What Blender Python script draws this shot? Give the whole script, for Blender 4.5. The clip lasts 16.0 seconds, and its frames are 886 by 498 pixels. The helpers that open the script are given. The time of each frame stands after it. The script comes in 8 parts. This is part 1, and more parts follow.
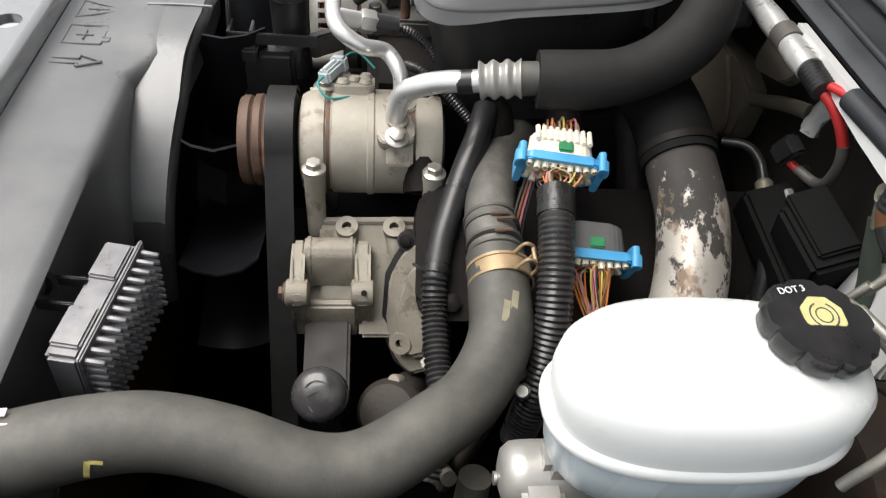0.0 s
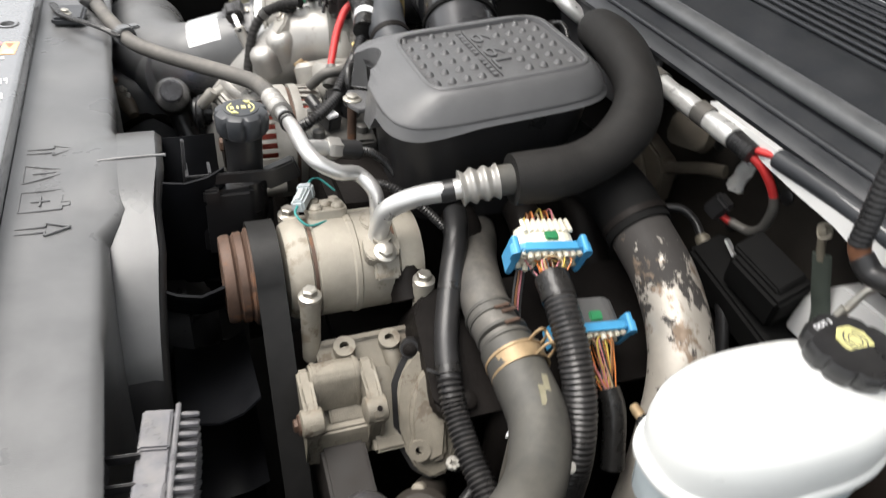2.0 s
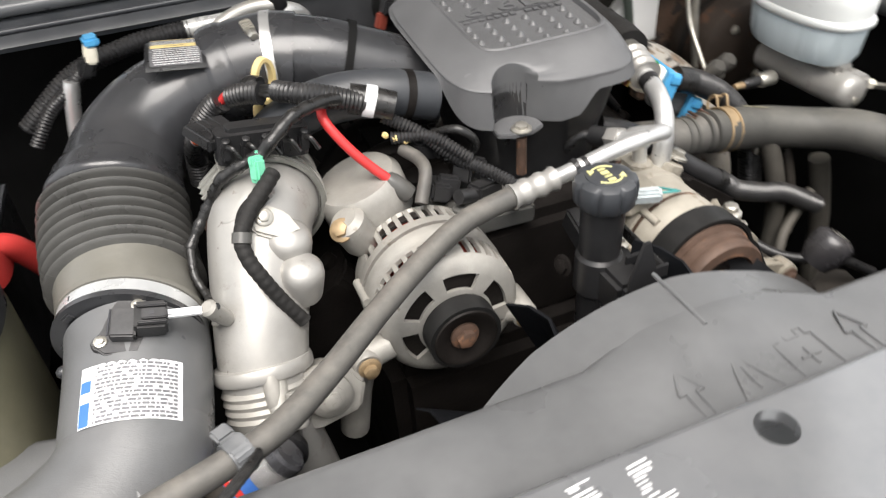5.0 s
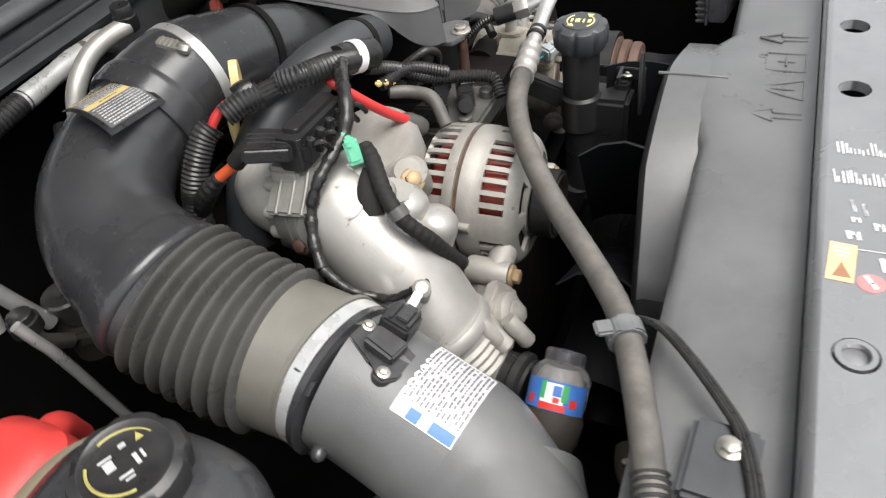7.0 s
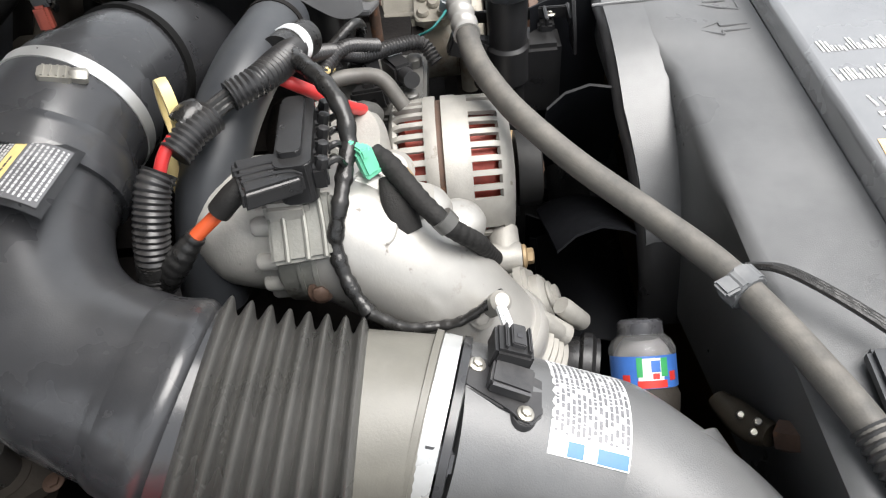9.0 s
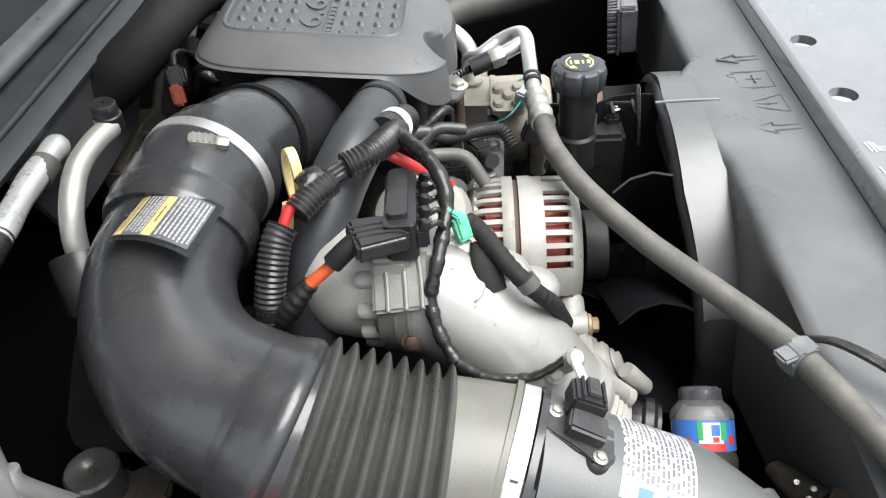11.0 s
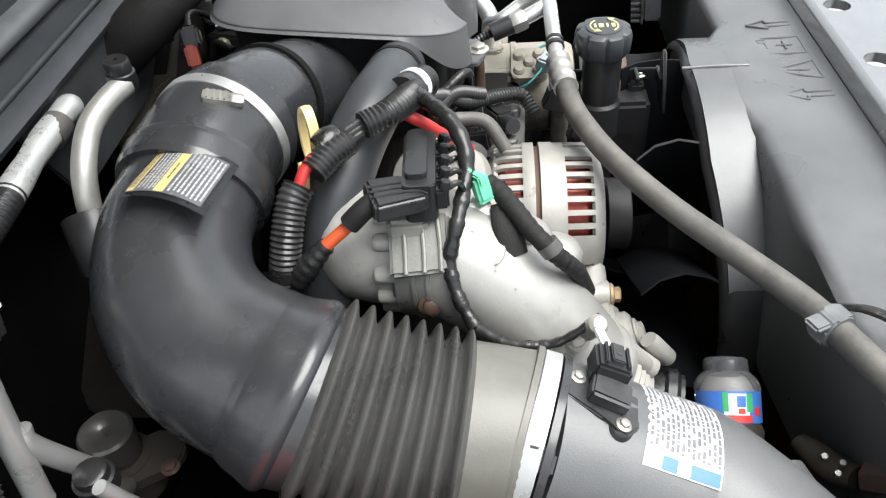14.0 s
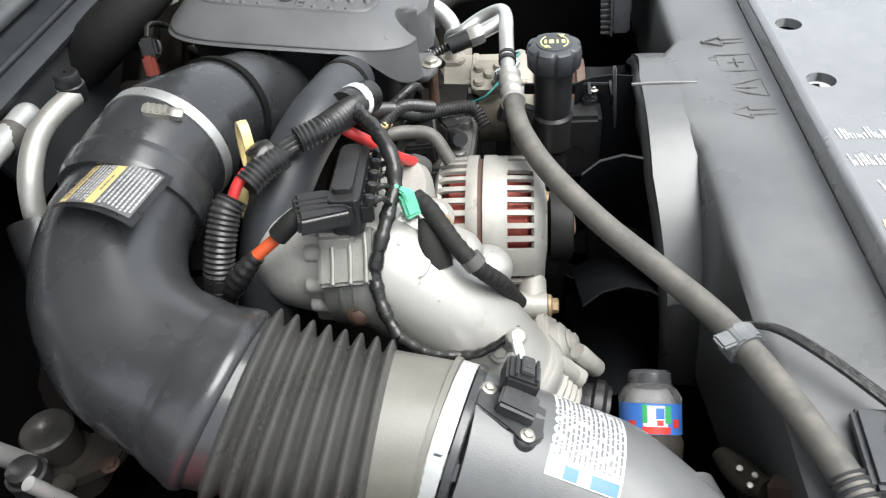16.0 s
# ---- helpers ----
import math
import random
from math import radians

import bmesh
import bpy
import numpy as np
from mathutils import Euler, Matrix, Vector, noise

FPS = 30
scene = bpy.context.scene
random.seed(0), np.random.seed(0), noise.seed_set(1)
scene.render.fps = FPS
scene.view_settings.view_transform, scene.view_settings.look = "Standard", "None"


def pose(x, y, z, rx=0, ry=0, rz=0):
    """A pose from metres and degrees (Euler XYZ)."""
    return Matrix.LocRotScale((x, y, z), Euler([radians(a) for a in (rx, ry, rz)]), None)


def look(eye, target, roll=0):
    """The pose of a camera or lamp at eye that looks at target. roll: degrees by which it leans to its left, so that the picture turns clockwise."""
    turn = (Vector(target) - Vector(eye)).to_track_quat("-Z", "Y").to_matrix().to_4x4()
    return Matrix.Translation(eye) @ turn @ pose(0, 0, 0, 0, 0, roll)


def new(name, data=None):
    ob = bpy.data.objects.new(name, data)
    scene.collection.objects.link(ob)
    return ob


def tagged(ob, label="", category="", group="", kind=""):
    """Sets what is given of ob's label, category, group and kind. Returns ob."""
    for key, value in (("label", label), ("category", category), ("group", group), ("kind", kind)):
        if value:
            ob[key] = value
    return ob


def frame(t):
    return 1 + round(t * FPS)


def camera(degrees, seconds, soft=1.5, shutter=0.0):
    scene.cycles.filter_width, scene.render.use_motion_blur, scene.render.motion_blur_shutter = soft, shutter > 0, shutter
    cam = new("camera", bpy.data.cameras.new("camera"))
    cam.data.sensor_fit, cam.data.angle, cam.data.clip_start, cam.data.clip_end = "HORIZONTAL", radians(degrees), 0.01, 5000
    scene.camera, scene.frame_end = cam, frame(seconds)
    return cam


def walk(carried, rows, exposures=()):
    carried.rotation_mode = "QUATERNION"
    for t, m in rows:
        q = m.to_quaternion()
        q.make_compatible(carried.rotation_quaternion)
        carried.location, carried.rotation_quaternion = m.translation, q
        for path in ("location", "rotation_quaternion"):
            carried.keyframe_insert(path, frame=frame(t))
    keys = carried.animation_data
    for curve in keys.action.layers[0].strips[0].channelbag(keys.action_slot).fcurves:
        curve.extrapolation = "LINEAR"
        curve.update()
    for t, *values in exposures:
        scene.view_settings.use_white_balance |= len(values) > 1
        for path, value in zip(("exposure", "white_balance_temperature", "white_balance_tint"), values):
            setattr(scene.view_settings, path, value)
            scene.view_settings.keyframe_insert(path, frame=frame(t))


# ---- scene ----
cam = camera(62.56, 16.0, soft=1.2, shutter=0.35)
PATH = [
    (0.0, 0.8865, 0.1064, 0.4136, 44.43, -4.52, 86.45),
    (0.5, 0.8708, 0.1025, 0.4261, 46.43, -3.59, 86.29),
    (1.0, 0.8601, 0.0912, 0.4479, 50.31, -3.17, 86.57),
    (1.5, 0.8549, 0.0610, 0.4495, 50.97, -3.54, 83.32),
    (2.0, 0.8681, -0.0772, 0.4392, 52.67, -4.86, 70.30),
    (2.5, 0.8225, -0.2701, 0.4509, 48.15, -3.41, 55.59),
    (3.0, 0.6503, -0.3873, 0.4455, 50.04, 3.37, 38.06),
    (3.5, 0.4425, -0.5114, 0.4407, 51.77, 3.53, 21.94),
    (4.0, 0.1728, -0.6248, 0.4212, 52.65, 2.55, 7.58),
    (4.2, 0.0341, -0.6016, 0.4044, 54.44, 2.29, 4.06),
    (5.2, -0.4500, -0.5300, 0.4050, 51.72, 3.79, -28.86),
    (6.3, -0.7976, -0.3377, 0.4399, 47.33, 3.33, -57.07),
    (6.5, -0.8359, -0.3125, 0.4427, 47.55, 4.74, -62.53),
    (7.0, -0.8203, -0.2008, 0.4285, 46.57, 7.32, -68.47),
    (7.5, -0.7613, -0.0941, 0.4006, 43.76, 6.81, -77.74),
    (8.0, -0.7805, 0.0354, 0.3768, 40.65, 6.21, -89.42),
    (8.5, -0.7478, 0.0724, 0.3515, 38.95, 5.49, -91.54),
    (9.0, -0.7591, 0.0739, 0.4016, 41.05, 4.23, -92.59),
    (9.2, -0.7707, 0.0846, 0.3984, 42.15, 5.08, -92.51),
    (11.3, -0.8267, 0.1186, 0.4421, 48.43, 3.90, -88.13),
    (11.5, -0.8278, 0.1228, 0.4409, 48.28, 4.11, -87.80),
    (12.0, -0.8280, 0.1448, 0.4273, 47.43, 4.46, -86.47),
    (12.5, -0.8272, 0.1436, 0.4265, 47.34, 4.30, -87.12),
    (13.0, -0.8250, 0.1350, 0.4255, 47.22, 4.56, -87.66),
    (13.5, -0.8239, 0.1243, 0.4207, 47.16, 4.57, -87.65),
    (14.0, -0.8226, 0.1218, 0.4154, 46.83, 4.45, -87.30),
    (14.5, -0.8198, 0.1296, 0.4137, 46.11, 4.31, -87.40),
    (15.0, -0.8219, 0.1099, 0.4153, 46.30, 4.68, -87.89),
    (15.5, -0.8158, 0.0929, 0.4201, 46.91, 4.32, -87.84),
    (16.0, -0.8262, 0.0468, 0.4353, 46.76, 4.21, -86.01),
]
walk(cam, [(t, pose(*p)) for t, *p in PATH], [(0.0, 0.98, 6600, 10), (1.0, 1.02, 6620, 10), (2.0, 1.12, 6650, 10), (3.0, 1.2, 6680, 10.5), (4.0, 1.25, 6680, 10.5), (6.5, 0.84, 6600, 10), (7.5, 0.92, 6550, 10), (9.0, 1.20, 6480, 9.5), (11.3, 1.26, 6320, 7), (16.0, 1.22, 6320, 7)])

# ---- world, sun ----
world = bpy.data.worlds.new("sky")
scene.world = world
world.use_nodes = True
wn = world.node_tree.nodes
sky = wn.new("ShaderNodeTexSky")
sky.sky_type, sky.sun_disc = "NISHITA", False
sky.sun_elevation, sky.sun_rotation = radians(58), radians(200)
sky.air_density, sky.dust_density, sky.ozone_density = 1.0, 4.0, 1.0
soften = wn.new("ShaderNodeMix")
soften.data_type = "RGBA"
soften.inputs[0].default_value = 0.75
soften.inputs[7].default_value = (8.2, 8.4, 8.6, 1)
world.node_tree.links.new(sky.outputs[0], soften.inputs[6])
world.node_tree.links.new(soften.outputs[2], wn["Background"].inputs[0])
wn["Background"].inputs[1].default_value = 0.078

sun = new("sun", bpy.data.lights.new("sun", "SUN"))
sun.data.energy, sun.data.angle, sun.data.color = 3.1, radians(50), (1.0, 0.97, 0.94)
sun.matrix_world = look((-0.3, -1.1, 3.0), (0, 0, 0))
scene.view_settings.exposure = 1.15


# ---- materials ----
def material(name, base, rough=0.5, metal=0.0, vary=0.25, scale=40.0, bump=0.0, bump_scale=400.0, dust=0.0,
             dust_col=(0.42, 0.39, 0.34), coat=0.0, spec=0.5, worn=None, worn_scale=18.0, worn_at=0.6, second=None, second_at=0.58, streak=(1, 1, 1), fade=None, gloss=0.09, coat_ior=1.5):
    """Base colour with mottling at two scales, a film of dust on faces that look up, fine relief, optional worn patches."""
    m = bpy.data.materials.new(name)
    m.use_nodes = True
    n, l = m.node_tree.nodes, m.node_tree.links
    b = n["Principled BSDF"]
    co = n.new("ShaderNodeTexCoord")
    mp = n.new("ShaderNodeMapping")
    mp.inputs["Scale"].default_value = streak
    l.new(co.outputs["Object"], mp.inputs[0])

    def tex(sc, det=4.0, rgh=0.6):
        t = n.new("ShaderNodeTexNoise")
        t.inputs["Scale"].default_value, t.inputs["Detail"].default_value, t.inputs["Roughness"].default_value = sc, det, rgh
        l.new(mp.outputs[0], t.inputs["Vector"])
        return t

    def ramp(src, lo, hi, a=0.0, c=1.0):
        r = n.new("ShaderNodeMapRange")
        r.inputs[1].default_value, r.inputs[2].default_value, r.inputs[3].default_value, r.inputs[4].default_value = lo, hi, a, c
        l.new(src, r.inputs[0])
        return r.outputs[0]

    def mix(fac, a, c):
        x = n.new("ShaderNodeMix")
        x.data_type = "RGBA"
        for sock, val in ((x.inputs[0], fac), (x.inputs[6], a), (x.inputs[7], c)):
            if isinstance(val, (tuple, list)):
                sock.default_value = (*val, 1) if len(val) == 3 else val
            elif isinstance(val, float):
                sock.default_value = val
            else:
                l.new(val, sock)
        return x.outputs[2]

    big, fine = tex(scale), tex(scale * 7)
    dark = tuple(c * (1 - vary) for c in base)
    light = tuple(min(1, c * (1 + vary * 0.8)) for c in base)
    col = mix(ramp(big.outputs[0], 0.3, 0.7), dark, light)
    col = mix(ramp(fine.outputs[0], 0.35, 0.75, 0.0, 0.45), col, tuple(c * (1 - vary * 0.6) for c in base))
    rgh = ramp(big.outputs[0], 0.3, 0.7, max(0.03, rough - gloss), min(1, rough + gloss))
    if worn:
        src = tex(worn_scale, 6.0, 0.7).outputs[0]
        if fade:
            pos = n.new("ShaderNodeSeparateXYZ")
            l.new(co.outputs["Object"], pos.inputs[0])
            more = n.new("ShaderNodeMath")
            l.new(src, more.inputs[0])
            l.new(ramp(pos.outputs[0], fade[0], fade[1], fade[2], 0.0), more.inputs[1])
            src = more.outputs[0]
        w = ramp(src, worn_at, worn_at + 0.05)
        col = mix(w, col, worn)
        rgh2 = n.new("ShaderNodeMath")
        rgh2.operation = "MULTIPLY_ADD"
        rgh2.inputs[1].default_value = 0.35
        l.new(w, rgh2.inputs[0])
        l.new(rgh, rgh2.inputs[2])
        rgh = rgh2.outputs[0]
        if metal:
            l.new(ramp(w, 0.0, 1.0, metal, 0.0), b.inputs["Metallic"])
    if second:
        col = mix(ramp(tex(worn_scale * 0.45, 6.0, 0.7).outputs[0], second_at, second_at + 0.06), col, second)
    if dust > 0:
        g = n.new("ShaderNodeNewGeometry")
        s = n.new("ShaderNodeSeparateXYZ")
        l.new(g.outputs["Normal"], s.inputs[0])
        up = ramp(s.outputs[2], 0.1, 1.0, 0.0, dust)
        pat = n.new("ShaderNodeMath")
        pat.operation = "MULTIPLY"
        l.new(up, pat.inputs[0])
        l.new(ramp(tex(scale * 1.7, 5.0, 0.65).outputs[0], 0.3, 0.65), pat.inputs[1])
        col = mix(pat.outputs[0], col, dust_col)
    l.new(col, b.inputs["Base Color"])
    l.new(rgh, b.inputs["Roughness"])
    if not (worn and metal):
        b.inputs["Metallic"].default_value = metal
    b.inputs["Specular IOR Level"].default_value = spec
    b.inputs["Coat Weight"].default_value = coat
    b.inputs["Coat Roughness"].default_value = 0.15
    b.inputs["Coat IOR"].default_value = coat_ior
    if bump > 0:
        bp = n.new("ShaderNodeBump")
        bp.inputs["Strength"].default_value, bp.inputs["Distance"].default_value = bump, 0.001
        l.new(tex(bump_scale, 3.0).outputs[0], bp.inputs["Height"])
        l.new(bp.outputs[0], b.inputs["Normal"])
    return m


SHROUD = material("shroud_plastic", (0.108, 0.110, 0.112), 0.36, vary=0.18, scale=9, coat=0.18, gloss=0.11, bump=0.25, bump_scale=900, dust=0.25, dust_col=(0.2, 0.2, 0.2))
PANEL = material("panel_plastic", (0.138, 0.141, 0.146), 0.24, coat=1.0, coat_ior=2.1, spec=0.8, vary=0.10, scale=7, bump=0.2, bump_scale=900, dust=0.2, dust_col=(0.3, 0.3, 0.3))
BLACK = material("black_plastic", (0.018, 0.018, 0.019), 0.34, vary=0.25, scale=25, bump=0.12, bump_scale=700, dust=0.08, dust_col=(0.16, 0.15, 0.14))
DUCT = material("duct_plastic", (0.032, 0.033, 0.036), 0.28, coat=0.30, vary=0.25, scale=11, gloss=0.10, bump=0.10, bump_scale=700, dust=0.16, dust_col=(0.12, 0.115, 0.11), worn=(0.032, 0.032, 0.033), worn_scale=26, worn_at=0.60)
CONE = material("cone_rubber", (0.15, 0.145, 0.128), 0.42, vary=0.2, scale=18, bump=0.2, bump_scale=600, dust=0.3, dust_col=(0.16, 0.15, 0.12))
# Base far lighter than duct_plastic: the tube's sky reflection is put into its colour.
TUBE = material("tube_plastic", (0.12, 0.123, 0.126), 0.36, vary=0.2, scale=10, bump=0.25, bump_scale=700, dust=0.3, dust_col=(0.16, 0.155, 0.15), gloss=0.12)
BELLOWS = material("bellows_rubber", (0.080, 0.079, 0.075), 0.31, vary=0.25, scale=18, bump=0.2, bump_scale=600, dust=0.2, dust_col=(0.15, 0.14, 0.12))
COVER = material("cover_plastic", (0.098, 0.099, 0.102), 0.36, vary=0.12, scale=12, bump=0.35, bump_scale=1100, dust=0.2, dust_col=(0.2, 0.2, 0.2))
RUBBER = material("hose_rubber", (0.055, 0.054, 0.050), 0.55, vary=0.22, scale=16, bump=0.25, bump_scale=500, dust=0.4, dust_col=(0.16, 0.15, 0.125))
GREYHOSE = material("grey_hose_rubber", (0.075, 0.072, 0.067), 0.55, vary=0.2, scale=22, bump=0.2, bump_scale=600, dust=0.45, dust_col=(0.24, 0.22, 0.19))
FOAM = material("foam_sleeve", (0.0115, 0.011, 0.0105), 0.72, vary=0.3, scale=30, bump=0.6, bump_scale=420, dust=0.10, dust_col=(0.08, 0.072, 0.066), spec=0.35)
CASTBROWN = material("brown_tinted_aluminium", (0.22, 0.20, 0.162), 0.6, 0.12, vary=0.3, scale=24, bump=0.5, bump_scale=420, dust=0.5, dust_col=(0.27, 0.245, 0.20), worn=(0.13, 0.105, 0.08), worn_at=0.58, second=(0.19, 0.155, 0.115), second_at=0.53)
CONDUIT = material("conduit_plastic", (0.020, 0.020, 0.021), 0.32, vary=0.25, scale=40, dust=0.22, dust_col=(0.13, 0.12, 0.11))
TAPE = material("loom_tape", (0.013, 0.013, 0.013), 0.30, vary=0.3, scale=60, bump=0.9, bump_scale=110, dust=0.15, dust_col=(0.12, 0.11, 0.10))
ALU = material("cast_aluminium", (0.335, 0.325, 0.300), 0.52, 0.3, vary=0.24, scale=22, bump=0.32, bump_scale=420, dust=0.5, dust_col=(0.38, 0.355, 0.315), worn=(0.2, 0.18, 0.15), worn_scale=34, worn_at=0.64)
ALUBRIGHT = material("bright_cast_aluminium", (0.385, 0.375, 0.355), 0.40, 0.45, vary=0.16, scale=14, bump=0.14, bump_scale=320, dust=0.2, dust_col=(0.46, 0.44, 0.40), worn=(0.17, 0.155, 0.14), worn_scale=48, worn_at=0.66, second=(0.30, 0.285, 0.26), second_at=0.60)
GREYCAST = material("weathered_grey_aluminium", (0.235, 0.235, 0.215), 0.5, 0.3, vary=0.3, scale=26, bump=0.4, bump_scale=320, dust=0.3, dust_col=(0.26, 0.25, 0.22), worn=(0.30, 0.29, 0.27), worn_scale=30, worn_at=0.60, second=(0.10, 0.09, 0.075), second_at=0.58)
PALECAST = material("pale_cast_aluminium", (0.44, 0.43, 0.40), 0.55, 0.1, vary=0.22, scale=24, bump=0.4, bump_scale=360, dust=0.3, dust_col=(0.42, 0.40, 0.36), worn=(0.24, 0.22, 0.19), worn_scale=30, worn_at=0.62)
COMPR = material("dusty_aluminium", (0.34, 0.315, 0.265), 0.6, 0.15, vary=0.2, scale=26, bump=0.5, bump_scale=420, dust=0.6, dust_col=(0.34, 0.31, 0.26), worn=(0.2, 0.17, 0.13), worn_at=0.60, second=(0.24, 0.205, 0.16), second_at=0.55)
TUBEMET = material("aluminium_tube", (0.68, 0.68, 0.67), 0.34, 0.7, vary=0.08, scale=30, dust=0.2, dust_col=(0.55, 0.53, 0.5))
STEEL = material("zinc_steel", (0.5, 0.48, 0.43), 0.38, 0.8, vary=0.15, scale=60, dust=0.2)
RUST = material("rusty_steel", (0.10, 0.062, 0.045), 0.6, 0.3, vary=0.35, scale=40, bump=0.4, bump_scale=300, worn=(0.16, 0.08, 0.045), worn_at=0.55)
BELT = material("belt_rubber", (0.012, 0.012, 0.012), 0.5, vary=0.2, scale=30, spec=0.25, dust=0.1, dust_col=(0.09, 0.085, 0.08))
CLAMPGOLD = material("yellow_zinc_clamp", (0.36, 0.26, 0.15), 0.5, 0.4, vary=0.25, scale=60)
RESERVOIR = material("translucent_white_plastic", (0.70, 0.72, 0.71), 0.32, vary=0.04, scale=12, dust=0.15, dust_col=(0.75, 0.72, 0.62))
BLUE = material("blue_plastic", (0.07, 0.33, 0.60), 0.4, vary=0.1, scale=40)
WHITE = material("ivory_plastic", (0.78, 0.74, 0.62), 0.45, vary=0.08, scale=40, dust=0.2, dust_col=(0.6, 0.53, 0.4))
GREEN = material("green_plastic", (0.18, 0.62, 0.40), 0.45, vary=0.1, scale=40)
DKGREEN = material("dark_green_plastic", (0.03, 0.22, 0.09), 0.45, vary=0.1, scale=40)
RED = material("red_insulation", (0.55, 0.035, 0.035), 0.4, vary=0.12, scale=40)
ORANGE = material("orange_red_insulation", (0.62, 0.10, 0.03), 0.45, vary=0.12, scale=40)
REDPART = material("red_rubber_boot", (0.6, 0.05, 0.045), 0.5, vary=0.12, scale=30)
YELLOW = material("yellow_plastic", (0.76, 0.60, 0.28), 0.45, vary=0.1, scale=40)
# Yellow paled to include the sky's reflection on the oil cap.
PRINT = material("yellow_print", (0.60, 0.57, 0.26), 0.5, vary=0.1, scale=80)
WHITEPAPER = material("white_label", (0.78, 0.79, 0.8), 0.22, vary=0.04, scale=40)
SILVERLABEL = material("silver_label", (0.55, 0.56, 0.56), 0.3, 0.4, vary=0.08, scale=40)
INK = material("dark_print", (0.05, 0.05, 0.055), 0.5, vary=0.1, scale=80)
BLUEINK = material("blue_print", (0.05, 0.16, 0.5), 0.4, vary=0.1, scale=80)
REDINK = material("red_print", (0.6, 0.04, 0.03), 0.4, vary=0.1, scale=80)
GREENINK = material("green_print", (0.05, 0.35, 0.12), 0.4, vary=0.1, scale=80)
ORANGEINK = material("orange_print", (0.85, 0.36, 0.12), 0.4, vary=0.1, scale=80)
COPPER = material("copper_winding", (0.24, 0.036, 0.022), 0.4, 0.35, vary=0.3, scale=80)
SILVERWRAP = material("silver_heat_wrap", (0.72, 0.72, 0.70), 0.32, 0.5, vary=0.12, scale=60, bump=0.7, bump_scale=120)
BODYPAINT = material("white_body_paint", (0.72, 0.72, 0.71), 0.3, vary=0.04, scale=8, coat=0.5, dust=0.15, dust_col=(0.5, 0.47, 0.42))
COWL = material("cowl_plastic", (0.035, 0.038, 0.043), 0.4, vary=0.15, scale=12, dust=0.2, dust_col=(0.14, 0.14, 0.14))
SEAL = material("seal_rubber", (0.10, 0.105, 0.11), 0.35, vary=0.15, scale=20, dust=0.4, dust_col=(0.25, 0.25, 0.25))
# Dark metal taken close to black, so low engine parts carry shade in their colour.
DARKMETAL = material("shade_dark_metal", (0.014, 0.012, 0.011), 0.55, 0.2, vary=0.4, scale=18, bump=0.5, bump_scale=200, spec=0.15)
# Shaded copy of black_plastic for parts under the cowl overhang and similar spots.
SHADE = material("shaded_dull_black_plastic", (0.008, 0.008, 0.008), 0.75, vary=0.3, scale=30, spec=0.12)
# Near-black with little gloss: the bay's deep shade is put into this colour.
BAY = material("bay_shade_black", (0.006, 0.006, 0.006), 0.8, vary=0.4, scale=9, bump=0.4, bump_scale=150, spec=0.05)
RADIATOR = material("brown_radiator_fins", (0.085, 0.053, 0.021), 0.7, vary=0.35, scale=14, bump=0.4, bump_scale=300, spec=0.2)
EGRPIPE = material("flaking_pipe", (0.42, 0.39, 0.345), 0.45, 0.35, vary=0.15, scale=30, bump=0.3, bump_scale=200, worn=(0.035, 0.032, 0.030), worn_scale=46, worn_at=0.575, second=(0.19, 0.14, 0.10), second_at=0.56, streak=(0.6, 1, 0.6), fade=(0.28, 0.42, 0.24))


# ---- building blocks ----
def catmull(pts, per=10):
    p = [Vector(q) for q in pts]
    if len(p) < 3:
        return [p[0].lerp(p[-1], i / per) for i in range(per + 1)]
    q = [p[0] * 2 - p[1]] + p + [p[-1] * 2 - p[-2]]
    out = []
    for i in range(1, len(q) - 2):
        a, b, c, d = q[i - 1:i + 3]
        for k in range(per):
            t = k / per
            out.append(0.5 * (2 * b + (c - a) * t + (2 * a - 5 * b + 4 * c - d) * t * t + (3 * b - a - 3 * c + d) * t ** 3))
    return out + [p[-1]]


def resample(pts, step):
    out, need = [pts[0].copy()], step
    for a, b in zip(pts, pts[1:]):
        d = (b - a).length
        while d >= need > 0:
            a = a.lerp(b, need / d)
            out.append(a.copy())
            d, need = (b - a).length, step
        need -= d
    if (out[-1] - pts[-1]).length > step * 0.2:
        out.append(pts[-1].copy())
    return out


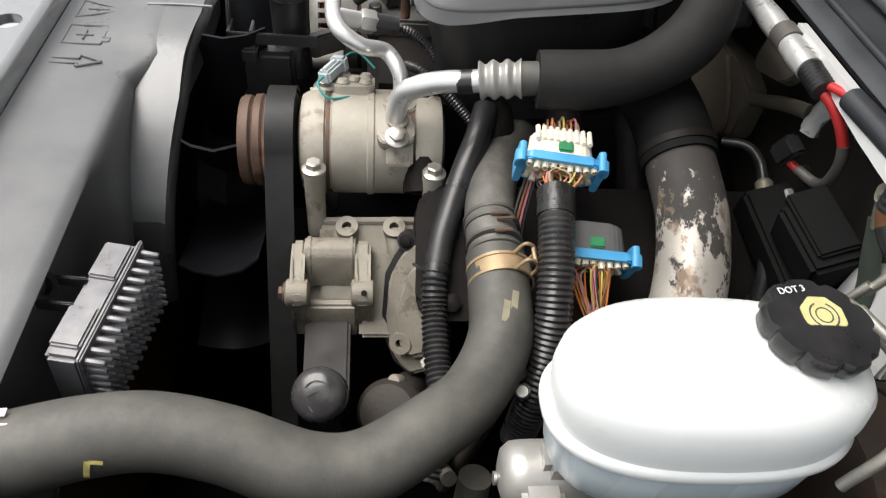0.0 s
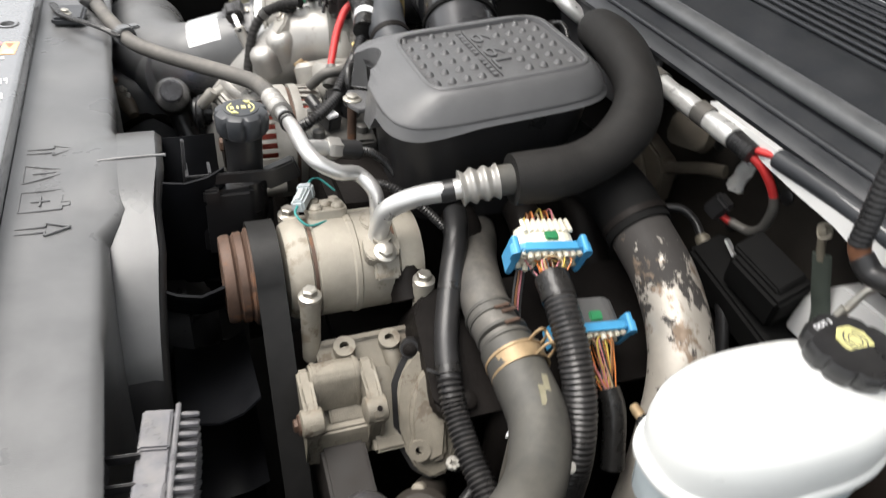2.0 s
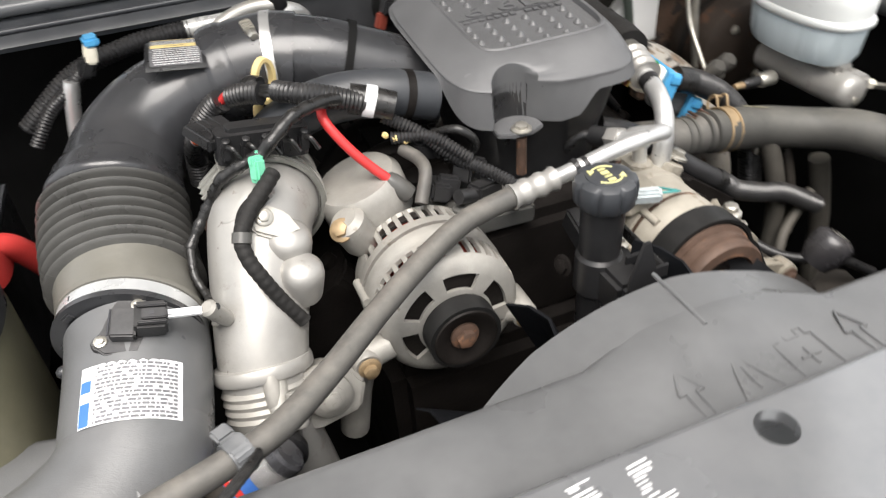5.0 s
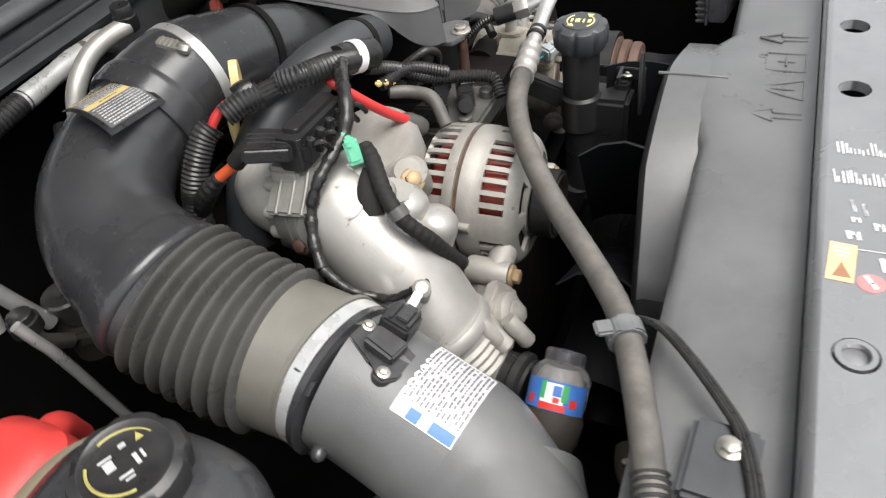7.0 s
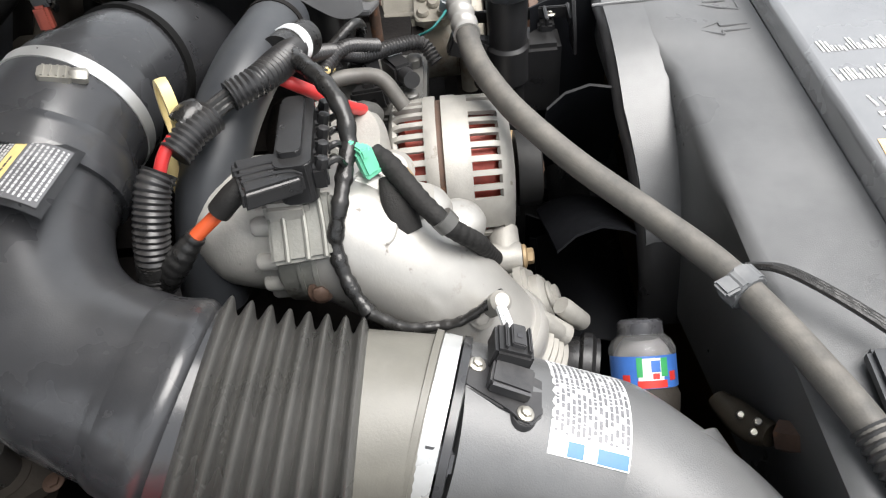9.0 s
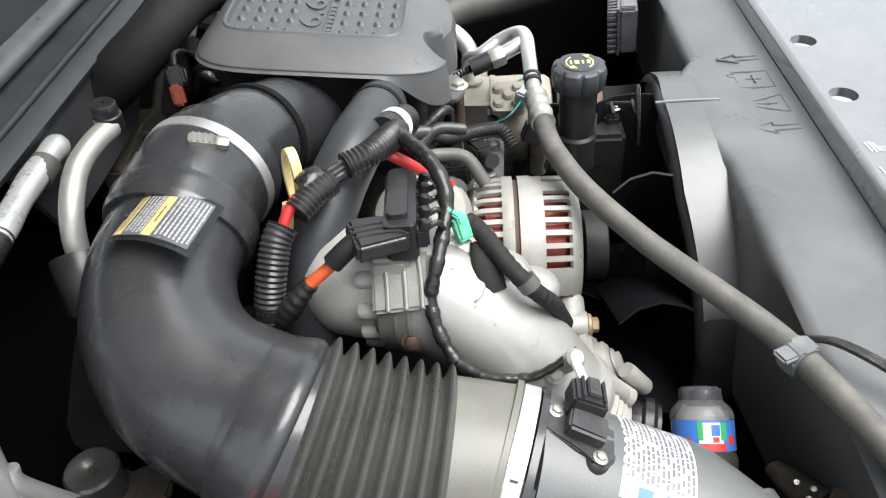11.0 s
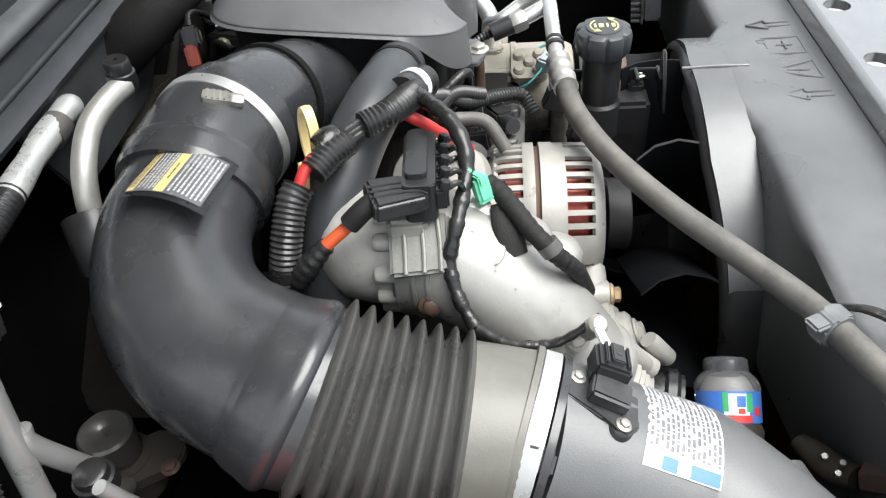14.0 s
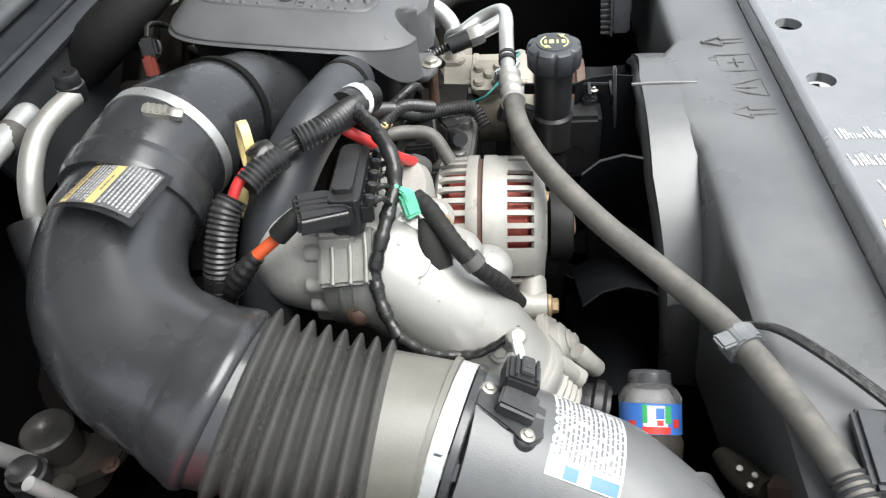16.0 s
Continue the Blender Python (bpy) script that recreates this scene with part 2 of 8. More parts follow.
def sweep(bm, pts, radius, seg=20, per=10, step=0.0, rings=None, oval=None, caps=True):
    """A tube along a smooth line. radius: a number or a function of 0..1; rings: (pitch, depth) of corrugation; oval: (w, h, up)."""
    line = catmull(pts, per)
    if step or rings:
        line = resample(line, step or rings[0] / 6)
    n = len(line)
    tans = [(line[min(i + 1, n - 1)] - line[max(i - 1, 0)]).normalized() for i in range(n)]
    up = Vector((0, 0, 1)) if abs(tans[0].z) < 0.9 else Vector((0, 1, 0))
    if oval:
        up = Vector(oval[2])
    u = (up - tans[0] * up.dot(tans[0])).normalized()
    length, loops, run = sum((b - a).length for a, b in zip(line, line[1:])), [], 0.0
    for i, (p, t) in enumerate(zip(line, tans)):
        if i:
            run += (p - line[i - 1]).length
        u = ((Vector(oval[2]) if oval else u) - t * (Vector(oval[2]) if oval else u).dot(t)).normalized()
        v = t.cross(u)
        r = radius(run / length) if callable(radius) else radius
        if rings:
            r -= rings[1] * (0.5 - 0.5 * math.cos(2 * math.pi * run / rings[0]))
        w, h = (oval[0], oval[1]) if oval else (1, 1)
        loops.append([bm.verts.new(p + (v * math.cos(a) * w + u * math.sin(a) * h) * r) for a in (2 * math.pi * k / seg for k in range(seg))])
    for a, b in zip(loops, loops[1:]):
        for k in range(seg):
            f = bm.faces.new((a[k], a[(k + 1) % seg], b[(k + 1) % seg], b[k]))
            f.smooth = True
    if caps:
        bm.faces.new(loops[0][::-1])
        bm.faces.new(loops[-1])
    return bm


def turned(bm, profile, origin, axis, seg=32, lobes=None, start=0.0):
    """A turned form: profile of (radius, along the axis); lobes: (count, depth) scallops on radii over the half."""
    axis = Vector(axis).normalized()
    u = axis.orthogonal().normalized()
    if abs(axis.z) > 0.99:
        u = Vector((1, 0, 0))
    v, o, loops = axis.cross(u), Vector(origin), []
    rmax = max(r for r, _ in profile)
    for r, h in profile:
        ring = []
        for k in range(seg):
            a = 2 * math.pi * k / seg + start
            rr = r
            if lobes and r > rmax * 0.8:
                rr = r * (1 - lobes[1] * max(0.0, math.cos(lobes[0] * a)) ** 3)
            ring.append(bm.verts.new(o + axis * h + (u * math.cos(a) + v * math.sin(a)) * max(rr, 1e-5)))
        loops.append(ring)
    for a, b in zip(loops, loops[1:]):
        for k in range(seg):
            f = bm.faces.new((a[k], a[(k + 1) % seg], b[(k + 1) % seg], b[k]))
            f.smooth = True
    bm.faces.new(loops[0][::-1])
    bm.faces.new(loops[-1])
    return bm


def bevelled(bm, geom_verts, width, segs=2):
    vs = set(geom_verts)
    edges = [e for e in bm.edges if e.verts[0] in vs and e.verts[1] in vs]
    bmesh.ops.bevel(bm, geom=edges, offset=width, segments=segs, affect="EDGES", clamp_overlap=True)
    return bm


def block(bm, size, m, bevel=0.002, segs=2):
    """A box of that size with rounded edges at the pose m."""
    r = bmesh.ops.create_cube(bm, size=1.0, matrix=m @ Matrix.Diagonal((*size, 1)))
    if bevel:
        bevelled(bm, r["verts"], bevel, segs)
    return bm


def slab(bm, outline, z0, z1, m=None, bevel=0.002, segs=2, taper=1.0):
    """An upright prism over an outline of (x, y), from z0 to z1, with rounded edges."""
    m = m or Matrix()
    cx, cy = sum(p[0] for p in outline) / len(outline), sum(p[1] for p in outline) / len(outline)
    lo = [bm.verts.new(m @ Vector((x, y, z0))) for x, y in outline]
    hi = [bm.verts.new(m @ Vector((cx + (x - cx) * taper, cy + (y - cy) * taper, z1))) for x, y in outline]
    n = len(outline)
    bm.faces.new(lo[::-1])
    bm.faces.new(hi)
    for k in range(n):
        bm.faces.new((lo[k], lo[(k + 1) % n], hi[(k + 1) % n], hi[k]))
    if bevel:
        bevelled(bm, lo + hi, bevel, segs)
    return bm


def rounded(w, h, r, n=5):
    """The outline of a rectangle w by h with corners of radius r."""
    out = []
    for cx, cy, a0 in ((w / 2 - r, h / 2 - r, 0), (-w / 2 + r, h / 2 - r, 90), (-w / 2 + r, -h / 2 + r, 180), (w / 2 - r, -h / 2 + r, 270)):
        for k in range(n + 1):
            a = radians(a0 + 90 * k / n)
            out.append((cx + r * math.cos(a), cy + r * math.sin(a)))
    return out


def circle(r, n=20, cx=0.0, cy=0.0):
    return [(cx + r * math.cos(2 * math.pi * k / n), cy + r * math.sin(2 * math.pi * k / n)) for k in range(n)]


def frame_at(origin, z_axis, x_hint=(1, 0, 0)):
    """A pose whose z points along z_axis and whose x leans to x_hint."""
    z = Vector(z_axis).normalized()
    x = Vector(x_hint) - z * Vector(x_hint).dot(z)
    x.normalize()
    y = z.cross(x)
    return Matrix(((x.x, y.x, z.x, origin[0]), (x.y, y.y, z.y, origin[1]), (x.z, y.z, z.z, origin[2]), (0, 0, 0, 1)))


def thing(name, base, label, category, group="", kind=""):
    ob = new(name)
    ob.empty_display_size = 0.02
    ob.location = base
    return tagged(ob, label, category, group, kind)


def part(name, bm, mat, parent=None, label="", auto=40):
    """Links a bmesh, made in world coordinates, as one mesh object under its parent."""
    me = bpy.data.meshes.new(name)
    bmesh.ops.recalc_face_normals(bm, faces=bm.faces)
    for f in bm.faces:
        f.smooth = True
    for e in bm.edges:
        if len(e.link_faces) == 2 and e.calc_face_angle(0.0) > radians(auto):
            e.smooth = False
    bm.to_mesh(me)
    bm.free()
    me.materials.append(mat)
    ob = new(name, me)
    if parent is not None:
        ob.parent = parent
        if parent.data is None:
            ob.matrix_parent_inverse = Matrix.Translation(-parent.location)
    if label:
        ob["label"] = label
    return ob


def single(name, bm, mat, label, category, group="", kind="", auto=40):
    return tagged(part(name, bm, mat, None, "", auto), label, category, group, kind)


def new_bm():
    return bmesh.new()


def repeat(name, first, parent, m):
    """Another piece on the mesh of the first, moved by m."""
    ob = new(name, first.data)
    ob.parent = parent
    ob.matrix_parent_inverse = first.matrix_parent_inverse.copy()
    ob.matrix_basis = m
    return ob


def bolt(parent, origin, axis, r=0.007, h=0.007, mat=None, name="bolt", flange=True):
    b = new_bm()
    a = Vector(axis).normalized()
    if flange:
        turned(b, [(r * 1.5, 0), (r * 1.5, h * 0.25), (r * 1.2, h * 0.4)], origin, axis, 20)
    turned(b, [(r, h * 0.3), (r, h * 0.9), (r * 0.8, h * 1.0)], origin, axis, 6)
    return part(name, b, mat or STEEL, parent)


def loft(bm, loops, closed=True):
    """Skins a stack of outlines with the same number of points; caps both ends."""
    vs = [[bm.verts.new(p) for p in loop] for loop in loops]
    n = len(vs[0])
    for a, c in zip(vs, vs[1:]):
        for k in range(n if closed else n - 1):
            bm.faces.new((a[k], a[(k + 1) % n], c[(k + 1) % n], c[k]))
    if closed:
        bm.faces.new(vs[0][::-1])
        bm.faces.new(vs[-1])
    return bm


def squircle(cx, cy, a, c, power=2.6, n=56):
    out = []
    for k in range(n):
        t = 2 * math.pi * k / n
        co, si = math.cos(t), math.sin(t)
        out.append((cx + a * math.copysign(abs(co) ** (2 / power), co), cy + c * math.copysign(abs(si) ** (2 / power), si)))
    return out


def plate(bm, outline, holes, z0, z1):
    """A flat plate over an outline with round or shaped holes right through it."""
    edges = []
    for loop in [outline] + list(holes):
        vs = [bm.verts.new((x, y, z1)) for x, y in loop]
        edges += [bm.edges.new((vs[k], vs[(k + 1) % len(vs)])) for k in range(len(vs))]
    bmesh.ops.triangle_fill(bm, use_beauty=True, use_dissolve=False, edges=edges)
    r = bmesh.ops.extrude_face_region(bm, geom=list(bm.faces))
    bmesh.ops.translate(bm, verts=[v for v in r["geom"] if isinstance(v, bmesh.types.BMVert)], vec=(0, 0, z0 - z1))
    return bm


def patch(bm, o, axis, up, r, a0, a1, l0, l1, seg=10):
    """A sheet laid on a tube: from angle a0 to a1 (degrees from up) and from l0 to l1 along the axis."""
    ax = Vector(axis).normalized()
    u = (Vector(up) - ax * Vector(up).dot(ax)).normalized()
    v, o, rows = ax.cross(u), Vector(o), []
    for k in range(seg + 1):
        a = radians(a0 + (a1 - a0) * k / seg)
        d = u * math.cos(a) + v * math.sin(a)
        rows.append((bm.verts.new(o + ax * l0 + d * r), bm.verts.new(o + ax * l1 + d * r)))
    for p, q in zip(rows, rows[1:]):
        bm.faces.new((p[0], p[1], q[1], q[0]))
    return bm


def lettering(name, text, size, m, mat, parent, depth=0.0004):
    """Raised letters in the built-in font, as a mesh, at the pose m."""
    c = bpy.data.curves.new(name, "FONT")
    c.body, c.size, c.extrude, c.align_x, c.align_y = text, size, depth, "CENTER", "CENTER"
    tmp = bpy.data.objects.new(name, c)
    me = bpy.data.meshes.new_from_object(tmp)
    bpy.data.objects.remove(tmp)
    bpy.data.curves.remove(c)
    b = new_bm()
    b.from_mesh(me)
    bpy.data.meshes.remove(me)
    b.transform(m)
    return part(name, b, mat, parent)


def wire(name, pts, r, mat, label, category="wire", seg=10, rings=None, group=""):
    return single(name, sweep(new_bm(), pts, r, seg, rings=rings), mat, label, category, group)


def ring_band(bm, o, axis, r, width, thick=0.002, seg=40):
    """A flat band round a tube."""
    return turned_hollow(bm, o, axis, r, r + thick, -width / 2, width / 2, seg)


def turned_hollow(bm, o, axis, r0, r1, h0, h1, seg=40):
    ax = Vector(axis).normalized()
    u = ax.orthogonal().normalized()
    v, o, loops = ax.cross(u), Vector(o), []
    for r, h in ((r0, h0), (r1, h0), (r1, h1), (r0, h1)):
        loops.append([bm.verts.new(o + ax * h + (u * math.cos(a) + v * math.sin(a)) * r) for a in (2 * math.pi * k / seg for k in range(seg))])
    loops.append(loops[0])
    for a, c in zip(loops, loops[1:]):
        for k in range(seg):
            bm.faces.new((a[k], a[(k + 1) % seg], c[(k + 1) % seg], c[k]))
    return bm


def stack(bm, rings, seg=56):
    """Skins round rings given by centre, normal and radius."""
    loops = []
    for c, n, r in rings:
        m = frame_at(c, n, (0, 0, 1))
        loops.append([m @ Vector((r * math.cos(a), r * math.sin(a), 0)) for a in (2 * math.pi * k / seg for k in range(seg))])
    return loft(bm, loops)


def rib(bm, pts, r=0.0012, seg=6):
    """A fine raised line of straight pieces."""
    for a, c in zip(pts, pts[1:]):
        sweep(bm, [a, c], r, seg, 1)
    return bm


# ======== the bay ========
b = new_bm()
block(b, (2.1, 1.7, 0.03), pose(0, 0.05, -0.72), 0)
single("floor", b, BAY, "floor below the engine, near-black for the deep shade", "bay floor", kind="structure")
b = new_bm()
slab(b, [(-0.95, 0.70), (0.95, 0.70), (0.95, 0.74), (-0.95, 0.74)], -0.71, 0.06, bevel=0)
single("wall_firewall", b, BAY, "dark firewall behind the engine, near-black for the shade", "firewall", kind="structure")
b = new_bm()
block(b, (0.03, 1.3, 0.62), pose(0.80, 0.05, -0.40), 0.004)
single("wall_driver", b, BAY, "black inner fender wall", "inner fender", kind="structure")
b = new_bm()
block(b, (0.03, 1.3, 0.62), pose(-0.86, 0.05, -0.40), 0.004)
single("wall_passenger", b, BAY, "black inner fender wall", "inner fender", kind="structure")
b = new_bm()
block(b, (1.66, 0.03, 0.6), pose(0, -0.255, -0.42), 0.0)
single("wall_radiator", b, RADIATOR, "dark radiator core behind the fan", "radiator", kind="structure")

# The open hood is out of view; it blocks the sky from behind.
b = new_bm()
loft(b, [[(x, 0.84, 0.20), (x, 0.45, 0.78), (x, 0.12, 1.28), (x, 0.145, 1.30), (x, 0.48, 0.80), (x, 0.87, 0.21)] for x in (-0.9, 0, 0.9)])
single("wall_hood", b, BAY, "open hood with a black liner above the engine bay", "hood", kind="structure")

# fender lips that the camera passes over
for side, x in ((1, 0.80), (-1, -0.93)):
    b = new_bm()
    sweep(b, [(x, -0.70, -0.07), (x, -0.2, -0.06), (x, 0.3, -0.055), (x, 0.72, -0.05)], 0.05, 20, oval=(1.0, 0.7, (0, 0, 1)))
    single("fender_lip", b, COWL if side < 0 else SHROUD, "dark grey padded fender lip beside the engine bay", "fender", group="fender lips")

# ======== radiator cover panel with its print ========
front = thing("radiator_cover", (0, -0.5, -0.07), "grey plastic radiator cover panel with round holes and white print", "cover panel")
b = new_bm()
holes = [circle(0.0165, 24, 0.094, -0.307), circle(0.0165, 24, -0.046, -0.307), circle(0.0170, 24, -0.416, -0.308), circle(0.0185, 24, 0.40, -0.307)]
plate(b, [(-0.80, -0.80), (0.74, -0.80), (0.74, -0.2835), (-0.80, -0.2835)], holes, -0.046, -0.034)
part("sheet", b, PANEL, front)
b = new_bm()
prof = [(-0.2815, -0.0345), (-0.2775, -0.037), (-0.2755, -0.042), (-0.2755, -0.075), (-0.2835, -0.075), (-0.2835, -0.034)]
loft(b, [[(x, y, z) for y, z in prof] for x in (-0.80, -0.4, 0, 0.4, 0.74)])
part("rolled_edge", b, PANEL, front)
b = new_bm()
turned_hollow(b, (-0.416, -0.308, -0.034), (0, 0, 1), 0.0105, 0.0148, -0.004, 0.0015, 28)
part("clip_ring", b, PANEL, front)
b = new_bm()
turned(b, [(0.0118, -0.012), (0.0118, -0.005), (0.010, -0.004)], (-0.416, -0.308, -0.034), (0, 0, 1), 24)
part("clip_head", b, PANEL, front)
random.seed(5)
PANELPRINT = material("faded_white_print", (0.60, 0.60, 0.60), 0.3, vary=0.25, scale=60)
for x, lo, hi in ((-0.157, -0.292, -0.386), (-0.203, -0.290, -0.380)):
    y = lo
    while y > hi:
        w, tall = random.uniform(0.0014, 0.0026), random.uniform(0.006, 0.021)
        part("print_bar", block(new_bm(), (tall, w, 0.0006), pose(x - 0.008 + tall / 2 + random.uniform(-0.001, 0.001), y, -0.0335, 0, 0, 6), 0), PANELPRINT, front)
        y -= w + random.uniform(0.0008, 0.0022)
part("print_rule", block(new_bm(), (0.0010, 0.085, 0.0005), pose(-0.300, -0.342, -0.0335, 0, 0, 0), 0), PANELPRINT, front)
for cx, cy in ((-0.245, -0.346), (-0.236, -0.372), (-0.286, -0.345), (-0.277, -0.372)):
    pts = [(cx + 0.016 * math.cos(a) * (1 + 0.35 * math.sin(3 * a)), cy + 0.010 * math.sin(a), -0.0333) for a in (2 * math.pi * k / 14 for k in range(15))]
    part("print_outline", rib(new_bm(), pts, 0.0010, 4), PANELPRINT, front, "faded white printed outline")
for cx, cy, w, h in ((-0.243, -0.306, 0.02, 0.003), (-0.247, -0.315, 0.02, 0.003), (-0.262, -0.308, 0.008, 0.009), (-0.283, -0.306, 0.013, 0.013), (-0.268, -0.326, 0.012, 0.01), (-0.315, -0.332, 0.02, 0.014), (-0.338, -0.348, 0.016, 0.018), (-0.36, -0.352, 0.02, 0.015)):
    for q in (-1, 1):
        part("print_mark", block(new_bm(), (w * 0.8, h * 0.30, 0.0006), pose(cx, cy + q * h * 0.28, -0.0335, 0, 0, 10), 0), PANELPRINT, front, "faded white printed mark")
    part("print_mark", block(new_bm(), (w * 0.3, h * 0.36, 0.0006), pose(cx + w * 0.2, cy, -0.0335, 0, 0, 10), 0), PANELPRINT, front)
# Both warning stickers are paled: the glare on the panel is mixed into their colours.
b = new_bm()
block(b, (0.046, 0.021, 0.0006), pose(-0.318, -0.297, -0.0335, 0, 0, -4), 0)
part("orange_sticker", b, material("glare_paled_orange_print", (0.82, 0.52, 0.28), 0.35, vary=0.12, scale=60), front, "orange warning sticker")
b = new_bm()
turned(b, [(0.0105, 0), (0.0105, 0.0006)], (-0.338, -0.319, -0.034), (0, 0, 1), 24)
part("red_sticker", b, material("glare_paled_red_print", (0.70, 0.22, 0.22), 0.35, vary=0.12, scale=60), front, "round red warning sticker")
b = new_bm()
slab(b, [(-0.009, -0.007), (0.009, 0.0), (-0.009, 0.007)], 0, 0.0003, pose(-0.327, -0.297, -0.0331), 0)
part("sticker_mark", b, material("brown_print", (0.34, 0.17, 0.10), 0.4), front)
for k in range(3):
    part("sticker_line", block(new_bm(), (0.0018, 0.014 - 0.003 * k, 0.0003), pose(-0.301 - 0.005 * k, -0.297, -0.0331, 0, 0, -4), 0), WHITEPAPER, front)
b = new_bm()
block(b, (0.010, 0.0035, 0.0004), pose(-0.335, -0.317, -0.0332, 0, 0, 30), 0)
block(b, (0.007, 0.0035, 0.0004), pose(-0.341, -0.321, -0.0332, 0, 0, 30), 0)
part("sticker_mark", b, WHITEPAPER, front)

# ======== fan shroud ========
shroud = thing("fan_shroud", (0, -0.2, -0.3), "dark grey plastic fan shroud with raised symbols", "fan shroud")
b = new_bm()
prof = [(-0.2745, -0.062), (-0.270, -0.066), (-0.262, -0.068), (-0.245, -0.0688), (-0.235, -0.069), (-0.225, -0.0695), (-0.215, -0.070), (-0.205, -0.0703), (-0.195, -0.0708), (-0.185, -0.0715), (-0.172, -0.0725), (-0.164, -0.0745), (-0.159, -0.080), (-0.156, -0.09), (-0.157, -0.098), (-0.160, -0.101), (-0.240, -0.106), (-0.244, -0.30), (-0.2745, -0.30)]
xs = [-0.80, -0.55, -0.48, -0.42, -0.36, -0.30, -0.285, -0.274, -0.26, -0.24, -0.22, -0.20] + [-0.16 + 0.008 * k for k in range(41)] + [0.20, 0.22, 0.24, 0.26, 0.274, 0.285, 0.30, 0.36, 0.42, 0.48, 0.55, 0.74]
cz = cz_top = -0.345


def swell(x, y):
    """How far the top rises towards the fan ring, in the middle."""
    s = min(1.0, max(0.0, (y + 0.245) / 0.068))
    d = cz_top + math.sqrt(max(0.0, 0.2868 ** 2 - x * x)) + 0.0722
    return s * s * (3 - 2 * s) * 0.5 * (d + math.sqrt(d * d + 0.004 ** 2))


def set_back(x, y, z):
    """How far the rear edge draws to the front, away from the middle."""
    far = min(1.0, max(0.0, (abs(x) - 0.28) / 0.2))
    if y < -0.2745:
        return 0.0
    mid = min(1.0, max(0.0, (x + 0.12) / 0.06)) * min(1.0, max(0.0, (0.135 - x) / 0.05))
    s = -0.017 * mid + (1 - mid) * (0.005 if x < 0 else 0.014)
    return s * min(1.0, (y + 0.2745) / 0.11) + (far * 0.022 if z < -0.085 and y > -0.2 else 0.0)


def wall_drop(x, z):
    """The rear wall reaches down to the fan ring, which falls away from the middle."""
    if not -0.12 < z < -0.094:
        return 0.0
    return min(0.0, max(-0.19, cz_top + math.sqrt(max(0.0, 0.2868 ** 2 - x * x)) - 0.012 + 0.101))


loft(b, [[(x, y - set_back(x, y, z), z + (swell(x, y) if z > -0.085 else wall_drop(x, z))) for y, z in prof] for x in xs])
part("top", b, SHROUD, shroud)
b = new_bm()
rr = 0.286
arc = [radians(a) for a in range(8, 173, 4)]
rp = [(rr - 0.012, -0.235), (rr, -0.235), (rr, -0.112), (rr - 0.002, -0.104), (rr - 0.007, -0.098), (rr - 0.012, -0.096), (rr - 0.014, -0.10), (rr - 0.012, -0.235)]
def draw_in(a, y):
    """The ring's rear edge stands less far back beside the raised middle."""
    c = math.cos(a)
    k = 0.006 + 0.009 * min(1.0, max(0.0, (c - 0.05) / 0.25)) + 0.04 * max(0.0, abs(c) - 0.5)
    if y < -0.2 and abs(c) < 0.44:
        return -0.166
    return y - k if y > -0.15 else y


loft(b, [[(r * math.cos(a), draw_in(a, y), cz + r * math.sin(a)) for r, y in rp] for a in arc])
# Black in place of the grey shroud plastic, to draw the shade inside the ring.
part("fan_ring", b, BLACK, shroud, "rounded ring lip round the fan, blackened for shade")
b = new_bm()
loops = []
for y, sink in ((-0.180, 0.003), (-0.172, 0.0008), (-0.155, 0.0001), (-0.12, 0.0), (-0.104, 0.0002)):
    row = []
    for k in range(39):
        x = -0.247 + 0.013 * k
        row.append((x, draw_in(math.acos(x / 0.2868), y), cz_top + math.sqrt(0.2868 ** 2 - x * x) - sink))
    loops.append(row + [(x, y_, min(z_ - 0.02, -0.12)) for x, y_, z_ in (row[-1], row[28], row[19], row[9], row[0])])
loft(b, loops)
part("raised_pad", b, SHROUD, shroud)
b = new_bm()
sweep(b, [(-0.004, -0.178, -0.0585), (-0.004, -0.14, -0.0575), (-0.004, -0.098, -0.0585)], 0.0022, 8)
part("ridge", b, SHROUD, shroud)
for px in (0.118, -0.058):
    b = new_bm()
    z = -0.0680
    rib(b, [(px - 0.005, -0.262, z), (px - 0.005, -0.232, z), (px - 0.012, -0.232, z), (px, -0.206, z), (px + 0.012, -0.232, z), (px + 0.005, -0.232, z), (px + 0.005, -0.262, z)], 0.0014)
    part("arrow_mark", b, SHROUD, shroud)
b = new_bm()
rib(b, [(-0.024, -0.262, -0.0680), (-0.003, -0.206, -0.0680), (0.018, -0.262, -0.0680), (-0.024, -0.262, -0.0680)], 0.0014)
rib(b, [(-0.003, -0.252, -0.0680), (-0.003, -0.226, -0.0680)], 0.0014)
part("triangle_mark", b, SHROUD, shroud)
b = new_bm()
rib(b, [(0.038, -0.262, -0.0680), (0.038, -0.217, -0.0680), (0.044, -0.217, -0.0680), (0.044, -0.209, -0.0680), (0.052, -0.209, -0.0680), (0.052, -0.217, -0.0680), (0.066, -0.217, -0.0680), (0.066, -0.209, -0.0680), (0.074, -0.209, -0.0680), (0.074, -0.217, -0.0680), (0.080, -0.217, -0.0680), (0.080, -0.262, -0.0680), (0.038, -0.262, -0.0680)], 0.0014)
rib(b, [(0.05, -0.24, -0.0680), (0.07, -0.24, -0.0680)], 0.0014)
rib(b, [(0.06, -0.25, -0.0680), (0.06, -0.23, -0.0680)], 0.0014)
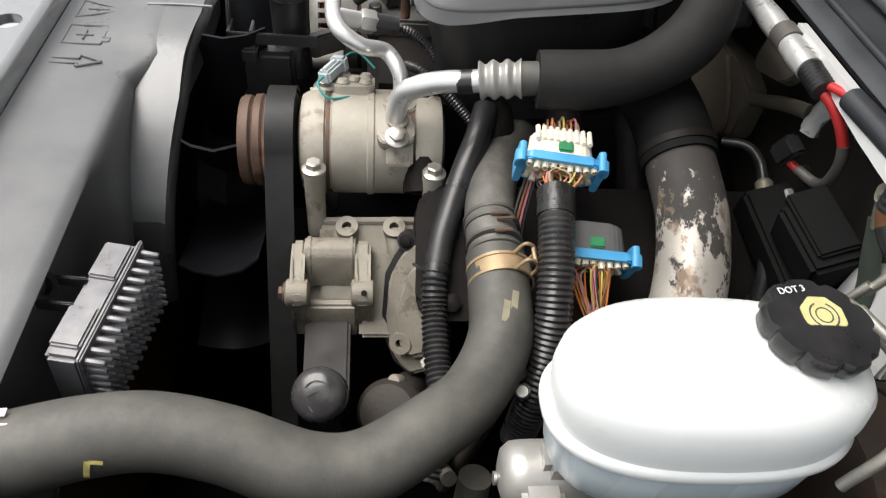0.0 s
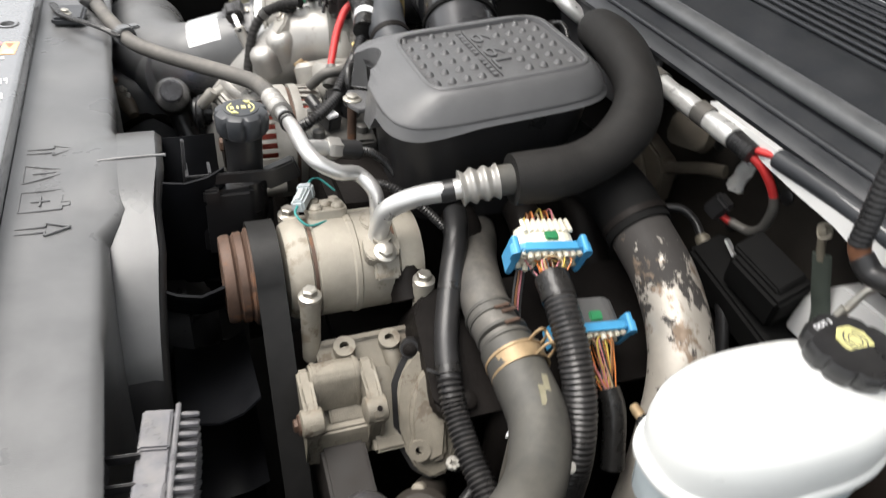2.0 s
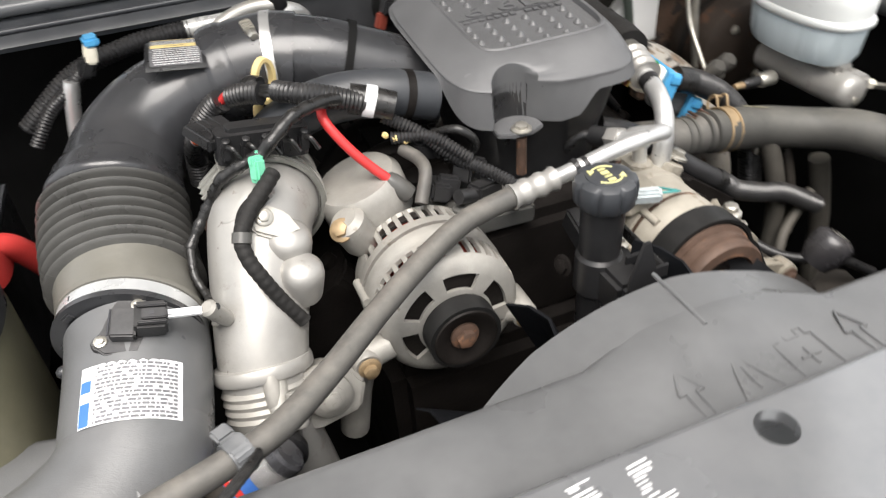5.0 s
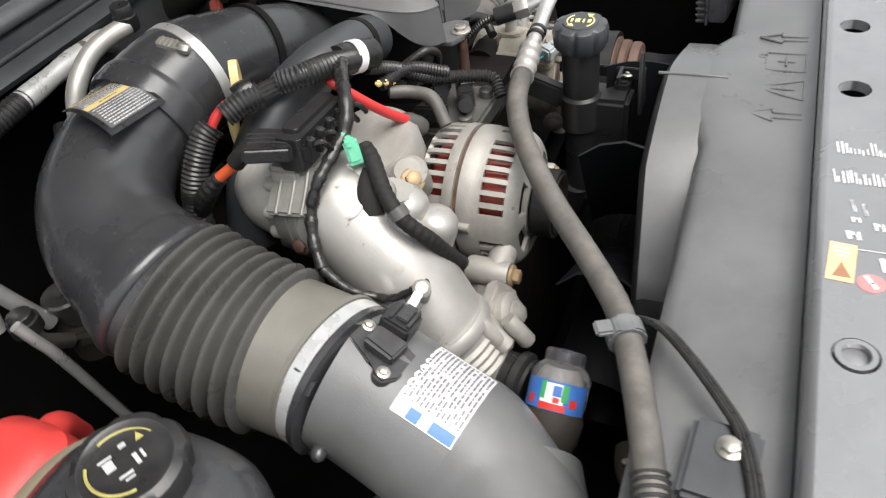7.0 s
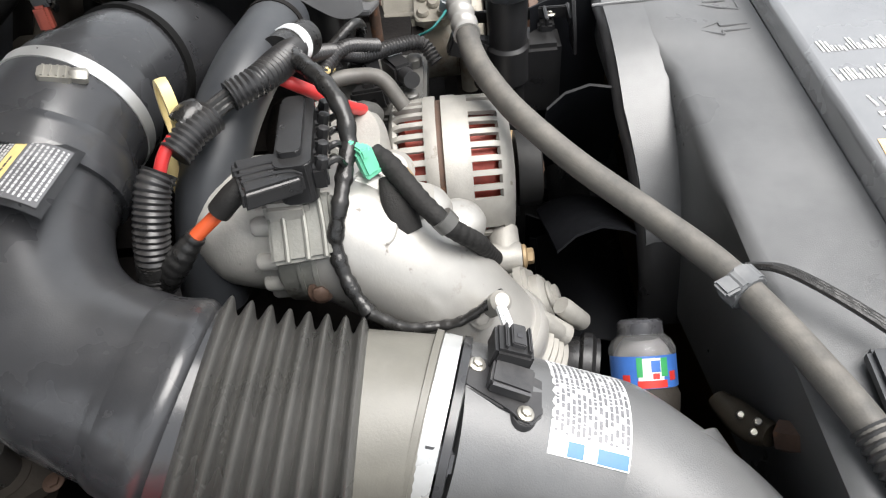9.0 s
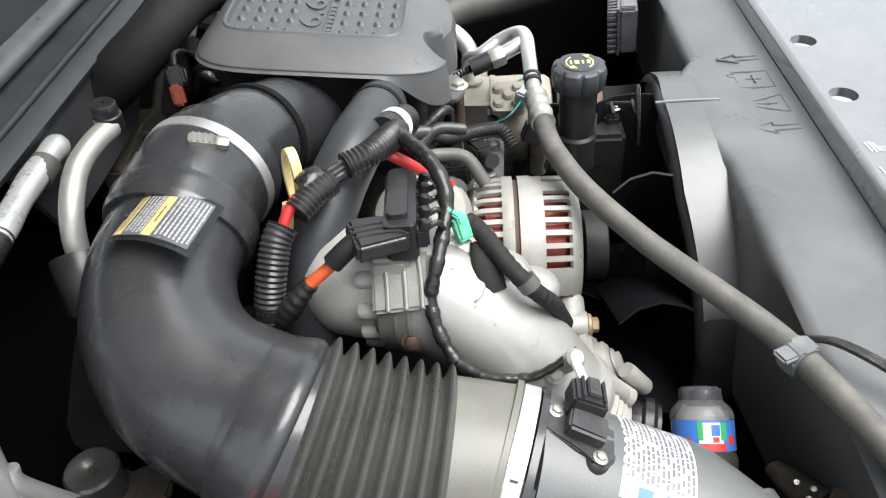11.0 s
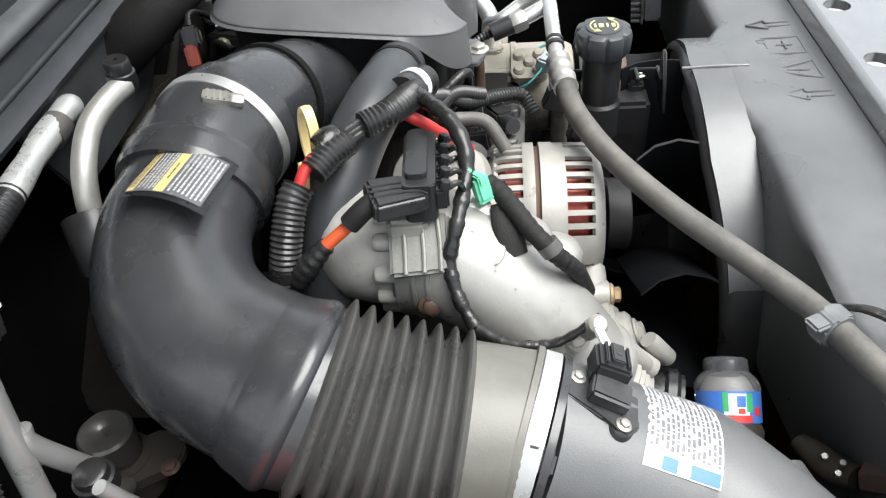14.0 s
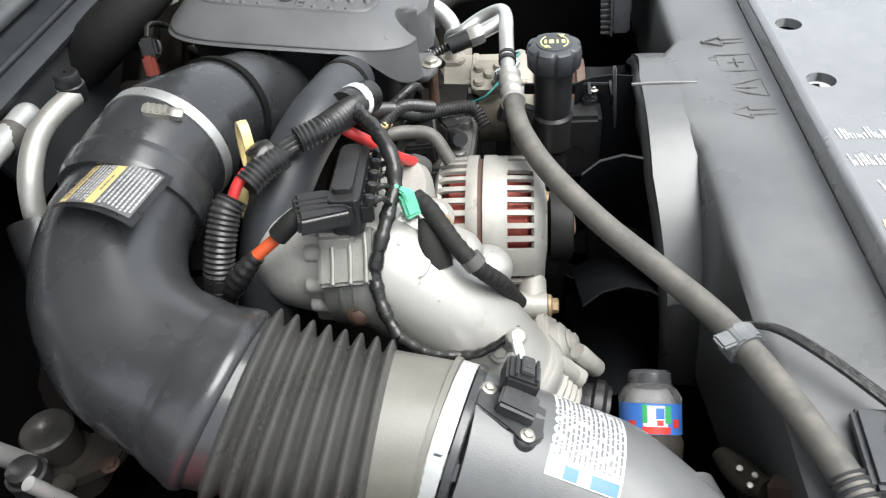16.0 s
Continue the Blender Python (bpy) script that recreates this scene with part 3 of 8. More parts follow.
part("battery_mark", b, SHROUD, shroud)

# ======== fan ========
FANBLACK = material("fan_plastic", (0.007, 0.0075, 0.009), 0.45, vary=0.2, scale=20, bump=0.15, bump_scale=600, dust=0.03, dust_col=(0.06, 0.055, 0.05), spec=0.12)
fan = thing("radiator_fan", (0, -0.15, cz), "black plastic engine cooling fan at rest", "fan")
part("hub", turned(new_bm(), [(0.03, -0.06), (0.06, -0.05), (0.09, -0.03), (0.095, 0.01), (0.07, 0.03), (0.03, 0.05)], (0, -0.11, cz), (0, 1, 0)), BLACK, fan)
for k in range(11):
    base = radians(113 + 360 / 11 * k)
    b = new_bm()
    loops = []
    for r in (0.088, 0.13, 0.18, 0.23, 0.262, 0.276):
        row = []
        for side in (1, -1):
            chord = ((5.2, -0.030), (1.6, -0.052), (0.0, -0.080), (1.2, -0.106), (3.4, -0.126))
            for deg, y in chord[::side]:
                a = base + radians(deg) * (0.277 / r) * (0.55 + 0.45 * r / 0.277) + side * 0.0016 / r
                row.append((r * math.cos(a), y, cz + r * math.sin(a)))
        loops.append(row)
    loft(b, loops)
    part("blade", b, FANBLACK, fan)

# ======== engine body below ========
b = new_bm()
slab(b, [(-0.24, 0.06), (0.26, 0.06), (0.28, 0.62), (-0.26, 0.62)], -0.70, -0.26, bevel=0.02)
single("engine_block", b, DARKMETAL, "dark engine block with deep shade in its colour", "engine")
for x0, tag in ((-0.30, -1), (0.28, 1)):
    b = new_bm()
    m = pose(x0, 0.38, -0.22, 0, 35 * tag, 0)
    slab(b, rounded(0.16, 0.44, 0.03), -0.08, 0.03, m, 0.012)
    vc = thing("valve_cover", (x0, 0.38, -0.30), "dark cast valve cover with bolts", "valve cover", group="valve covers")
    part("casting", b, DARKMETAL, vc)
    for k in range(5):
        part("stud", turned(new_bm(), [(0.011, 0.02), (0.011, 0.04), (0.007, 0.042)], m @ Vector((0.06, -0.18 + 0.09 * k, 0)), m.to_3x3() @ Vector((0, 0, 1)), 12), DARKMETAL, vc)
im = thing("intake_manifold", (0, 0.3, -0.27), "dark intake manifold under the cover, shade in its colour", "manifold")
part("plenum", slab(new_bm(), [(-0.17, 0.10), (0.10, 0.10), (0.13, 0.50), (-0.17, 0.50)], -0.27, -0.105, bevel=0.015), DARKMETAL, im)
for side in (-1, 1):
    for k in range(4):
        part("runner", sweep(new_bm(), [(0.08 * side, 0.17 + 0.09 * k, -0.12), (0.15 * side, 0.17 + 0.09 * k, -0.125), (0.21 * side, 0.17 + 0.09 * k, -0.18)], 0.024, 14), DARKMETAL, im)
b = new_bm()
slab(b, [(-0.145, 0.10), (-0.03, 0.095), (-0.03, 0.19), (-0.145, 0.20)], -0.108, -0.082, bevel=0.004)
mp = thing("manifold_plate", (-0.09, 0.15, -0.108), "grey metal plate with bolts on the manifold", "bracket")
part("plate", b, BELLOWS, mp)
for px, py in ((-0.055, 0.11), (-0.12, 0.115), (-0.06, 0.175)):
    part("bolt", turned(new_bm(), [(0.009, -0.084), (0.009, -0.072), (0.006, -0.070)], (px, py, 0), (0, 0, 1), 12), BELLOWS, mp)

# ======== engine cover ========
cov = thing("engine_cover", (0.05, 0.32, -0.05), "dark grey plastic engine cover with raised dots", "engine cover")


def cover_z(x, y):
    return 0.079 + 0.011 * (x - 0.05) + 0.109 * (y - 0.32)


def cover_loop(k, drop, out=0.0, power=5.0, skirt=0.0):
    """An outline of the cover: k = 0 at its rim, 1 at the sunk panel; skirt: 0 at the rim, 1 at the hanging edge."""
    x0, x1, y0, y1 = (a + (c - a) * k for a, c in ((-0.094, -0.040), (0.160, 0.132), (0.156, 0.211), (0.450, 0.418)))
    x0, x1, y0, y1 = x0 - out, x1 + out, y0 - out, y1 + out
    loop = []
    for x, y in squircle((x0 + x1) / 2, (y0 + y1) / 2, (x1 - x0) / 2, (y1 - y0) / 2, power + 2.5 * k, 360):
        z = cover_z(x, y) - drop * (1.0 + 2.2 * (x - 0.03))
        if skirt > 0:
            front = min(1.0, max(0.0, (0.088 - x) / 0.034)) * min(1.0, max(0.0, (0.235 - y) / 0.075))
            front = front * front * (3 - 2 * front)
            z -= skirt * (0.003 + 0.011 * min(1.0, max(0.0, (x + 0.08) / 0.08)) * (1 - 0.75 * min(1.0, max(0.0, (y - 0.19) / 0.07))) + front * max(0.0, z + 0.001))
        # the alcove round the front bolt is a groove from top to bottom
        dx = x + 0.022
        if abs(dx) < 0.0325 and y < 0.25:
            y = max(y, 0.153 + math.sqrt(0.0325 ** 2 - dx * dx) * 1.05)
        loop.append((x, y, z))
    return loop


b = new_bm()
dome = [cover_loop(0.0, 0.0245)]
for n in range(1, 41):
    k = n / 40 * 0.92
    dome.append(cover_loop(k, 0.0245 * (1 - k / 0.92) ** 1.45))
loft(b, [cover_loop(0, 0.0275, -0.012, skirt=1.0)] + [cover_loop(0, 0.0275, 0.004 - 0.004 * (1 - q), skirt=q) for q in (1.0, 0.985, 0.7, 0.4, 0.15, 0.0)]
     + [cover_loop(0, 0.0262, 0.0006), cover_loop(0, 0.0250, 0.0002)] + dome + [cover_loop(0.94, 0.0), cover_loop(0.97, 0.0004), cover_loop(1.0, 0.0045), cover_loop(1.0, 0.005, -0.006)])
part("shell", b, COVER, cov)
rimline = [Vector(p) for p in cover_loop(0.965, -0.0006)]
b = new_bm()
loft(b, [[p + Vector((0, 0, dz)) + Vector((p.x - 0.046, p.y - 0.315, 0)).normalized() * dr for dr, dz in ((-0.0042, -0.006), (-0.0030, 0.0008), (-0.0012, 0.0018), (0.0012, 0.0016), (0.0032, -0.0006))] for p in rimline + rimline[:1]])
part("rim", b, COVER, cov, "raised rim round the sunk panel")
b = new_bm()
slab(b, [(-0.030, -0.003), (-0.012, -0.012), (0.012, -0.012), (0.030, -0.003), (0.030, 0.012), (0.022, 0.028), (0.0, 0.036), (-0.022, 0.028), (-0.030, 0.012)], -0.003, 0.003, pose(-0.022, 0.154, -0.014), 0.001)
part("bolt_ear", b, COVER, cov)
bolt(cov, (-0.022, 0.150, -0.011), (0, 0, 1), 0.0085, 0.008, STEEL)
part("bolt_spacer", turned(new_bm(), [(0.0065, -0.05), (0.0065, 0.0)], (-0.022, 0.150, -0.021), (0, 0, 1), 16), RUST, cov)
part("dimple", turned(new_bm(), [(0.0055, -0.001), (0.0050, 0.0006), (0.002, 0.0002)], (-0.070, 0.190, cover_z(-0.07, 0.19) - 0.0125), (-0.35, -0.4, 1), 16), COVER, cov)
dot = None
for gy in (0.2225, 0.242, 0.2615, 0.281, 0.3445, 0.364, 0.3835, 0.403):
    for k in range(6):
        gx = -0.030 + 0.0268 * k
        at = Vector((gx, gy, cover_z(gx, gy) - 0.0026))
        if dot is None:
            b = new_bm()
            bmesh.ops.create_cone(b, cap_ends=True, segments=8, radius1=0.0062, radius2=0.0022, depth=0.0055, matrix=Matrix.Translation(at))
            dot, first_at = part("raised_dot", b, COVER, cov), at
        else:
            repeat("raised_dot", dot, cov, Matrix.Translation(at - first_at))
tilt = frame_at((0.040, 0.318, cover_z(0.040, 0.318) - 0.0042), (-0.011, -0.109, 1), (1, 0, 0.011))
lettering("raised_text", "6.6L", 0.040, tilt @ pose(-0.004, 0.002, 0, 0, 0, 0) @ Matrix.Diagonal((1.65, 0.95, 1, 1)), COVER, cov, 0.0016)
part("raised_bar", block(new_bm(), (0.145, 0.0016, 0.003), tilt @ pose(0, -0.0135, 0.0006), 0.0005), COVER, cov)
for k in range(13):
    if k != 7:
        part("raised_bar", block(new_bm(), (0.0085, 0.007, 0.0026), tilt @ pose(-0.066 + 0.011 * k, -0.0205, 0.0006), 0.0008), COVER, cov)
b = new_bm()
loft(b, [[(x, y, -0.125) for x, y, _ in cover_loop(0, 0, -0.034, 4)], [(x, y, -0.06) for x, y, _ in cover_loop(0, 0, -0.026, 4)], [(x, y, -0.03) for x, y, _ in cover_loop(0, 0, -0.018, 4)]] + [cover_loop(0, 0.042, -0.012, 4.5), cover_loop(0, 0.032, -0.008, 4.5)])
part("lower_box", b, BLACK, cov, "dark plastic resonator box below the cover")

# ======== alternator ========
alt = thing("alternator", (-0.172, 0.07, -0.22), "silver cast alternator with copper windings in its slots", "alternator")
ac = (-0.172, 0.0, -0.146)
part("winding", turned(new_bm(), [(0.06, 0.022), (0.068, 0.030), (0.0705, 0.036), (0.0705, 0.122), (0.06, 0.13)], ac, (0, 1, 0), 48), COPPER, alt, "red copper winding")


def slotted_shell(profile, bands, seg=180):
    """A thin turned casting about the alternator's axis; bands: (profile step, angles, cell, open share) to leave open."""
    b = new_bm()
    rings = [[b.verts.new((ac[0] + r * math.cos(a), h, ac[2] + r * math.sin(a))) for a in (2 * math.pi * k / seg for k in range(seg))] for r, h in profile]
    for j, (p, q) in enumerate(zip(rings, rings[1:])):
        for k in range(seg):
            deg = 360.0 * k / seg
            if any(j == step and any(a0 <= deg < a1 for a0, a1 in angles) and deg % cell < cell * share for step, angles, cell, share in bands):
                continue
            b.faces.new((p[k], p[(k + 1) % seg], q[(k + 1) % seg], q[k]))
    bmesh.ops.recalc_face_normals(b, faces=b.faces)
    bmesh.ops.solidify(b, geom=list(b.faces), thickness=0.005)
    return b


win, side = [(0, 360)], [(10, 80), (90, 160), (176, 210), (230, 350)]
part("front_housing", slotted_shell([(0.020, 0.014), (0.038, 0.012), (0.044, 0.013), (0.063, 0.015), (0.070, 0.017), (0.077, 0.022), (0.0815, 0.028), (0.0832, 0.034), (0.0838, 0.057), (0.0838, 0.068), (0.0850, 0.070), (0.0850, 0.084)],
                                    [(2, win, 60, 0.64), (6, side, 10, 0.6), (7, side, 10, 0.6)]), ALU, alt)
part("rear_housing", slotted_shell([(0.0850, 0.090), (0.0850, 0.101), (0.0838, 0.103), (0.0836, 0.108), (0.0825, 0.126), (0.079, 0.134), (0.070, 0.139), (0.05, 0.142)],
                                   [(2, [(56, 150), (180, 330)], 10, 0.6), (3, [(56, 150), (180, 330)], 10, 0.6), (4, [(56, 150), (180, 330)], 10, 0.6)]), ALU, alt)
for a in (168, 222, 300):
    o = Vector((ac[0] + 0.086 * math.cos(radians(a)), 0.066, ac[2] + 0.086 * math.sin(radians(a))))
    part("through_bolt", sweep(new_bm(), [o, o + Vector((0, 0.04, 0))], 0.0055, 12, 2), ALU, alt)
part("rotor", turned(new_bm(), [(0.02, 0.020), (0.069, 0.021), (0.070, 0.029), (0.02, 0.03)], ac, (0, 1, 0), 40), DARKMETAL, alt, "dark rotor fan behind the front windows")
part("stator_band", turned(new_bm(), [(0.07, 0.079), (0.0805, 0.080), (0.0805, 0.092), (0.07, 0.093)], ac, (0, 1, 0), 64), RUST, alt, "rusty brown stator band")
part("back_cap", turned(new_bm(), [(0.066, 0.13), (0.062, 0.15), (0.03, 0.156)], ac, (0, 1, 0), 40), BLACK, alt, "black plastic rear cap")
b = new_bm()
turned(b, [(0.020, -0.010), (0.030, -0.018), (0.036, -0.018), (0.038, -0.014)] + [(0.034 + 0.0016 * (k % 2), -0.012 + 0.002 * k) for k in range(8)] + [(0.038, 0.006), (0.03, 0.010)], ac, (0, 1, 0), 40)
part("pulley", b, DARKMETAL, alt, "dark ribbed pulley")
part("belt_wrap", turned_hollow(new_bm(), ac, (0, 1, 0), 0.0345, 0.0415, -0.016, 0.008, 48), BELT, alt, "black belt round the pulley")
bolt(alt, (ac[0], -0.010, ac[2]), (0, -1, 0), 0.011, 0.012, RUST, "nut")
for ex, ez, ang in ((-0.276, -0.172, 210), (-0.085, -0.175, -20)):
    b = new_bm()
    sweep(b, [(ac[0] + (ex - ac[0]) * 0.7, 0.03, ac[2] + (ez - ac[2]) * 0.7), (ex, 0.03, ez)], 0.016, 14, 3)
    turned(b, [(0.015, -0.016), (0.0165, -0.012), (0.0165, 0.03), (0.015, 0.034)], (ex, 0.03, ez), (0, 1, 0), 24)
    part("mount_ear", b, ALU, alt)
    bolt(alt, (ex, 0.013, ez), (0, -1, 0), 0.0085, 0.012, CLAMPGOLD)
b = new_bm()
sweep(b, [(-0.262, 0.05, -0.175), (-0.285, 0.045, -0.215), (-0.30, 0.05, -0.30)], 0.018, 14)
single("alternator_bracket", b, ALU, "ribbed cast aluminium alternator bracket", "bracket")

# ======== compressor and its bracket ========
comp = thing("compressor", (0.139, 0.1, -0.215), "dusty aluminium air conditioning compressor", "compressor")
cc = (0.139, 0, -0.160)
b = new_bm()
turned(b, [(0.04, 0.018), (0.058, 0.022), (0.062, 0.028), (0.064, 0.040), (0.064, 0.050), (0.061, 0.052), (0.061, 0.058), (0.0635, 0.060), (0.0635, 0.101), (0.0655, 0.103), (0.0655, 0.109), (0.0635, 0.111), (0.0635, 0.150), (0.0605, 0.152), (0.0605, 0.158), (0.0645, 0.160), (0.0645, 0.180), (0.060, 0.192), (0.04, 0.197)], cc, (0, 1, 0), 64)
part("housing", b, COMPR, comp)
for a in (130, 250):
    o = Vector((cc[0] + 0.0625 * math.cos(radians(a)), 0.03, cc[2] + 0.0625 * math.sin(radians(a))))
    part("tie_bolt", sweep(new_bm(), [o, o + Vector((0, 0.15, 0))], 0.0050, 10, 2), COMPR, comp)
b = new_bm()
part("gasket", turned(new_bm(), [(0.05, 0.0515), (0.0628, 0.0525), (0.0628, 0.0565), (0.05, 0.0575)], cc, (0, 1, 0), 48), RUST, comp, "rust coloured joint ring")
turned(b, [(0.05, 0.1525), (0.0630, 0.153), (0.0630, 0.1575), (0.05, 0.158)], cc, (0, 1, 0), 48)
part("gasket", b, RUST, comp, "rust coloured joint ring")
b = new_bm()
turned(b, [(0.010, -0.030), (0.034, -0.031), (0.037, -0.034), (0.038, -0.050), (0.040, -0.053), (0.053, -0.052), (0.0555, -0.048), (0.0555, -0.040), (0.052, -0.037), (0.057, -0.034), (0.0575, -0.026), (0.055, -0.023), (0.061, -0.020), (0.061, -0.016)], cc, (0, 1, 0), 56)
part("clutch", b, RUST, comp, "rusty brown magnetic clutch plate")
b = new_bm()
turned(b, [(0.010, -0.004), (0.020, -0.004), (0.022, 0.0), (0.022, 0.010)], (cc[0], -0.036, cc[2]), (0, 1, 0), 32)
for k in range(3):
    m = Matrix.Translation((cc[0], -0.033, cc[2])) @ Matrix.Rotation(2 * math.pi * k / 3 + 0.4, 4, "Y") @ Matrix.Translation((0.027, 0, 0))
    block(b, (0.020, 0.005, 0.013), m, 0.0015)
part("clutch_hub", b, DARKMETAL, comp, "dark sunk clutch hub")
bolt(comp, (cc[0], -0.040, cc[2]), (0, -1, 0), 0.008, 0.008, CLAMPGOLD, "nut")
part("pulley", turned(new_bm(), [(0.055, -0.018), (0.063, -0.017), (0.063, 0.012), (0.055, 0.016)], cc, (0, 1, 0), 56), DARKMETAL, comp)
for px, py, top, low in ((0.218, 0.040, -0.142, -0.240), (0.222, 0.181, -0.142, -0.235), (0.054, 0.044, -0.137, -0.2), (0.058, 0.18, -0.137, -0.2)):
    b = new_bm()
    turned(b, [(0.0115, low - top), (0.0125, -0.012), (0.0140, -0.006), (0.0140, 0.0), (0.012, 0.001)], (px, py, top), (0, 0, 1), 24)
    block(b, (abs(px - cc[0]) * 0.8, 0.020, 0.024), pose((px + cc[0] * 0.8) / 1.8, py, top - 0.02), 0.004)
    part("mount_sleeve", b, COMPR, comp)
    bolt(comp, (px, py, top + 0.0005), (0, 0, 1), 0.0095, 0.014)
b = new_bm()
m = pose(0.185, 0.135, -0.108, 0, 28, 0)
slab(b, rounded(0.036, 0.044, 0.012), -0.02, 0.006, m, 0.004)
turned(b, [(0.012, -0.02), (0.0135, 0.002), (0.0125, 0.012)], m @ Vector((-0.012, 0.002, 0)), m.to_3x3() @ Vector((0, 0, 1)), 20)
block(b, (0.030, 0.032, 0.012), pose(0.198, 0.14, -0.130, 0, 55, 0), 0.003)
part("port_block", b, COMPR, comp)
bolt(comp, (0.201, 0.136, -0.104), (0.45, 0, 1), 0.0095, 0.012)
b = new_bm()
slab(b, rounded(0.034, 0.04, 0.012), -0.02, 0.004, pose(0.142, 0.140, -0.098, 0, 5, 0), 0.004)
part("port_block", b, COMPR, comp)
b = new_bm()
slab(b, rounded(0.055, 0.05, 0.01), 0, 0.012, pose(0.10, 0.085, -0.108, 0, -18, 0), 0.003)
for dx, dy in ((-0.016, -0.012), (0.014, -0.014), (0.012, 0.014), (-0.014, 0.014), (0, 0)):
    turned(b, [(0.0075, 0.008), (0.0085, 0.014), (0.006, 0.018)], pose(0.10, 0.085, -0.108, 0, -18, 0) @ Vector((dx, dy, 0)), (-0.3, 0, 1), 12)
part("top_plate", b, COMPR, comp)
b = new_bm()
PLUGM = frame_at((0.090, 0.058, -0.086), (-0.15, -0.15, 1), (0.067, -0.033, 0.015))
block(b, (0.050, 0.017, 0.016), PLUGM, 0.003)
block(b, (0.014, 0.021, 0.020), PLUGM @ pose(-0.018, 0, 0), 0.003)
block(b, (0.03, 0.006, 0.004), PLUGM @ pose(0.006, 0, 0.009), 0.001)
single("clutch_connector", b, material("pale_blue_plastic", (0.42, 0.47, 0.49), 0.4, vary=0.15, scale=60, dust=0.2), "pale blue grey plastic wiring plug on the compressor", "connector")
wire("teal_wire", [(0.113, 0.047, -0.082), (0.130, 0.042, -0.082), (0.142, 0.055, -0.092), (0.13, 0.08, -0.098)], 0.0016, material("teal_insulation", (0.04, 0.25, 0.24), 0.45), "thin teal wire by the compressor plug")
wire("teal_wire", [(0.068, 0.069, -0.09), (0.050, 0.075, -0.088), (0.035, 0.09, -0.095), (0.045, 0.11, -0.11)], 0.0016, bpy.data.materials["teal_insulation"], "thin teal wire behind the compressor plug")

# drive belt: round the clutch pulley and down towards the driver side
b = new_bm()
path = [(0.405, -0.50), (0.33, -0.365), (0.27, -0.255), (0.212, -0.150)]
path += [(cc[0] + 0.066 * math.cos(radians(a)), cc[2] + 0.066 * math.sin(radians(a))) for a in range(18, 196, 8)]
path += [(0.06, -0.22), (0.02, -0.30), (0.0, -0.40)]
loops = []
for i, (x, z) in enumerate(path):
    x0, z0 = path[max(i - 1, 0)]
    x1, z1 = path[min(i + 1, len(path) - 1)]
    t = Vector((x1 - x0, 0, z1 - z0)).normalized()
    nrm = Vector((-t.z, 0, t.x))
    o = Vector((x, 0, z))
    loops.append([o + nrm * d + Vector((0, y, 0)) for d, y in ((0.0022, -0.018), (0.0022, 0.015), (-0.0022, 0.015), (-0.0022, -0.018))])
loft(b, loops)
single("drive_belt", b, BELT, "black ribbed rubber drive belt over the pulley", "belt")

brk = thing("compressor_bracket", (0.26, 0.1, -0.40), "dusty cast aluminium bracket with bolt bosses", "bracket")
BN = Vector((0.66, 0.0, 0.75)).normalized()
BM = frame_at((0.229, 0.107, -0.226), BN, (0, 1, 0))
b = new_bm()
slab(b, [(-0.064, 0.012), (0.066, 0.014), (0.064, -0.016), (0.034, -0.030), (0.032, -0.09), (-0.060, -0.09)], -0.014, 0.002, BM, 0.003)
part("back_plate", b, CASTBROWN, brk)
part("top_edge", slab(new_bm(), [(-0.060, 0.014), (0.062, 0.016), (0.062, 0.008), (-0.060, 0.006)], -0.012, 0.007, BM, 0.0022), CASTBROWN, brk)
for by in (-0.029, 0.029):
    o = BM @ Vector((by, 0.0, 0.006))
    b = new_bm()
    turned_hollow(b, o, (0.35, -0.06, 1), 0.0058, 0.0138, -0.022, 0.008, 28)
    sweep(b, [o + Vector((-0.004, 0, -0.008)), BM @ Vector((by + 0.002, -0.018, 0.002)), BM @ Vector((by + 0.004, -0.046, -0.003))], lambda t: 0.0125 - 0.002 * t, 16, 4)
    part("boss", b, CASTBROWN, brk)
    part("hole", turned(new_bm(), [(0.0060, -0.010), (0.0060, -0.002), (0.001, -0.002)], o, (0.35, -0.06, 1), 16), DARKMETAL, brk)
# hollow cradle: a round back roll, two arms with bosses, a lip in front
across = frame_at((0, 0, 0), (0, -1, 0), (1, 0, 0))
roll = [(0.238, -0.270), (0.2385, -0.240), (0.243, -0.227), (0.252, -0.2185), (0.263, -0.2170), (0.273, -0.2215), (0.2795, -0.232), (0.283, -0.252), (0.284, -0.272)]
part("roll", slab(new_bm(), roll, -0.086, -0.032, across, 0.002), CASTBROWN, brk)
for y0, y1 in ((-0.0385, -0.0280), (-0.0885, -0.0790)):
    part("roll_flange", slab(new_bm(), [(0.2605 + (x - 0.2605) * 1.08, -0.2445 + (z + 0.2445) * 1.06) for x, z in roll], y0, y1, across, 0.003), CASTBROWN, brk)
arm = [(0.244, -0.232), (0.256, -0.220), (0.276, -0.226), (0.296, -0.236), (0.322, -0.238), (0.330, -0.252), (0.322, -0.272), (0.316, -0.290), (0.314, -0.332), (0.299, -0.335), (0.284, -0.305), (0.250, -0.270)]
for py, half in ((0.021, 0.0085), (0.098, 0.0095)):
    b = new_bm()
    slab(b, arm, -py - half, -py + half, across, 0.004, 3)
    turned(b, [(0.013, -0.014), (0.0165, -0.012), (0.0172, 0.0), (0.0165, 0.012), (0.013, 0.014)], (0.311, py, -0.253), (0, 1, 0), 26)
    part("arm", b, CASTBROWN, brk)
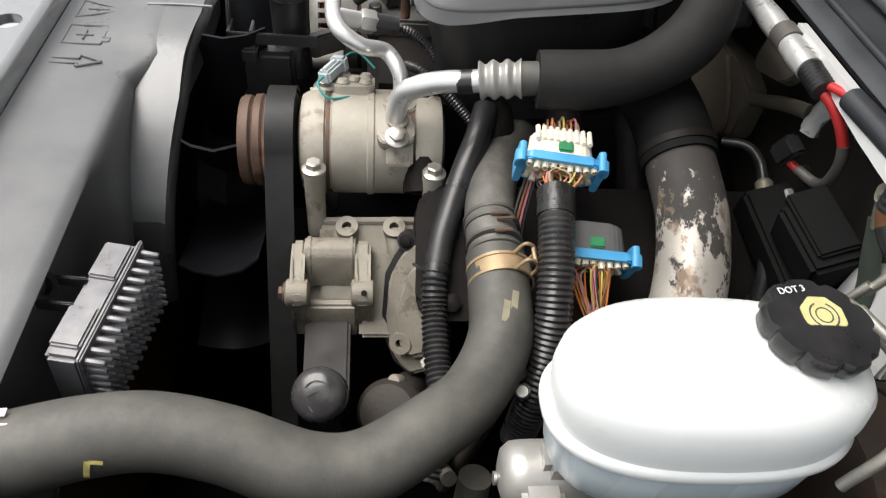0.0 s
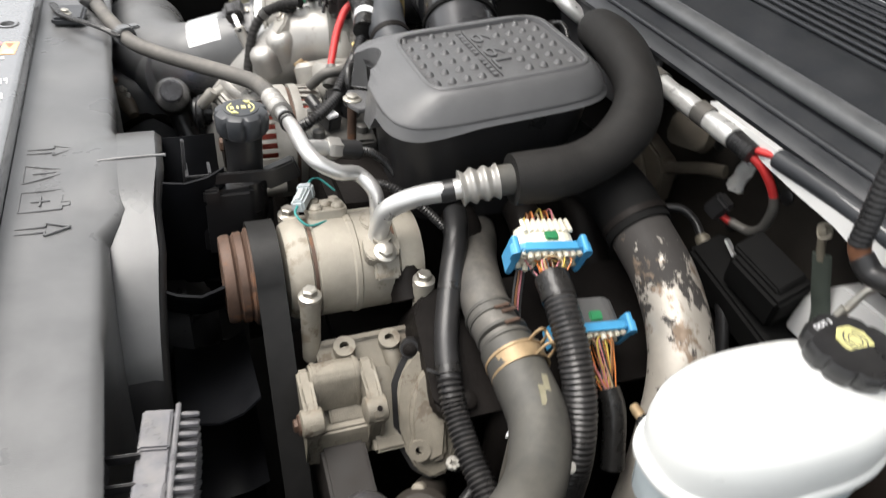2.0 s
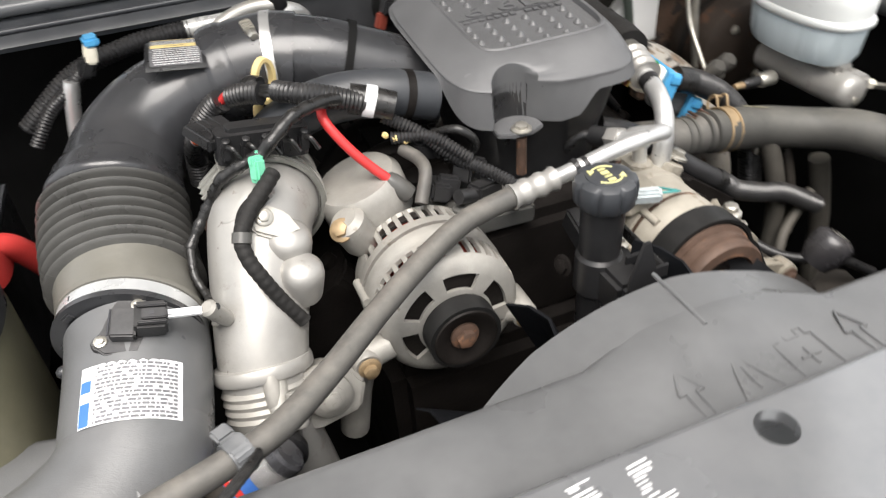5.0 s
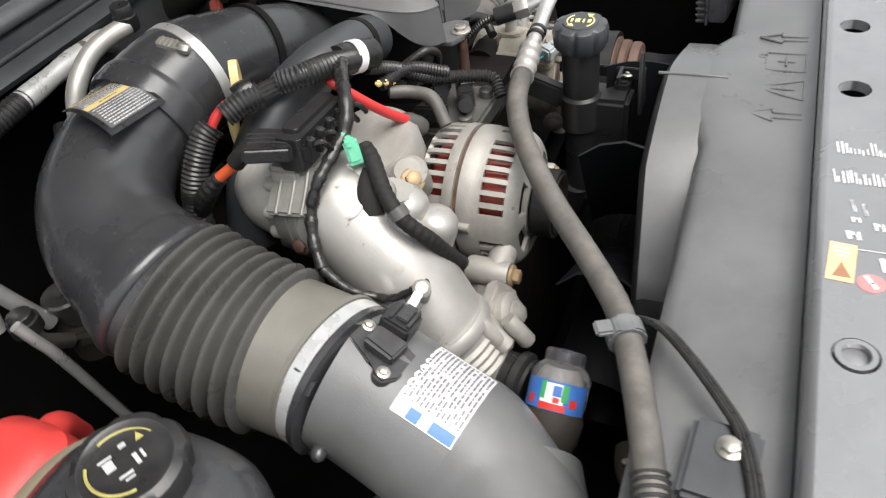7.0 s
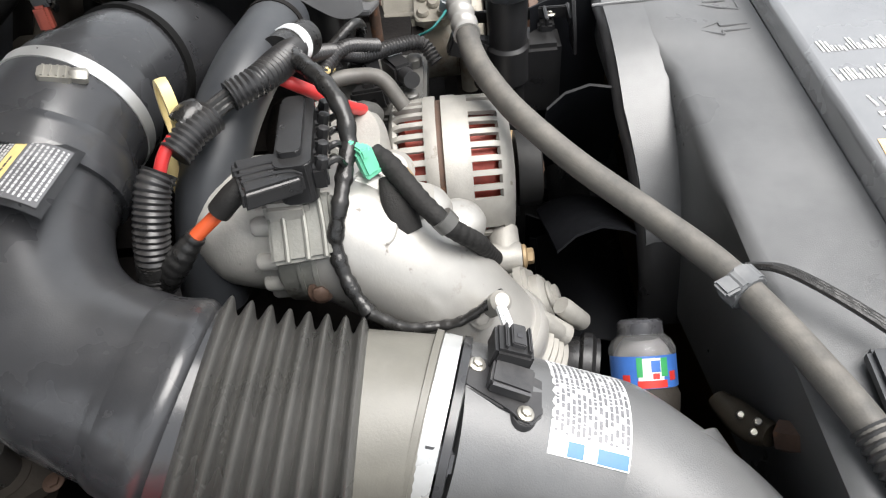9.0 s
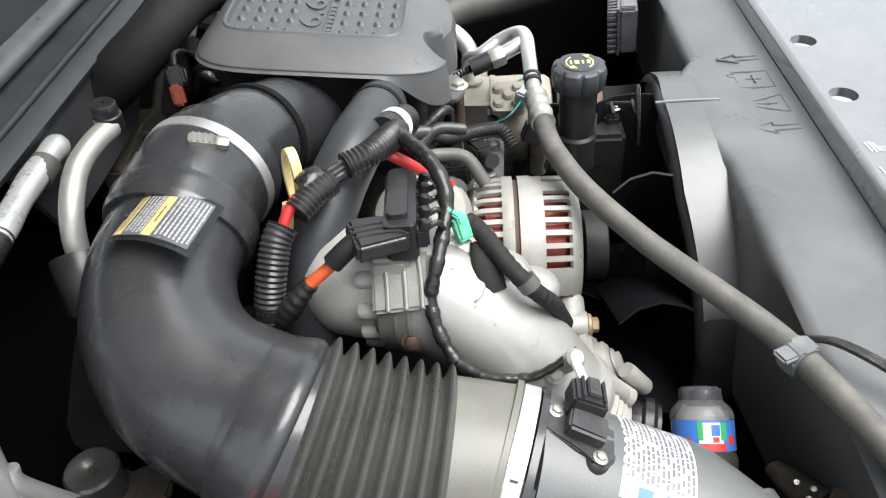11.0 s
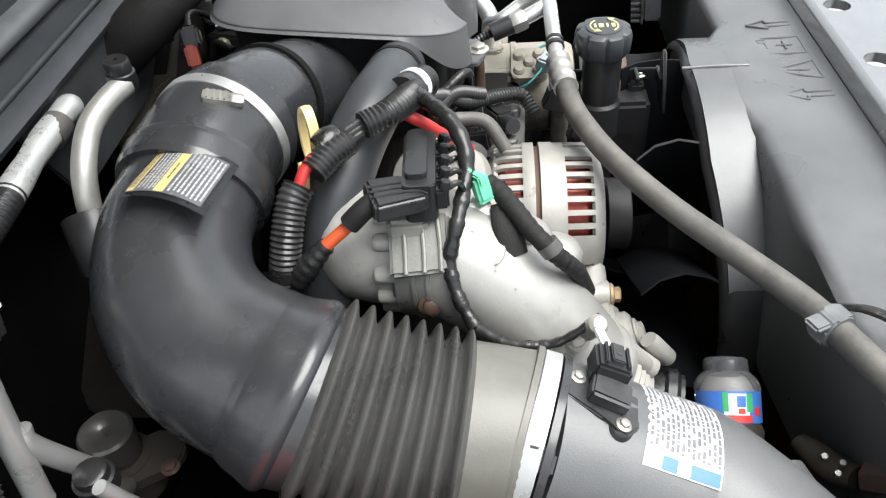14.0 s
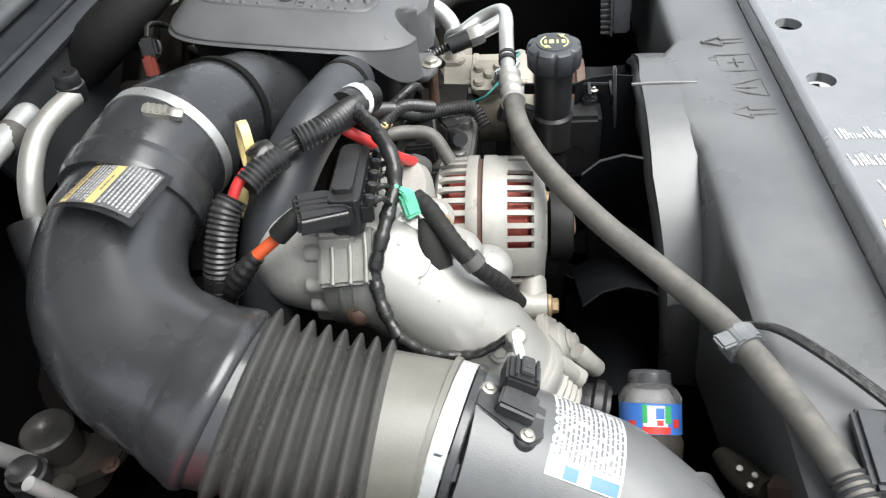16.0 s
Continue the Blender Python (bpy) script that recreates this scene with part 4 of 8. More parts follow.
part("bore", turned(new_bm(), [(0.0035, -0.006), (0.0035, 0.003), (0.0005, 0.003)], (0.321, 0.100, -0.241), (0.75, -0.1, 0.65), 12), DARKMETAL, brk)
b = new_bm()
slab(b, [(0.298, -0.279), (0.303, -0.276), (0.311, -0.278), (0.316, -0.292), (0.314, -0.333), (0.302, -0.335)], -0.094, -0.022, across, 0.003)
part("lip", b, CASTBROWN, brk)
part("cradle_floor", slab(new_bm(), [(0.262, -0.272), (0.302, -0.300), (0.304, -0.316), (0.262, -0.290)], -0.094, -0.022, across, 0.001), CASTBROWN, brk)
bolt(brk, (0.311, 0.007, -0.253), (0, -1, 0), 0.0085, 0.008, RUST)
b = new_bm()
sweep(b, [BM @ Vector((0.018, -0.030, -0.004)), BM @ Vector((0.014, -0.080, -0.006)), BM @ Vector((0.012, -0.122, -0.006))], 0.0165, 20, 4, oval=(1.25, 0.7, tuple(BN)))
block(b, (0.046, 0.020, 0.028), BM @ pose(0.010, -0.124, -0.006), 0.004)
part("leg", b, CASTBROWN, brk)

# cover with black gasket beside the bracket
tc = thing("timing_cover", (0.32, 0.17, -0.36), "cast aluminium cover with a black gasket edge", "timing cover")
m = frame_at((0.318, 0.173, -0.272), (0.80, -0.30, 0.50), (0, 1, 0))
outl = [(-0.018, 0.082), (-0.033, 0.060), (-0.044, 0.037), (-0.047, -0.013), (-0.044, -0.044), (-0.032, -0.072), (-0.012, -0.088), (0.010, -0.080), (0.022, -0.05), (0.026, 0.0), (0.028, 0.035), (0.022, 0.068), (-0.002, 0.092)]
part("gasket", slab(new_bm(), [(x * 1.06 - 0.0035, y * 1.035 + 0.002) for x, y in outl], -0.010, 0.001, m, 0.001), BLACK, tc, "thin black gasket edge")
part("rear_case", slab(new_bm(), [(-0.030, 0.090), (-0.064, 0.060), (-0.074, 0.02), (-0.060, -0.03), (-0.03, -0.08), (0.02, -0.09), (0.03, 0.03), (0.01, 0.10)], -0.075, -0.040, m, 0.006, 3, 0.92), CASTBROWN, tc)
part("casting", slab(new_bm(), outl, -0.004, 0.010, m, 0.004, 3, 0.96), CASTBROWN, tc)
part("step", slab(new_bm(), [(0.003, 0.078), (-0.014, 0.052), (-0.025, 0.035), (-0.032, 0.012), (-0.034, -0.026), (-0.030, -0.050), (-0.012, -0.066), (0.010, -0.058), (0.014, 0.0), (0.018, 0.045), (0.014, 0.070)], 0.004, 0.024, m, 0.005, 3, 0.90), CASTBROWN, tc)
ho = m @ Vector((-0.023, -0.040, 0.018))
part("boss", turned_hollow(new_bm(), ho, m.to_3x3() @ Vector((0, 0, 1)), 0.0055, 0.0135, -0.016, 0.008, 24), CASTBROWN, tc)
part("screw", turned(new_bm(), [(0.0050, -0.010), (0.0050, 0.003), (0.003, 0.004), (0.0025, 0.001)], ho, m.to_3x3() @ Vector((0, 0, 1)), 12), DARKMETAL, tc)
eo = m @ Vector((-0.022, 0.083, 0.004))
part("ear", turned(new_bm(), [(0.0125, -0.012), (0.0130, 0.0), (0.0115, 0.003), (0.007, 0.003)], eo, m.to_3x3() @ Vector((0, 0, 1)), 20), BLACK, tc, "black ear of the gasket frame")
bolt(tc, eo + m.to_3x3() @ Vector((0, 0, 0.003)), m.to_3x3() @ Vector((0, 0, 1)), 0.006, 0.005, DARKMETAL)
part("drain_stub", turned(new_bm(), [(0.009, -0.02), (0.010, 0.004), (0.008, 0.009), (0.003, 0.010)], (0.372, 0.140, -0.350), (0.5, -0.4, 0.75), 16), CASTBROWN, tc)
b = new_bm()
block(b, (0.10, 0.055, 0.11), pose(0.345, 0.056, -0.365, 0, 20, 0), 0.004)
# Brown taken almost to black: the compressor's shadow is put into the colour.
single("dark_bracket", b, material("brown_dusty_steel_in_shade", (0.015, 0.012, 0.010), 0.65, 0.1, vary=0.25, scale=30), "brown dusty steel box below the bracket, darkened for shade", "bracket")
pc = thing("steering_pump", (0.44, 0.05, -0.31), "steering pump with a grey round marked cap", "pump")
part("dome", turned(new_bm(), [(0.022, -0.05), (0.030, -0.03), (0.031, -0.012), (0.029, -0.002), (0.022, 0.004), (0.008, 0.006)], (0.446, 0.052, -0.264), (0.55, -0.1, 0.82), 36), material("smoky_plastic", (0.034, 0.033, 0.036), 0.25, vary=0.2, scale=40, dust=0.06), pc)
mm = frame_at((0.446, 0.052, -0.264), (0.55, -0.1, 0.82), (0, 1, 0))
b = new_bm()
rib(b, [mm @ Vector((0.015 * math.cos(a), 0.015 * math.sin(a), 0.0062)) for a in (radians(20 + 16 * k) for k in range(9))], 0.0008, 4)
rib(b, [mm @ Vector(p) for p in ((-0.01, 0.0, 0.007), (0.002, 0.004, 0.007), (0.011, -0.004, 0.007))], 0.0009, 4)
rib(b, [mm @ Vector(p) for p in ((-0.008, -0.012, 0.006), (-0.004, -0.018, 0.005))], 0.0009, 4)
part("mark", b, GREYHOSE, pc, "pale raised marks")

# ======== oil filler ========
oil = thing("oil_filler", (0, 0, -0.24), "black oil filler neck with a lobed marked cap", "oil filler")
b = new_bm()
turned(b, [(0.021, -0.26), (0.022, -0.15), (0.0265, -0.145), (0.0265, -0.10), (0.023, -0.096), (0.0245, -0.03), (0.024, -0.022)], (0, 0, 0), (0.02, 0.01, 1), 32)
part("neck", b, BLACK, oil)
# Black cap in the greyer cowl plastic, which stands in for reflected sky.
cap = part("cap", turned(new_bm(), [(0.027, -0.034), (0.030, -0.032), (0.0335, -0.027), (0.0345, -0.010), (0.0325, -0.003), (0.027, -0.0005), (0.022, 0.0), (0.0215, 0.0012), (0.012, 0.0016)], (0, 0, 0), (0, 0, 1), 96, (8, 0.12)), COWL, oil, "black lobed cap")
b = new_bm()
for s in (-1, 1):
    pts = [(0.0165 * math.cos(a) * 1.0, 0.0165 * math.sin(a), 0.0012) for a in (radians(s * 90 - 52 + 13 * k) for k in range(9))]
    rib(b, pts, 0.0012, 5)
    slab(b, [(-0.004, -0.003), (0.004, -0.003), (0, 0.005)], 0.0008, 0.0022, pose(0.0165 * math.cos(radians(s * 90 + 58)), 0.0165 * math.sin(radians(s * 90 + 58)), 0.0008, 0, 0, s * 90 + 58), 0)
for k, w in enumerate((0.0045, 0.0025, 0.006, 0.003)):
    block(b, (0.009, w, 0.0012), pose(0, -0.011 + 0.0072 * k, 0.0018), 0.0004)
part("print", b, PRINT, cap, "yellow print")
br = thing("filler_bracket", (0, -0.03, -0.12), "black steel bracket holding the filler neck", "bracket")
b = new_bm()
block(b, (0.004, 0.112, 0.016), pose(0.030, -0.020, -0.082, 0, 0, -2), 0.0012)
block(b, (0.036, 0.004, 0.016), pose(0.014, -0.076, -0.080, 0, 0, 0), 0.0012)
block(b, (0.030, 0.004, 0.012), pose(0.014, -0.048, -0.078, 0, 0, 0), 0.0012)
block(b, (0.018, 0.05, 0.030), pose(0.0, 0.045, -0.10, 20, 0, 0), 0.003)
part("arm", b, BLACK, br)
b = new_bm()
slab(b, [(-0.02, -0.035), (0.02, -0.035), (0.014, 0.01), (0.006, 0.042), (-0.002, 0.042), (-0.016, 0.0)], -0.002, 0.002, frame_at((0.0, -0.078, -0.078), (0, -1, 0.05), (1, 0, 0)), 0.001)
part("upright", b, BLACK, br)
b = new_bm()
block(b, (0.05, 0.07, 0.10), pose(0.01, -0.03, -0.15), 0.006)
block(b, (0.03, 0.02, 0.02), pose(0.03, -0.05, -0.10), 0.003)
part("lower_block", b, BLACK, br)
bolt(br, (0.03, -0.055, -0.085), (0, 0, 1), 0.005, 0.006)
bolt(br, (-0.028, 0.03, -0.13), (-1, -0.3, 0.2), 0.009, 0.008, DARKMETAL)
wire("filler_hose", [(-0.01, 0.005, -0.24), (-0.005, 0.02, -0.30), (0.03, 0.06, -0.36)], 0.024, BLACK, "black hose below the oil filler", "hose", 20)

# ======== air conditioning lines ========
ac = thing("suction_line", (0.2, 0.25, -0.05), "polished aluminium pipe with crimped sleeve and foam hose", "refrigerant line")
part("pipe", sweep(new_bm(), [(0.172, 0.134, -0.115), (0.176, 0.135, -0.085), (0.180, 0.141, -0.060), (0.188, 0.158, -0.042), (0.196, 0.185, -0.030), (0.202, 0.215, -0.024), (0.207, 0.245, -0.018)], 0.0125, 20), TUBEMET, ac)
part("sleeve", sweep(new_bm(), [(0.199, 0.201, -0.0275), (0.2025, 0.217, -0.0235)], 0.0133, 20, 4), BLACK, ac, "black band on the pipe")
part("tag", patch(new_bm(), (0.1955, 0.188, -0.030), (0.05, 0.25, 0.07), (0.7, 0, 0.7), 0.0131, -40, 60, -0.004, 0.006), ORANGEINK, ac, "small orange sticker")
b = new_bm()
sweep(b, [(0.204, 0.224, -0.022), (0.2065, 0.242, -0.018), (0.211, 0.268, -0.013)], lambda t: 0.0195 + 0.0022 * math.cos(2 * math.pi * t * 3), 28, 16)
part("crimp", b, ALUBRIGHT, ac, "crimped aluminium ferrule")
part("hose_end", sweep(new_bm(), [(0.211, 0.266, -0.013), (0.2145, 0.290, -0.010)], 0.0185, 24, 4), RUBBER, ac)
foam = [(0.2145, 0.284, -0.011), (0.218, 0.33, -0.008), (0.216, 0.375, -0.002), (0.206, 0.418, 0.012), (0.190, 0.452, 0.034), (0.160, 0.475, 0.056), (0.11, 0.487, 0.075), (0.05, 0.493, 0.084), (0.0, 0.502, 0.078), (-0.030, 0.54, 0.050), (-0.040, 0.59, 0.010)]
part("foam_sleeve", sweep(new_bm(), foam, lambda t: 0.031 + 0.0012 * math.sin(23 * t), 28), FOAM, ac, "black foam sleeve")

liq = thing("discharge_line", (0, 0.05, -0.1), "aluminium pipe joined to a grey rubber hose", "refrigerant line")
part("pipe", sweep(new_bm(), [(0.146, 0.141, -0.105), (0.144, 0.141, -0.075), (0.136, 0.138, -0.055), (0.118, 0.122, -0.041), (0.13, 0.095, -0.028), (0.122, 0.070, -0.014), (0.095, 0.0605, -0.008), (0.05, 0.059, -0.012), (0.0, 0.0575, -0.022), (-0.055, 0.053, -0.028)], 0.0095, 18), TUBEMET, liq)
for a, c, r in (((-0.03, 0.0555, -0.0255), (-0.085, 0.050, -0.030), 0.0135),):
    part("crimp", sweep(new_bm(), [a, tuple((p + q) / 2 for p, q in zip(a, c)), c], lambda t: r + 0.0012 * math.cos(2 * math.pi * t * 3), 22, 14), ALUBRIGHT, liq, "crimped aluminium ferrule")
for y in (0.0, 0.012):
    part("band", sweep(new_bm(), [(-0.005 + y, 0.0572, -0.0215), (0.0 + y, 0.0574, -0.0207)], 0.0112, 18, 2), BLACK, liq)
hose = [(-0.082, 0.0505, -0.030), (-0.115, 0.046, -0.033), (-0.15, 0.036, -0.036), (-0.20, 0.011, -0.045), (-0.268, -0.036, -0.055), (-0.330, -0.086, -0.061), (-0.385, -0.126, -0.063), (-0.435, -0.148, -0.060), (-0.50, -0.170, -0.056), (-0.56, -0.187, -0.055), (-0.62, -0.205, -0.075)]
part("hose", sweep(new_bm(), hose, 0.0122, 20), GREYHOSE, liq, "grey rubber hose")
part("conduit", sweep(new_bm(), [(-0.545, -0.183, -0.054), (-0.58, -0.193, -0.060), (-0.62, -0.205, -0.075), (-0.66, -0.22, -0.12)], 0.0145, 18, rings=(0.006, 0.0022)), CONDUIT, liq, "black corrugated sleeve")
sv = thing("service_port", (0.08, 0.09, -0.05), "aluminium service port with a hex nut", "valve")
part("stem", sweep(new_bm(), [(0.092, 0.061, -0.012), (0.085, 0.078, -0.018), (0.078, 0.098, -0.025)], 0.010, 16, 4), TUBEMET, sv)
b = new_bm()
turned(b, [(0.013, -0.010), (0.0145, -0.007), (0.0145, 0.007), (0.013, 0.010)], (0.0775, 0.10, -0.0255), (-0.25, 0.93, -0.28), 6)
part("nut", b, ALUBRIGHT, sv)
part("switch", sweep(new_bm(), [(0.0755, 0.108, -0.028), (0.070, 0.135, -0.036)], 0.0125, 16, 3), BLACK, sv, "black pressure switch plug")
wire("switch_wire", [(0.070, 0.133, -0.036), (0.066, 0.155, -0.045), (0.062, 0.18, -0.07), (0.07, 0.20, -0.10)], 0.006, CONDUIT, "black corrugated wiring sleeve", "wiring", 12, (0.004, 0.0014))
wire("switch_wire", [(0.09, 0.15, -0.075), (0.115, 0.17, -0.07), (0.14, 0.20, -0.085), (0.16, 0.235, -0.12)], 0.0065, CONDUIT, "black corrugated wiring sleeve beside the pipe", "wiring", 12, (0.004, 0.0014))

# ======== radiator hose ========
rh = thing("radiator_hose", (0.5, 0.1, -0.2), "thick grey rubber radiator hose with a spring clamp", "hose")
part("hose", sweep(new_bm(), [(0.345, 0.242, -0.153), (0.388, 0.242, -0.159), (0.446, 0.237, -0.167), (0.506, 0.206, -0.170), (0.549, 0.160, -0.164), (0.582, 0.105, -0.167), (0.588, 0.055, -0.160), (0.575, -0.010, -0.137), (0.571, -0.064, -0.122), (0.578, -0.110, -0.116), (0.590, -0.160, -0.117), (0.602, -0.21, -0.12), (0.615, -0.29, -0.13)], lambda t: 0.0325 + 0.0008 * math.sin(t * 17), 32), RUBBER, rh)
b = new_bm()
ca, cd = Vector((0.372, 0.2445, -0.1565)), Vector((0.96, 0.02, -0.14)).normalized()
ring_band(b, ca, cd, 0.0332, 0.016, 0.0012)
ring_band(b, ca - cd * 0.0095, cd, 0.0332, 0.0035, 0.0024)
ring_band(b, ca + cd * 0.0095, cd, 0.0332, 0.0035, 0.0024)
part("clamp_band", b, CLAMPGOLD, rh, "yellow zinc spring clamp")
cm = frame_at(ca, cd, (0, 0.62, 0.78))
for y in (-0.010, 0.010):
    part("clamp_ear", sweep(new_bm(), [cm @ Vector(p) for p in ((0.033, -0.010, y), (0.045, -0.006, y), (0.052, 0.003, y), (0.050, 0.014, y), (0.033, 0.012, y))], 0.0019, 8, 5), CLAMPGOLD, rh)
part("clamp_bridge", sweep(new_bm(), [cm @ Vector((0.0515, 0.004, -0.011)), cm @ Vector((0.0515, 0.004, 0.011))], 0.0022, 8, 3), CLAMPGOLD, rh)
b = new_bm()
for k in range(2):
    block(b, (0.0008, 0.007, 0.024), frame_at((0.425 + 0.012 * k, 0.250 - 0.01 * k, -0.1320), (0.96, -0.2, -0.2), (0, 0.3, 1)) @ pose(0, 0, 0), 0)
part("print", b, material("faded_print", (0.28, 0.26, 0.18), 0.6), rh, "faded yellow print bars")
b = new_bm()
patch(b, (0.578, -0.104, -0.118), (0, -1, 0.2), (0.5, 0, 0.85), 0.0333, -60, -30, -0.0022, 0.0022)
patch(b, (0.578, -0.100, -0.119), (0, -1, 0.2), (0.5, 0, 0.85), 0.0333, -34, -28, -0.007, 0.003)
part("paint_mark", b, material("mustard_paint", (0.42, 0.36, 0.12), 0.5, vary=0.4, scale=200), rh, "dull yellow paint mark")
b = new_bm()
for k in range(4):
    patch(b, (0.577, -0.150 - 0.004 * k, -0.116), (0, -1, 0), (0.5, 0, 0.85), 0.0333, -40 + 22 * k, -28 + 22 * k, 0, 0.006)
part("white_mark", b, WHITEPAPER, rh, "white paint marks")
oc = thing("coolant_outlet", (0.28, 0.24, -0.2), "black hose coupling with raised rings and slots", "hose coupling")
part("hose", sweep(new_bm(), [(0.10, 0.30, -0.165), (0.155, 0.278, -0.15), (0.21, 0.255, -0.142), (0.285, 0.242, -0.148), (0.35, 0.2425, -0.154)], lambda t: 0.030 - 0.001 * t, 28), GREYHOSE, oc)
b = new_bm()
for x in (0.292, 0.305, 0.330, 0.345):
    turned(b, [(0.028, -0.004), (0.0318, -0.002), (0.0318, 0.002), (0.028, 0.004)], (x, 0.2425, -0.150), (1, 0.01, -0.09), 32)
part("ring", b, RUBBER, oc)
b = new_bm()
for x, y in ((0.31, 0.246), (0.318, 0.252), (0.336, 0.248)):
    block(b, (0.005, 0.020, 0.003), pose(x, y, -0.1195, 0, 6, 5), 0.001)
part("latch", b, RUST, oc, "rusty latch slots")
wire("white_tie", [(0.345, 0.283, -0.240), (0.360, 0.266, -0.258), (0.378, 0.246, -0.277)], 0.0022, WHITEPAPER, "thin white plastic tie end", "cable tie", 6)
wire("outlet_pipe", [(0.30, 0.262, -0.185), (0.33, 0.262, -0.23), (0.36, 0.25, -0.30), (0.37, 0.24, -0.38)], 0.022, DARKMETAL, "dark pipe below the coolant outlet", "pipe", 18)

# ======== engine harness, driver side ========
hhs = thing("harness_hose", (0.150, 0.245, -0.095), "smooth black rubber wiring sleeve", "wiring")
part("tube", sweep(new_bm(), [(0.150, 0.245, -0.095), (0.19, 0.232, -0.108), (0.225, 0.216, -0.130), (0.262, 0.200, -0.158), (0.295, 0.188, -0.181), (0.330, 0.181, -0.204)], 0.0155, 18), BLACK, hhs)
part("band", sweep(new_bm(), [(0.238, 0.2105, -0.1395), (0.245, 0.2075, -0.1445)], 0.0162, 20, 3), TAPE, hhs, "taped band")
part("band", sweep(new_bm(), [(0.318, 0.1835, -0.1955), (0.326, 0.182, -0.2005)], 0.0166, 20, 3), TAPE, hhs, "taped band")
wire("harness_conduit", [(0.316, 0.184, -0.195), (0.338, 0.180, -0.209), (0.362, 0.180, -0.227), (0.412, 0.182, -0.248), (0.47, 0.185, -0.268), (0.53, 0.17, -0.30)], 0.0160, CONDUIT, "black corrugated wiring conduit", "wiring", 18, (0.0062, 0.0026))
wire("branch_wire", [(0.330, 0.172, -0.196), (0.327, 0.162, -0.190), (0.321, 0.155, -0.190)], 0.002, CONDUIT, "black cable tie end", "cable tie", 6)

random.seed(11)
WIRECOLS = [material("wire_" + n, c, 0.45, vary=0.1) for n, c in (("yellow", (0.6, 0.45, 0.10)), ("brown", (0.30, 0.13, 0.05)), ("orange", (0.62, 0.2, 0.05)), ("pink", (0.6, 0.22, 0.25)), ("tan", (0.45, 0.34, 0.2)), ("black", (0.03, 0.03, 0.03)))]


def harness_plug(name, o, axis, span, body_len, body_mat, label, bundle_end, ribs):
    """A big multi-way plug: body, blue lever frame, clear back shell, green lock, wires to its conduit."""
    plug = thing(name, (o[0], o[1], o[2] - 0.03), label, "connector")
    m = frame_at(o, axis, (0, 1, 0))
    b = new_bm()
    slab(b, rounded(span * 0.78, 0.042, 0.019), -body_len, 0.0, m, 0.009, 4, 1.10)
    part("body", b, body_mat, plug)
    if ribs:
        for k in range(9):
            b = new_bm()
            sweep(b, [m @ Vector((-0.028 + 0.007 * k, 0.017, -body_len - 0.004)), m @ Vector((-0.028 + 0.007 * k, 0.0225, -body_len * 0.55))], 0.0028, 8, 2)
            part("rib", b, body_mat, plug)
    b = new_bm()
    slab(b, rounded(span, 0.047, 0.012), -0.004, 0.006, m, 0.002)
    for s in (-1, 1):
        slab(b, rounded(0.008, 0.047, 0.003), -0.013, 0.010, m @ pose(s * span * 0.5, 0, 0), 0.002)
        slab(b, rounded(0.011, 0.016, 0.004), -0.004, 0.010, m @ pose(s * span * 0.52, 0.014, 0), 0.002)
    part("lever_frame", b, BLUE, plug, "bright blue plastic lever frame")
    b = new_bm()
    block(b, (0.016, 0.006, 0.012), m @ pose(0.002, 0.0225, -0.012), 0.0015)
    part("lock", b, DKGREEN, plug, "dark green lock tab")
    shell_mat = material(name + "_shell", (0.55, 0.52, 0.42), 0.35, vary=0.2, scale=60)
    part("back_shell", slab(new_bm(), [(-0.036, -0.015), (0.036, -0.015), (0.035, 0.014), (0.020, 0.019), (-0.020, 0.019), (-0.035, 0.014)], 0.003, 0.007, m, 0.001), shell_mat, plug, "clear plastic back shell")
    for k in range(9):
        for s in (-1, 1):
            at = m @ Vector((-0.034 + 0.0085 * k, 0.011 * s + 0.004, 0.005))
            part("terminal_shell", turned_hollow(new_bm(), at, m.to_3x3() @ Vector((0.10 * (4 - k) * -0.5, 0.15 * s, 1)), 0.0027, 0.0036, 0.0, 0.006 + 0.0015 * ((k * 3) % 4), 8), shell_mat, plug)
    e = Vector(bundle_end)
    for k in range(30):
        st = m @ Vector((random.uniform(-0.03, 0.03), random.uniform(-0.015, 0.017), 0.006))
        mid = m @ Vector((random.uniform(-0.022, 0.022), random.uniform(-0.010, 0.020), 0.018))
        b = new_bm()
        sweep(b, [st, mid, e + Vector((random.uniform(-0.006, 0.006), random.uniform(-0.008, 0.008), random.uniform(-0.004, 0.004)))], 0.0010, 5, 4)
        part("wire", b, WIRECOLS[k % 6], plug)
    return plug


harness_plug("ivory_harness_plug", (0.284, 0.308, -0.076), (0.93, -0.14, -0.34), 0.086, 0.034, WHITE, "ivory wiring plug in a blue lever frame", (0.328, 0.299, -0.086), True)
harness_plug("grey_harness_plug", (0.355, 0.343, -0.145), (0.90, -0.10, -0.42), 0.090, 0.036, material("grey_plug", (0.10, 0.10, 0.10), 0.5, vary=0.15, scale=40), "grey wiring plug in a blue lever frame", (0.42, 0.345, -0.185), False)
pcd = thing("plug_conduit", (0.320, 0.300, -0.084), "thick black corrugated conduit from the ivory plug", "wiring")
part("tube", sweep(new_bm(), [(0.320, 0.300, -0.084), (0.350, 0.297, -0.092), (0.400, 0.294, -0.122), (0.440, 0.290, -0.163), (0.47, 0.28, -0.22), (0.48, 0.27, -0.30)], 0.0195, 20, rings=(0.0060, 0.0018)), CONDUIT, pcd)
